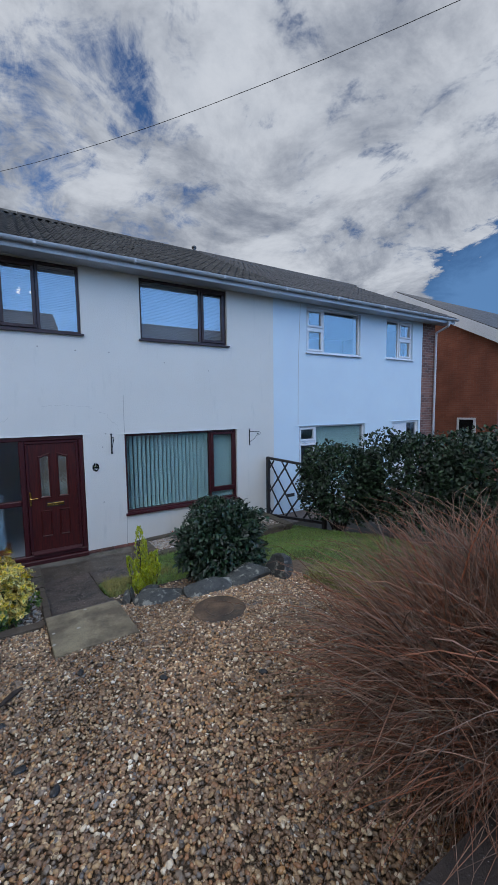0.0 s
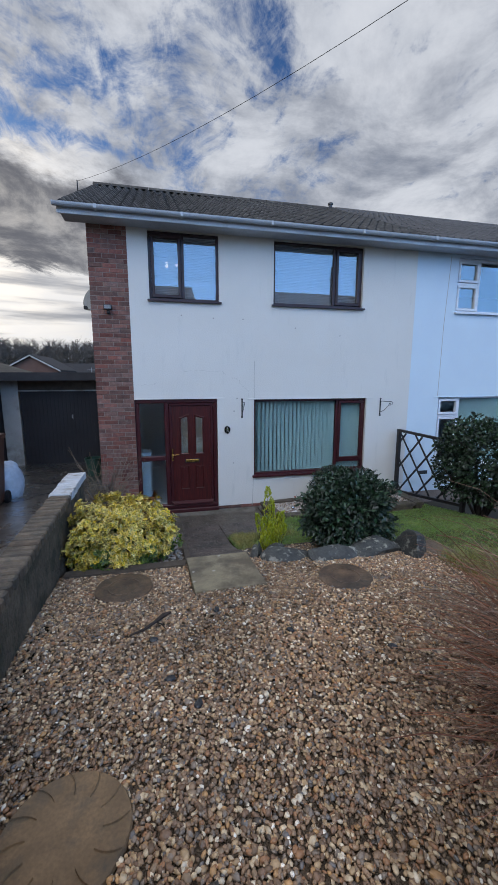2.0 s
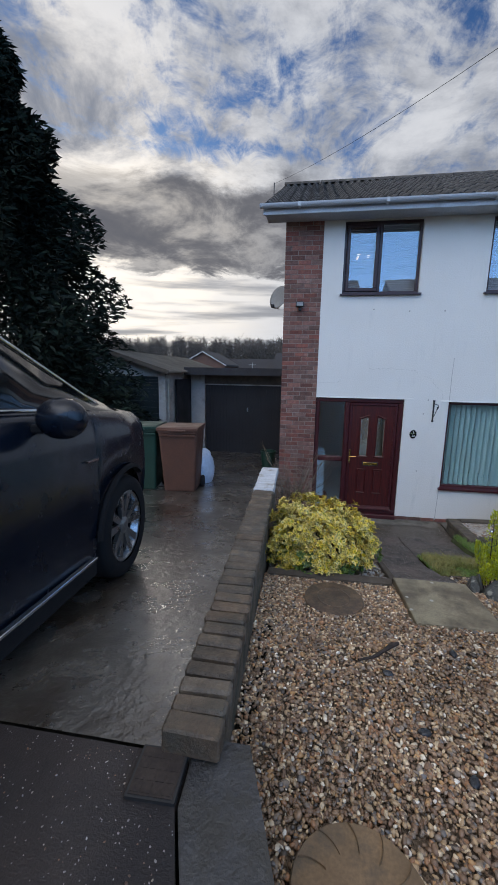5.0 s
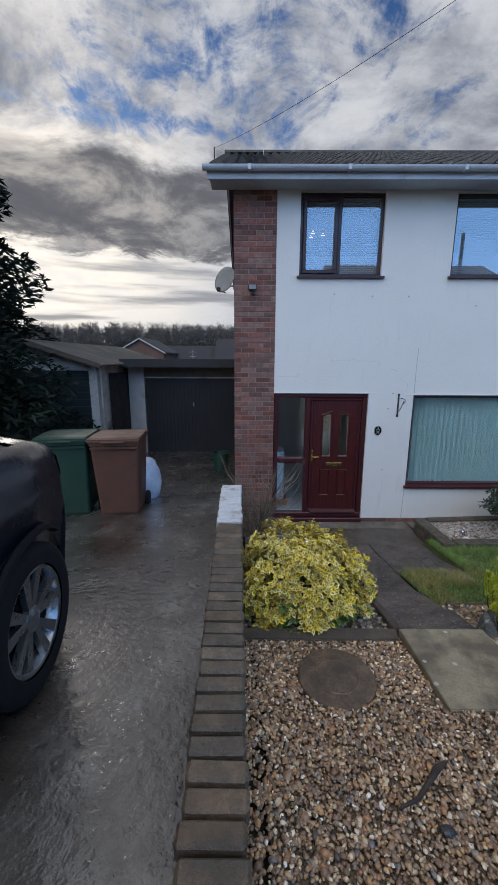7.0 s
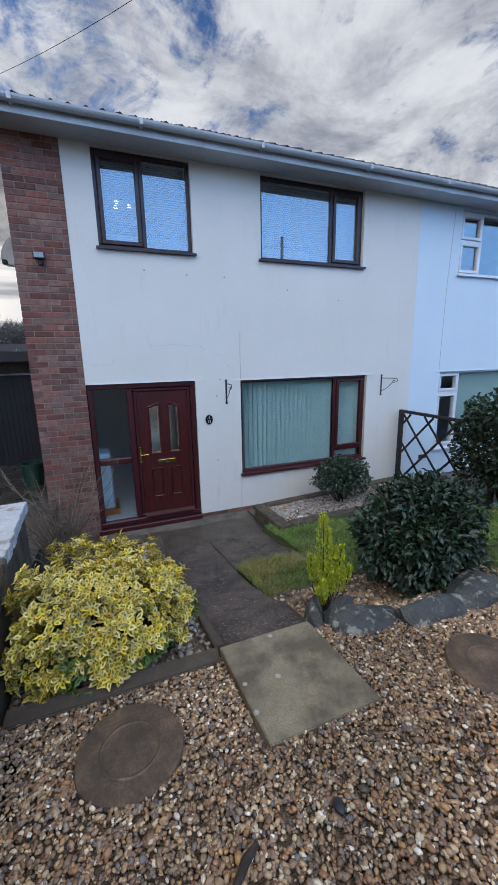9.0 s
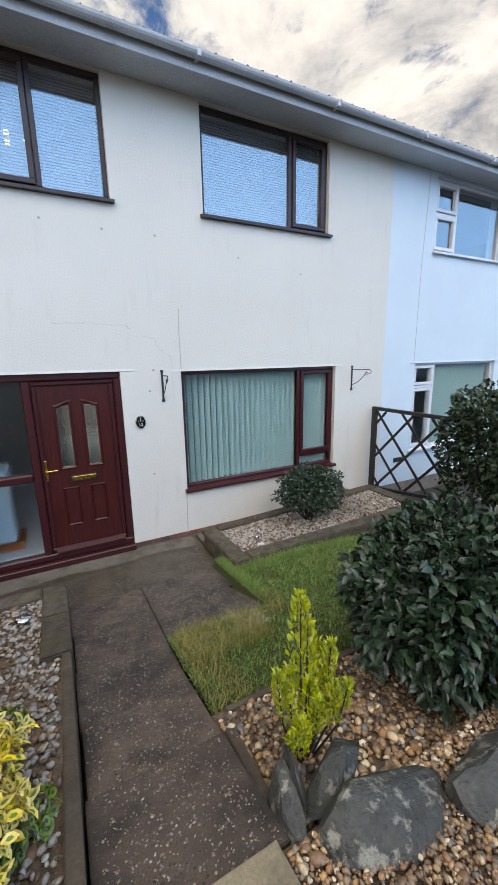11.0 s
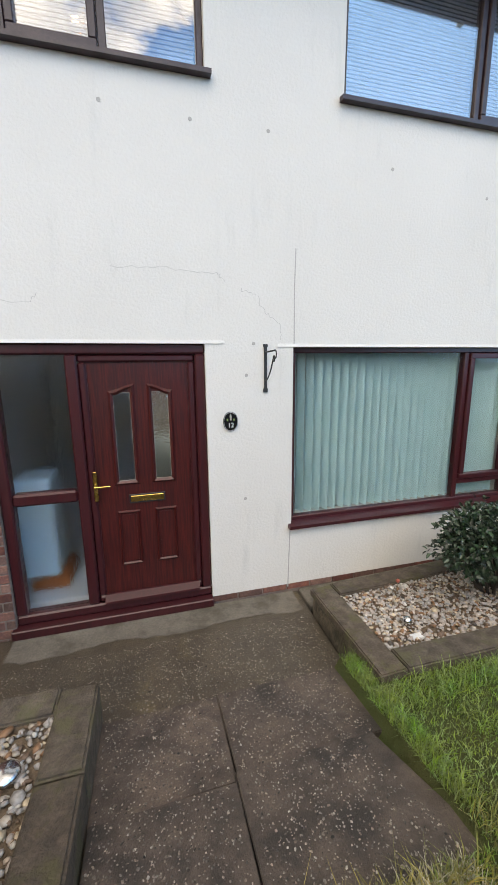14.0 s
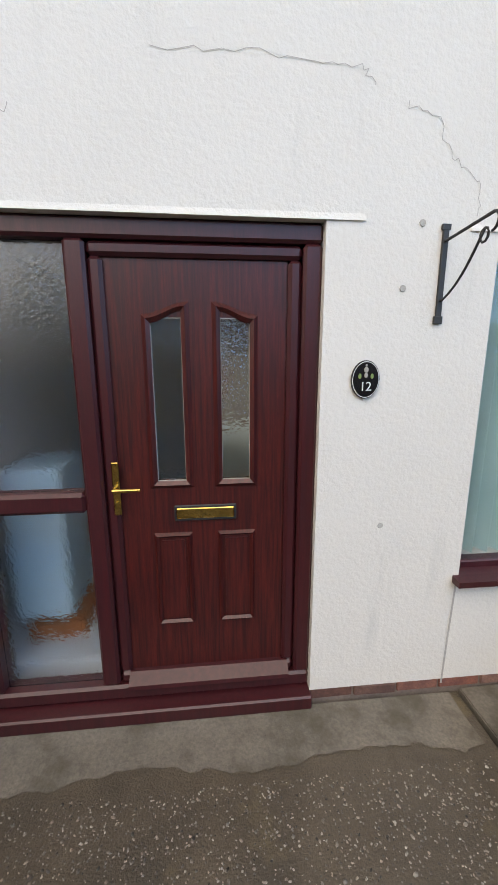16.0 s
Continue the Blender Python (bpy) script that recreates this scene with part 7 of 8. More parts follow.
    # wheels
    for y in (FA, RA):
        for s in (-1, 1):
            w = part("tyre", lathe(bmesh.new(), [(0.235, -0.10), (0.29, -0.11), (0.325, -0.095), (0.335, -0.07), (0.335, 0.07), (0.325, 0.095), (0.29, 0.11), (0.235, 0.10)], (s * 0.78, y, WR), "X", 40, False), RUBBER, t, smooth=True)
            grow(w, y)
            xf = s * 0.865
            r = lathe(bmesh.new(), [(0.237, s * -0.16), (0.237, 0.0), (0.225, s * 0.012), (0.212, 0.0), (0.205, s * -0.14)], (xf, y, WR), "X", 40, False)
            wr = grow(part("rim", r, ALLOY, t, smooth=True), y)
            # black disc hides the bright barrel, standing for the shaded inside of the wheel
            bm = bmesh.new()
            lathe(bm, [(0.0001, 0), (0.2, 0)], (xf - s * 0.05, y, WR), "X", 30)
            grow(part("brake_disc", bm, RUBBER, t), y)
            bm = bmesh.new()
            for k in range(5):
                for off in (-0.16, 0.16):
                    a = 2 * math.pi * k / 5 + 0.3
                    p0 = (0.045, a + off * 1.2)
                    p1 = (0.218, a + off * 1.55)
                    def pt(rr, aa, dx, wv):
                        return (xf + dx, y + rr * math.cos(aa) - wv * math.sin(aa), WR + rr * math.sin(aa) + wv * math.cos(aa))
                    vs = [bm.verts.new(pt(*p0, s * -0.012, -0.016)), bm.verts.new(pt(*p0, s * -0.012, 0.016)), bm.verts.new(pt(*p1, s * 0.004, 0.027)), bm.verts.new(pt(*p1, s * 0.004, -0.027))]
                    vb = [bm.verts.new((v.co.x - s * 0.03, v.co.y, v.co.z)) for v in vs]
                    bm.faces.new(vs)
                    for i in range(4):
                        bm.faces.new((vs[i], vs[(i + 1) % 4], vb[(i + 1) % 4], vb[i]))
            grow(part("spokes", bm, ALLOY, wr), y)
            part("hub_cap", lathe(bmesh.new(), [(0.0001, s * 0.004), (0.03, s * 0.003), (0.06, s * -0.008), (0.06, s * -0.04)], (xf, y, WR), "X", 20), ALLOY, wr)


car()


# ---- garages ----
def garages():
    t = thing("garage", (-3.6, 3.9, 0.1), "attached flat-roofed garage with dark up-and-over door", "garage")
    inv = Matrix.Translation((3.6, -3.9, -0.1))
    def gp(name, bm, m, label="", parent=t):
        ob = part(name, bm, m, parent, label)
        ob.matrix_parent_inverse = inv if parent is t else ob.matrix_parent_inverse
        return ob
    gp("front_post", boxes((-4.98, -4.58, 3.75, 4.0, 0.0, 2.42)), POST, "pale painted concrete pillar")
    gp("lintel", boxes((-4.98, XL - 0.005, 3.76, 3.95, 2.16, 2.42)), TIMBER_OLD, "weathered cream lintel board")
    gp("head_trim", boxes((-4.57, XL - 0.005, 3.735, 3.76, 2.14, 2.175)), POST)
    gp("door", boxes((-4.56, XL - 0.01, 3.82, 3.86, 0.15, 2.14)), GARAGE_DOOR)
    for k in range(25):
        gp("door_rib", boxes((-4.56 + 0.095 * k, -4.52 + 0.095 * k, 3.808, 3.8195, 0.15, 2.14)), GARAGE_DOOR)
    gp("handle", boxes((-3.36, -3.32, 3.78, 3.811, 1.40, 1.52), bevel=0.005), ALLOY)
    gp("wall", boxes((-4.95, -4.8, 4.01, 9.5, -0.2, 2.42), (-4.79, XL - 0.01, 9.35, 9.5, -0.2, 2.42)), RUBBLE)
    gp("roof", boxes((-5.02, XL - 0.004, 3.34, 9.6, 2.44, 2.60)), FELT)
    gp("fascia", boxes((-5.04, XL - 0.006, 3.31, 3.339, 2.42, 2.62)), FELT)
    s = thing("detached_garage", (-6.4, 2.1, 0.3), "sectional concrete garage with a corrugated pitched roof", "garage")
    inv2 = Matrix.Translation((6.4, -2.1, -0.3))
    def sp(name, bm, m, label=""):
        ob = part(name, bm, m, s, label)
        ob.matrix_parent_inverse = inv2
        return ob
    x0, x1, xa = -7.95, -5.08, -6.5
    for a, b in ((x0, x0 + 0.17), (x1 - 0.17, x1)):
        sp("corner_post", boxes((a, b, 2.0, 2.16, 0.15, 2.5)), POST)
    bm = bmesh.new()
    prism(bm, [(x0, 2.38), (x1, 2.38), (x1, 2.50), (xa, 2.93), (x0, 2.50)], "y", 2.02, 2.10)
    sp("gable", bm, POST, "grey-white painted gable panel")
    for k in range(29):
        sp("shutter_slat", boxes((x0 + 0.18, x1 - 0.18, 2.06 + 0.018 * (k % 2), 2.11, 0.2 + 0.075 * k, 0.273 + 0.075 * k)), SHUTTER, "dark green ribbed roller door slat")
    sp("side_wall", boxes((x1 - 0.10, x1 - 0.02, 2.17, 8.0, 0.0, 2.46), *[(x1 - 0.03, x1 + 0.03, 2.17 + 1.1 * k, 2.30 + 1.1 * k, 0.0, 2.45) for k in range(6)], *[(x1 - 0.019, x1 - 0.006, 2.31 + 1.1 * k, 3.26 + 1.1 * k, 0.02 + 0.41 * j, 0.41 + 0.41 * j) for k in range(5) for j in range(6)]), PANEL)
    sp("back_wall", boxes((x0, x1 - 0.11, 7.9, 8.0, -0.1, 2.4), (x0, x0 + 0.08, 2.17, 7.89, -0.1, 2.46)), PANEL)
    for side, (xa_, za_, xb_, zb_) in enumerate(((xa, 3.0, x1 + 0.16, 2.50), (xa, 3.0, x0 - 0.16, 2.50))):
        bm = bmesh.new()
        m = 85
        prev = None
        for i in range(m):
            y = 1.80 + 6.3 * i / (m - 1)
            dz = 0.022 * math.cos(i * math.pi)
            ring = [bm.verts.new((xa_, y, za_ + dz)), bm.verts.new((xb_, y, zb_ + dz)), bm.verts.new((xb_, y, zb_ + dz - 0.012)), bm.verts.new((xa_, y, za_ + dz - 0.012))]
            if prev:
                for k in range(4):
                    bm.faces.new((prev[k], prev[(k + 1) % 4], ring[(k + 1) % 4], ring[k]))
            prev = ring
        sp("roof_sheet", bm, ASBESTOS, "corrugated cement roof sheets")
    bm = bmesh.new()
    prism(bm, [(xa, 3.03), (x1 + 0.18, 2.53), (x1 + 0.18, 2.43), (xa, 2.93), (x0 - 0.18, 2.43), (x0 - 0.18, 2.53)], "y", 1.74, 1.775)
    sp("barge_board", bm, TIMBER_OLD)
    st = tagged(part("wall_between", boxes((-5.04, -5.0, 2.6, 8.0, 0.0, 2.3)), GARAGE_DOOR), "dark boarding between the garages", "wall", "", "structure")


garages()


# ---- trees and distance ----
def needles(points, out, length, width, spread, seed):
    """Thin drooping sprays, two triangles each."""
    g = np.random.default_rng(seed)
    k = len(points)
    d = out + g.normal(0, spread, (k, 3)) - np.array((0, 0, 0.25))
    d /= np.linalg.norm(d, axis=1)[:, None]
    side = np.cross(d, g.normal(0, 1, (k, 3)))
    side /= np.linalg.norm(side, axis=1)[:, None] + 1e-9
    ln = (length * g.uniform(0.5, 1.3, k))[:, None]
    V = np.stack([points, points + d * ln * 0.5 + side * width, points + d * ln - np.array((0, 0, 0.15)) * ln, points + d * ln * 0.45 - side * width], 1).reshape(-1, 3)
    i = np.arange(k)[:, None] * 4
    return V, np.concatenate([i + np.array(f) for f in ((0, 1, 2), (0, 2, 3))])


def conifer_tree(name, x, y, z, h, r, n, seed, label):
    t = thing(name, (x, y, z), label, "tree")
    g = np.random.default_rng(seed)
    bm = bmesh.new()
    cyl(bm, (0, 0, -0.3), (0, 0, h * 0.9), 0.16, 0.02, 10)
    part("trunk", bm, BARK, t)
    u = g.random(n) ** 0.75
    a = g.uniform(0, 2 * np.pi, n)
    lobe = 1 + 0.20 * np.sin(a * 5 + u * 14) + 0.14 * np.sin(a * 9 - u * 31)
    rad = r * (1 - u ** 1.3) * lobe * (0.45 + 0.60 * g.random(n) ** 0.5) + 0.05
    zz = 0.25 + u * h
    P = np.c_[np.cos(a) * rad, np.sin(a) * rad, zz]
    D = np.c_[np.cos(a), np.sin(a), np.full(n, 0.45)]
    part("crown", needles(P, D, 0.20, 0.030, 0.55, seed), DARK_CONIFER, t)
    limbs = []
    for k in range(50):
        uu, aa = g.random() * 0.85, g.uniform(0, 6.28)
        rr = r * (1 - uu ** 1.3) * 0.85
        limbs.append([((0, 0, 0.3 + uu * h), 0.03), ((math.cos(aa) * rr, math.sin(aa) * rr, 0.5 + uu * h), 0.008)])
    part("limbs", sweep(limbs, 4), BARK, t)


conifer_tree("cypress_tree", -9.2, 0.6, 0.4, 11.0, 3.3, 160000, 41, "tall dark cypress beside the neighbouring drive")
shrub("laurel_bush", (-9.0, 3.5, 0.2), (-8.6, 3.4, 2.55), (1.1, 1.0, 1.1), 5000, (0.10, 0.05), DARK_CONIFER, "dark broadleaf shrub by the detached garage", "shrub", 61, inner=0.4, lumps=0.4, stem=0.05)
P, D = ball_points(12000, (-7.6, 1.3, 2.25), (0.75, 0.6, 0.70), 62, 0.25, 0.5)
tagged(part("overhanging_branch", needles(P, D, 0.10, 0.018, 0.7, 6), DARK_CONIFER), "dark drooping cypress branch over the garage front", "branch")


def woods():
    g = random.Random(77)
    paths, P, D = [], [], []
    for k in range(1400):
        x = g.uniform(-210, 130)
        y = g.uniform(118, 175)
        z = float(np.interp(y, DY, DZ))
        h = g.uniform(5.5, 10)
        c = Vector((x, y, z))
        top = c + Vector((g.uniform(-0.5, 0.5), 0, h))
        paths.append([(c, 0.22), (top, 0.05)])
        for j in range(20):
            u = g.uniform(0.3, 1.0)
            b = c.lerp(top, u * 0.9)
            a = g.uniform(0, 6.28)
            e = b + Vector((math.cos(a), math.sin(a), 0.8)) * h * 0.32 * (1.15 - u * 0.6) * g.uniform(0.5, 1)
            paths.append([(b, 0.09), (e, 0.03)])
            for q in range(1):
                e2 = e + Vector((g.gauss(0, 0.6), g.gauss(0, 0.6), g.uniform(0.2, 1.1)))
                paths.append([(b.lerp(e, 0.6), 0.04), (e2, 0.02)])
        for j in range(26):
            u = g.uniform(0.0, 0.78)
            P.append((x + g.gauss(0, 1.5), y + g.gauss(0, 1.5), z + h * u))
            D.append((g.gauss(0, 1), g.gauss(0, 1), 0.6))
    tagged(part("undergrowth", needles(np.array(P), np.array(D), 1.5, 0.22, 0.6, 9), WOODS), "brown brushwood beneath the distant trees", "woods", "", "stuff")
    tagged(part("woods", sweep(paths, 3), WOODS), "leafless woodland along the distant hill", "woods", "", "stuff")


woods()


def far_house(x, y, z, w, d, h, rot, label):
    t = thing("far_house", (x, y, z), label, "house", "distant houses")
    t.rotation_euler = (0, 0, radians(rot))
    bm = bmesh.new()
    prism(bm, [(-w / 2, 0), (w / 2, 0), (w / 2, h), (0, h + w * 0.28), (-w / 2, h)], "y", -d / 2, d / 2)
    part("wall", bm, FAR_BRICK, t)
    bm = bmesh.new()
    e = 0.3
    prism(bm, [(-w / 2 - e, h - 0.1), (0, h + w * 0.28 + 0.05), (w / 2 + e, h - 0.1), (w / 2 + e, h + 0.12), (0, h + w * 0.28 + 0.28), (-w / 2 - e, h + 0.12)], "y", -d / 2 - 0.3, d / 2 + 0.3)
    part("roof", bm, FAR_ROOF, t)
    bm = bmesh.new()
    prism(bm, [(-w / 2 - e, h - 0.12), (0, h + w * 0.28 + 0.03), (w / 2 + e, h - 0.12), (w / 2 + e, h + 0.05), (0, h + w * 0.28 + 0.2), (-w / 2 - e, h + 0.05)], "y", -d / 2 - 0.36, -d / 2 - 0.305)
    part("barge_board", bm, POST, t)
    for sx in (-1, 1):
        for zz in (h * 0.62,):
            wdw = part("window", frame_bm(sx * w * 0.18 - 0.55, sx * w * 0.18 + 0.55, zz - 0.55, zz + 0.55, 0.08, -d / 2 - 0.05, -d / 2 - 0.004), WHITE_FRAME, t)
            part("pane", boxes((sx * w * 0.18 - 0.46, sx * w * 0.18 + 0.46, -d / 2 - 0.03, -d / 2 - 0.003, zz - 0.46, zz + 0.46)), CAR_GLASS, wdw)
    return t


far_house(-15.2, 46, -2.3, 5.6, 9, 5.6, 0, "distant brick house with pale barge boards")
far_house(-10.5, 52, -2.6, 9, 8, 4.3, 90, "distant brick house with a plain dark roof")
far_house(-2.5, 52, -2.7, 12, 8, 4.5, 90, "distant brick house beyond the garages")
for x, y, z, lb in ((-12.2, 50, -4, "tall thin aerial mast among distant roofs"),):
    mast = thing("aerial", (x + 2.7, y - 4, z + 4.6), lb, "aerial")
    part("mast", sweep([[((0, 0, 0), 0.05), ((0, 0, 3.2), 0.04)], [((-0.5, 0, 2.9), 0.03), ((0.5, 0, 2.9), 0.03)], [((-0.4, 0, 2.3), 0.03), ((0.4, 0, 2.3), 0.03)]], 4), DISH, mast)


# next house to the right: gable wall, window, barge board, roof
def next_house():
    t = thing("next_house", (13.6, 4.0, -0.3), "orange-red brick house with white barge board next door", "house")
    inv = Matrix.Translation((-13.6, -4.0, 0.3))
    def hp(name, bm, m, parent=t, label=""):
        ob = part(name, bm, m, parent, label)
        ob.matrix_parent_inverse = inv
        return ob
    gz = lambda y: 4.98 + (y + 0.2) * 0.552
    bm = bmesh.new()
    prism(bm, [(-0.2, -0.5), (8.2, -0.5), (8.2, gz(-0.2)), (4.0, gz(4.0)), (-0.2, gz(-0.2))], "x", 13.6, 22.0)
    hp("wall", bm, BRICK_FAR)
    bm = bmesh.new()
    prism(bm, [(-0.75, gz(-0.75) + 0.02), (4.0, gz(4.0) + 0.02), (8.75, gz(-0.75) + 0.02), (8.75, gz(-0.75) + 0.16), (4.0, gz(4.0) + 0.16), (-0.75, gz(-0.75) + 0.16)], "x", 13.35, 22.3)
    hp("roof", bm, TILE2)
    bm = bmesh.new()
    prism(bm, [(-0.75, gz(-0.75) - 0.30), (4.0, gz(4.0) - 0.30), (8.75, gz(-0.75) - 0.30), (8.75, gz(-0.75) + 0.13), (4.0, gz(4.0) + 0.13), (-0.75, gz(-0.75) + 0.13)], "x", 13.29, 13.345)
    hp("barge_board", bm, WHITE_FRAME)
    bm = boxes((13.54, 13.595, 0.52, 1.22, 1.98, 2.05), (13.54, 13.595, 0.52, 1.22, 0.86, 0.93), (13.54, 13.595, 0.52, 0.60, 0.93, 1.98), (13.54, 13.595, 1.14, 1.22, 0.93, 1.98))
    hp("window", bm, WHITE_FRAME)
    hp("pane", boxes((13.56, 13.598, 0.60, 1.14, 0.93, 1.98)), CAR_GLASS)


next_house()


# houses across the street, seen in the window glass
def opposite(x, label):
    t = thing("opposite_house", (x, -27, 2.75), label, "house", "houses across the street")
    part("wall", boxes((-6, 6, -4, 4, -1.6, 4.9)), POST, t)
    bm = bmesh.new()
    prism(bm, [(4.5, 4.85), (0, 7.1), (-4.5, 4.85), (-4.5, 5.0), (0, 7.3), (4.5, 5.0)], "x", -6.4, 6.4)
    part("roof", bm, TILE_PALE, t)
    for wx in (-4, -1.4, 1.4, 4):
        part("window", boxes((wx - 0.8, wx + 0.8, 4.0, 4.05, 3.1, 4.3)), CAR_GLASS, t)
        part("window", boxes((wx - 0.8, wx + 0.8, 4.0, 4.05, 0.8, 2.2)), CAR_GLASS, t)


opposite(-4.5, "pale rendered house across the street with a dark roof")
opposite(10.5, "pale rendered semi across the street with a dark roof")

# ---- pebbles ----
def pebbles():
    g = np.random.default_rng(5)
    t = (1 + 5 ** 0.5) / 2
    iv = np.array([(-1, t, 0), (1, t, 0), (-1, -t, 0), (1, -t, 0), (0, -1, t), (0, 1, t), (0, -1, -t), (0, 1, -t), (t, 0, -1), (t, 0, 1), (-t, 0, -1), (-t, 0, 1)]) / math.sqrt(1 + t * t)
    it = np.array([(0, 11, 5), (0, 5, 1), (0, 1, 7), (0, 7, 10), (0, 10, 11), (1, 5, 9), (5, 11, 4), (11, 10, 2), (10, 7, 6), (7, 1, 8), (3, 9, 4), (3, 4, 2), (3, 2, 6), (3, 6, 8), (3, 8, 9), (4, 9, 5), (2, 4, 11), (6, 2, 10), (8, 6, 7), (9, 8, 1)])
    def lay(name, xy, zs, size, label, dz=0.012, material=PEBBLE, flat=1.0):
        n = len(xy)
        s = size * g.lognormal(0, 0.28, n)
        ax = np.stack([s * g.uniform(0.9, 1.45, n), s * g.uniform(0.7, 1.0, n), s * g.uniform(0.45, 0.8, n) * flat], 1) * 0.5
        jit = 1 + g.normal(0, 0.09, (n, 12, 1))
        v = iv[None] * jit * ax[:, None, :]
        a, b = g.uniform(0, 2 * np.pi, n), g.normal(0, 0.35, n)
        ca, sa, cb, sb = np.cos(a)[:, None], np.sin(a)[:, None], np.cos(b)[:, None], np.sin(b)[:, None]
        y1, z1 = v[..., 1] * cb - v[..., 2] * sb, v[..., 1] * sb + v[..., 2] * cb
        x2, y2 = v[..., 0] * ca - y1 * sa, v[..., 0] * sa + y1 * ca
        V = np.stack([x2 + xy[:, :1], y2 + xy[:, 1:], z1 + (zs + g.uniform(0.0, dz, n))[:, None]], 2).reshape(-1, 3)
        F = (np.arange(n)[:, None, None] * 12 + it[None]).reshape(-1, 3)
        tagged(part(name, (V, F), material, smooth=True), label, "gravel", "", "stuff")
    def field(n, x0, x1, y0, y1, bad=lambda x, y: False):
        p = np.stack([g.uniform(x0, x1, n), g.uniform(y0, y1, n)], 1)
        return p[[not bad(x, y) for x, y in p]]
    discs = ((-1.41, -6.01), (-1.38, -4.22), (0.385, -4.5))
    bad = lambda x, y: any((x - a) ** 2 + (y - b) ** 2 < 0.216 ** 2 for a, b in discs) or (-0.86 < x < -0.27 and y > -4.43) or (x > 1.45 and y > -5.3 and x > 1.45 + 0.2 * (-5.3 - y)) or ((x - 1.0) ** 2 + (y + 6.4) ** 2 < 0.12)
    xy = field(80000, -1.94, 1.8, -6.72, -3.82, lambda x, y: bad(x, y) or x < wall_x(y) + 0.075 or (y < -5.7 and x < -1.80 - 0.40 * (y + 5.80)))
    lay("gravel", xy, np.array([garden_z(y) for y in xy[:, 1]]), 0.0168, "loose mixed brown and cream gravel pebbles")
    xy = field(3600, -1.93, -0.88, -3.72, -1.14, lambda x, y: x > -0.99 and y > -2.09)
    lay("gravel_in_bed", xy, np.interp(xy[:, 1], [-3.8, -3.0, -2, -1], [0.745, 0.605, 0.325, 0.205]), 0.028, "pale gravel in the shrub bed", material=PEBBLE_PALE)
    xy = field(5200, 0.95, 3.42, -1.16, -0.46)
    lay("gravel_in_planter", xy, np.array([plz(x, y) - 0.03 for x, y in xy]), 0.024, "pale gravel in the planter", material=PEBBLE_PALE)
    xy = field(3200, -0.2, 1.6, -3.85, -3.11)
    lay("gravel_by_rocks", xy, np.interp(xy[:, 1], [-3.85, -3.5, -3.06], [0.705, 0.605, 0.505]), 0.026, "gravel between rocks and conifer")
    # stones exposed in the surface of the path, the apron and the pavement
    def path_z(x, y):
        rows = LEFT if x < -0.165 else ((-1.01, -1.53, 0.02, 0.09), (-1.545, -2.13, 0.125, 0.205))
        for i, (ya, yb, za, zb) in enumerate(rows):
            if yb + 0.01 < y < ya - 0.01:
                u = (y - ya) / (yb - ya)
                if x < -0.165:
                    return za + u * (zb - za) + 0.006 * x if -0.78 < x < -0.185 - 0.018 * i else None
                return za + u * (zb - za) if -0.14 < x < 0.58 - 0.12 * i * (1 - u) else None
        if -0.98 < y < -0.34 and -1.5 < x < 0.72:
            return -0.085 - 0.025 * y
        return None
    xy = field(26000, -1.5, 0.72, -3.8, -0.34)
    zs = [path_z(x, y) for x, y in xy]
    ok = [z is not None for z in zs]
    lay("path_aggregate", xy[ok], np.array([z for z in zs if z is not None]) - 0.0005, 0.0075, "small stones exposed in the path surface", 0.0015, PEBBLE_GRAIN, 0.6)
    xy = field(2600, -4.2, -1.8, -7.1, -5.89, lambda x, y: x > float(np.interp(y, [-6.43, -6.30, -6.03, -5.878], [-1.85, -1.89, -1.99, -1.99])) or (x > -2.14 and y > -6.05))
    lay("pavement_aggregate", xy, np.array([drive_z(y) - 0.004 for y in xy[:, 1]]), 0.0052, "pale stones set in the tarmac", 0.001, PEBBLE_PALE, 0.5)


pebbles()


# ---- bricks and tiles, piece by piece ----
def brick_mesh(l, d, h, material, bevel=0.006):
    bm = bmesh.new()
    box(bm, -l / 2, l / 2, -d / 2, d / 2, -h / 2, h / 2)
    bmesh.ops.bevel(bm, geom=list(bm.edges), offset=bevel, segments=1, affect="EDGES")
    me = bpy.data.meshes.new("brick")
    bm.to_mesh(me)
    bm.free()
    me.materials.append(material)
    return me


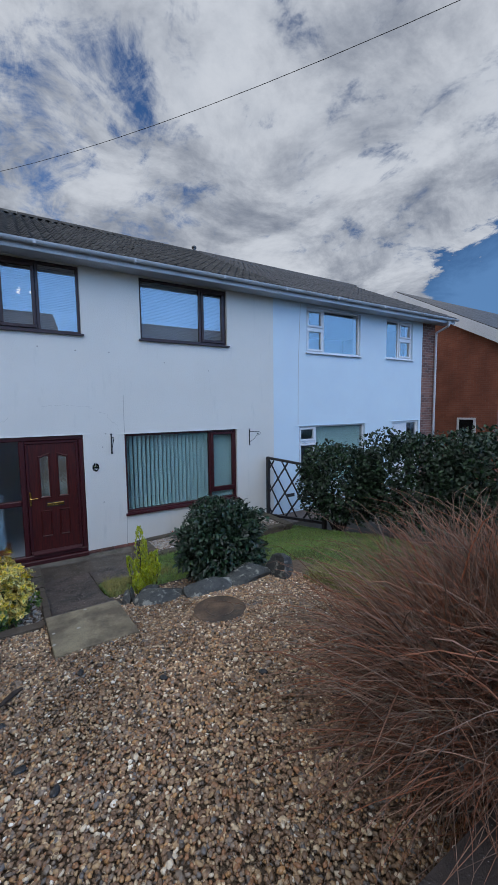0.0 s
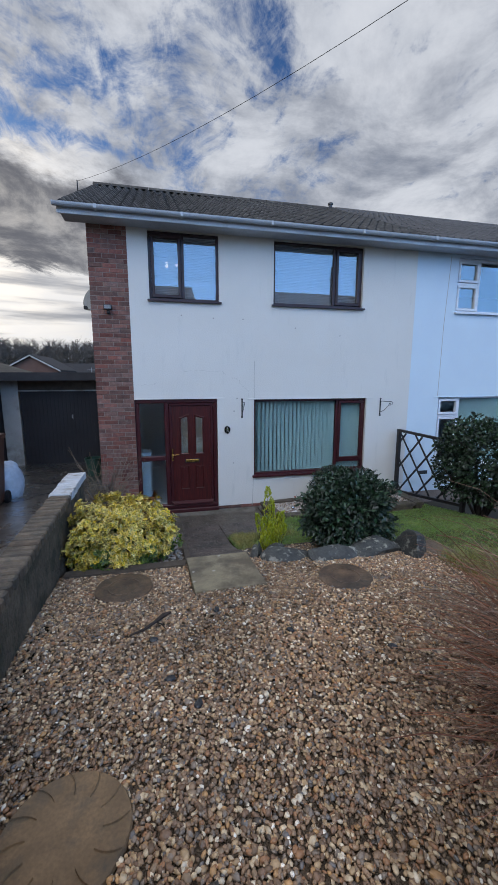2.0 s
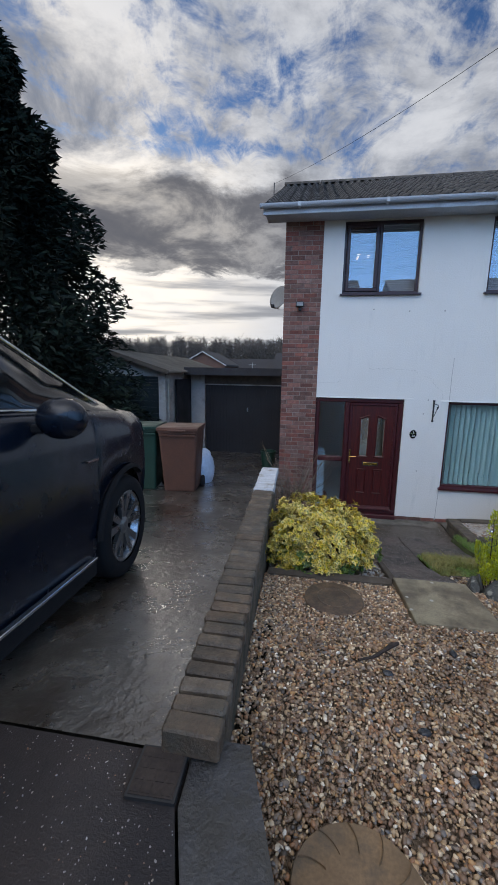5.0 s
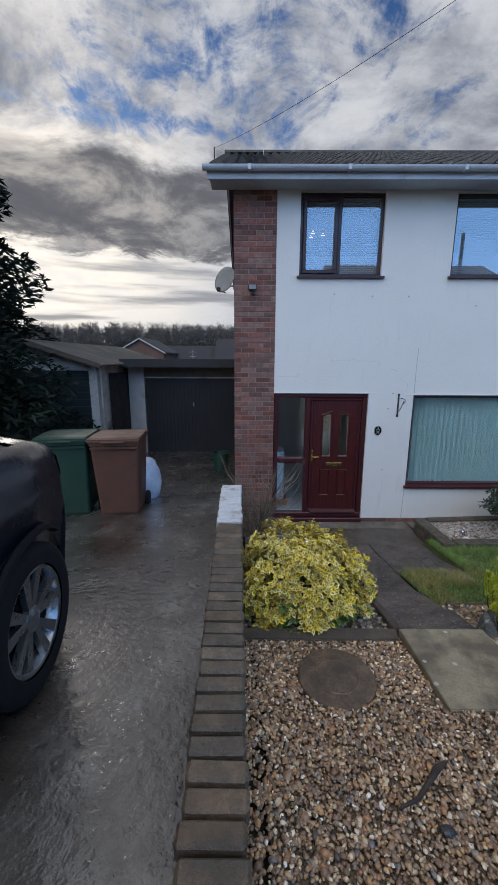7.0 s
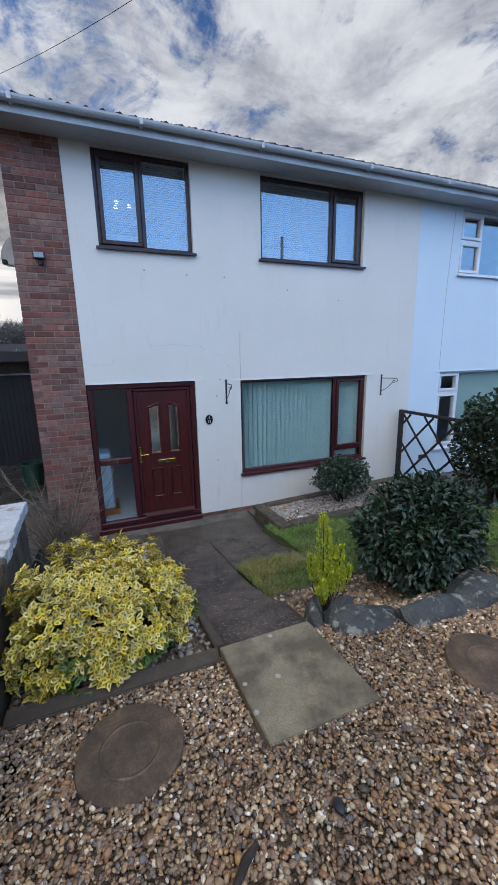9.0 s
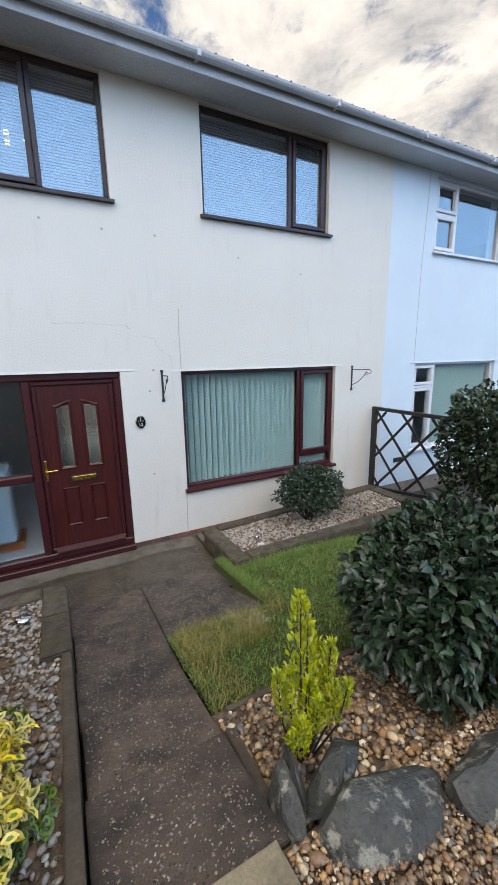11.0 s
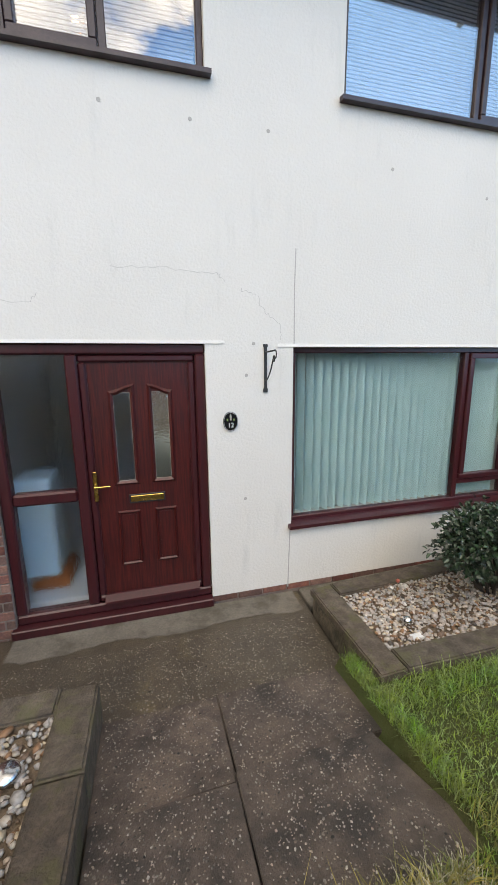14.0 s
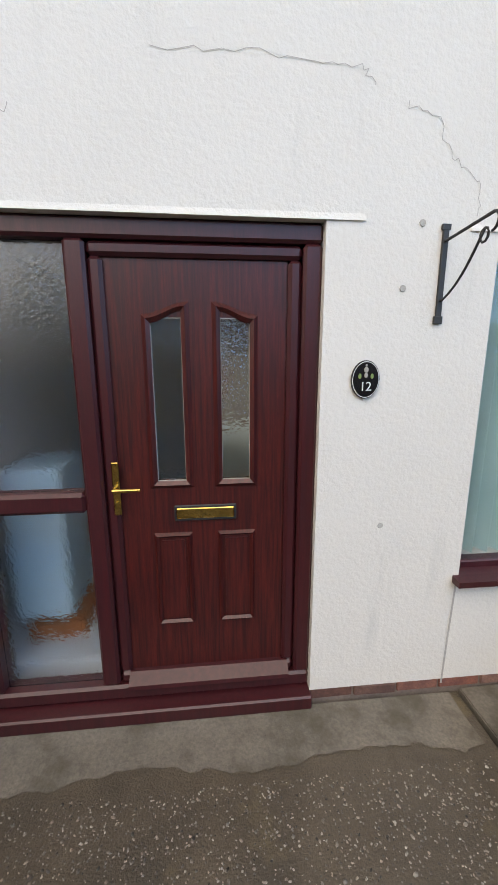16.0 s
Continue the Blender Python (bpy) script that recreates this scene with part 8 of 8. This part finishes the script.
def pier_bricks():
    full, halfb, q = brick_mesh(0.215, 0.1, 0.065, BRICK, 0.004), brick_mesh(0.1025, 0.1, 0.065, BRICK, 0.004), brick_mesh(0.17, 0.1, 0.065, BRICK, 0.004)
    g = random.Random(12)
    z, r = -0.22, 0
    x0, x1 = XL + 0.002, PIER_L - 0.002
    while z < EAVE_Z - 0.05:
        lay = [(full, 0.215), (full, 0.215), (q, 0.17)] if r % 2 == 0 else [(halfb, 0.1025), (full, 0.215), (full, 0.215), (None, 0.06)]
        x = x0
        for me, l in lay:
            if me is None:
                l = x1 - x
                if l < 0.03:
                    continue
                ob = new("brick", halfb)
                ob.scale.x = l / 0.1025
            else:
                ob = new("brick", me)
                if me is q:
                    l = x1 - x
                    ob.scale.x = l / 0.17
            ob.location = (x + l / 2, 0.05 - 0.002 + g.uniform(-0.0025, 0.0015), z + 0.0325)
            ob.rotation_euler = (0, g.uniform(-0.006, 0.006), g.uniform(-0.006, 0.006))
            ob.parent = pier
            x += l + 0.011
        z += 0.0755
        r += 1


def plinth_bricks():
    me = brick_mesh(0.215, 0.1, 0.055, BRICK, 0.005)
    g = random.Random(15)
    x = 0.005
    while x < XP - 0.22:
        ob = new("brick", me)
        ob.location, ob.rotation_euler = (x + 0.1075, 0.052 + g.uniform(-0.004, 0.003), -0.037), (0, g.uniform(-0.012, 0.012), g.uniform(-0.01, 0.01))
        ob.parent = plinth
        x += 0.226


def coping_bricks():
    a, w, e = brick_mesh(0.20, 0.068, 0.075, COPING, 0.011), brick_mesh(0.20, 0.0825, 0.08, COPING_WHITE, 0.005), brick_mesh(0.20, 0.085, 0.10, COPING, 0.008)
    g = random.Random(14)
    y, k = -5.895, 0
    while y < -2.34:
        white = y > -3.27
        me = w if white else e if k == 0 else a
        ob = new("brick", me)
        ob.location = (wall_x(y) + g.uniform(-0.006, 0.006), y + 0.042, WT - 0.037 + g.uniform(-0.003, 0.003) - (0.012 if k == 0 else 0))
        ob.rotation_euler = (g.uniform(-0.015, 0.015), g.uniform(-0.02, 0.02), g.uniform(-0.02, 0.02))
        ob.parent = dw
        y += 0.0835
        k += 1


near_roof()
far_roof()
pier_bricks()
coping_bricks()
plinth_bricks()
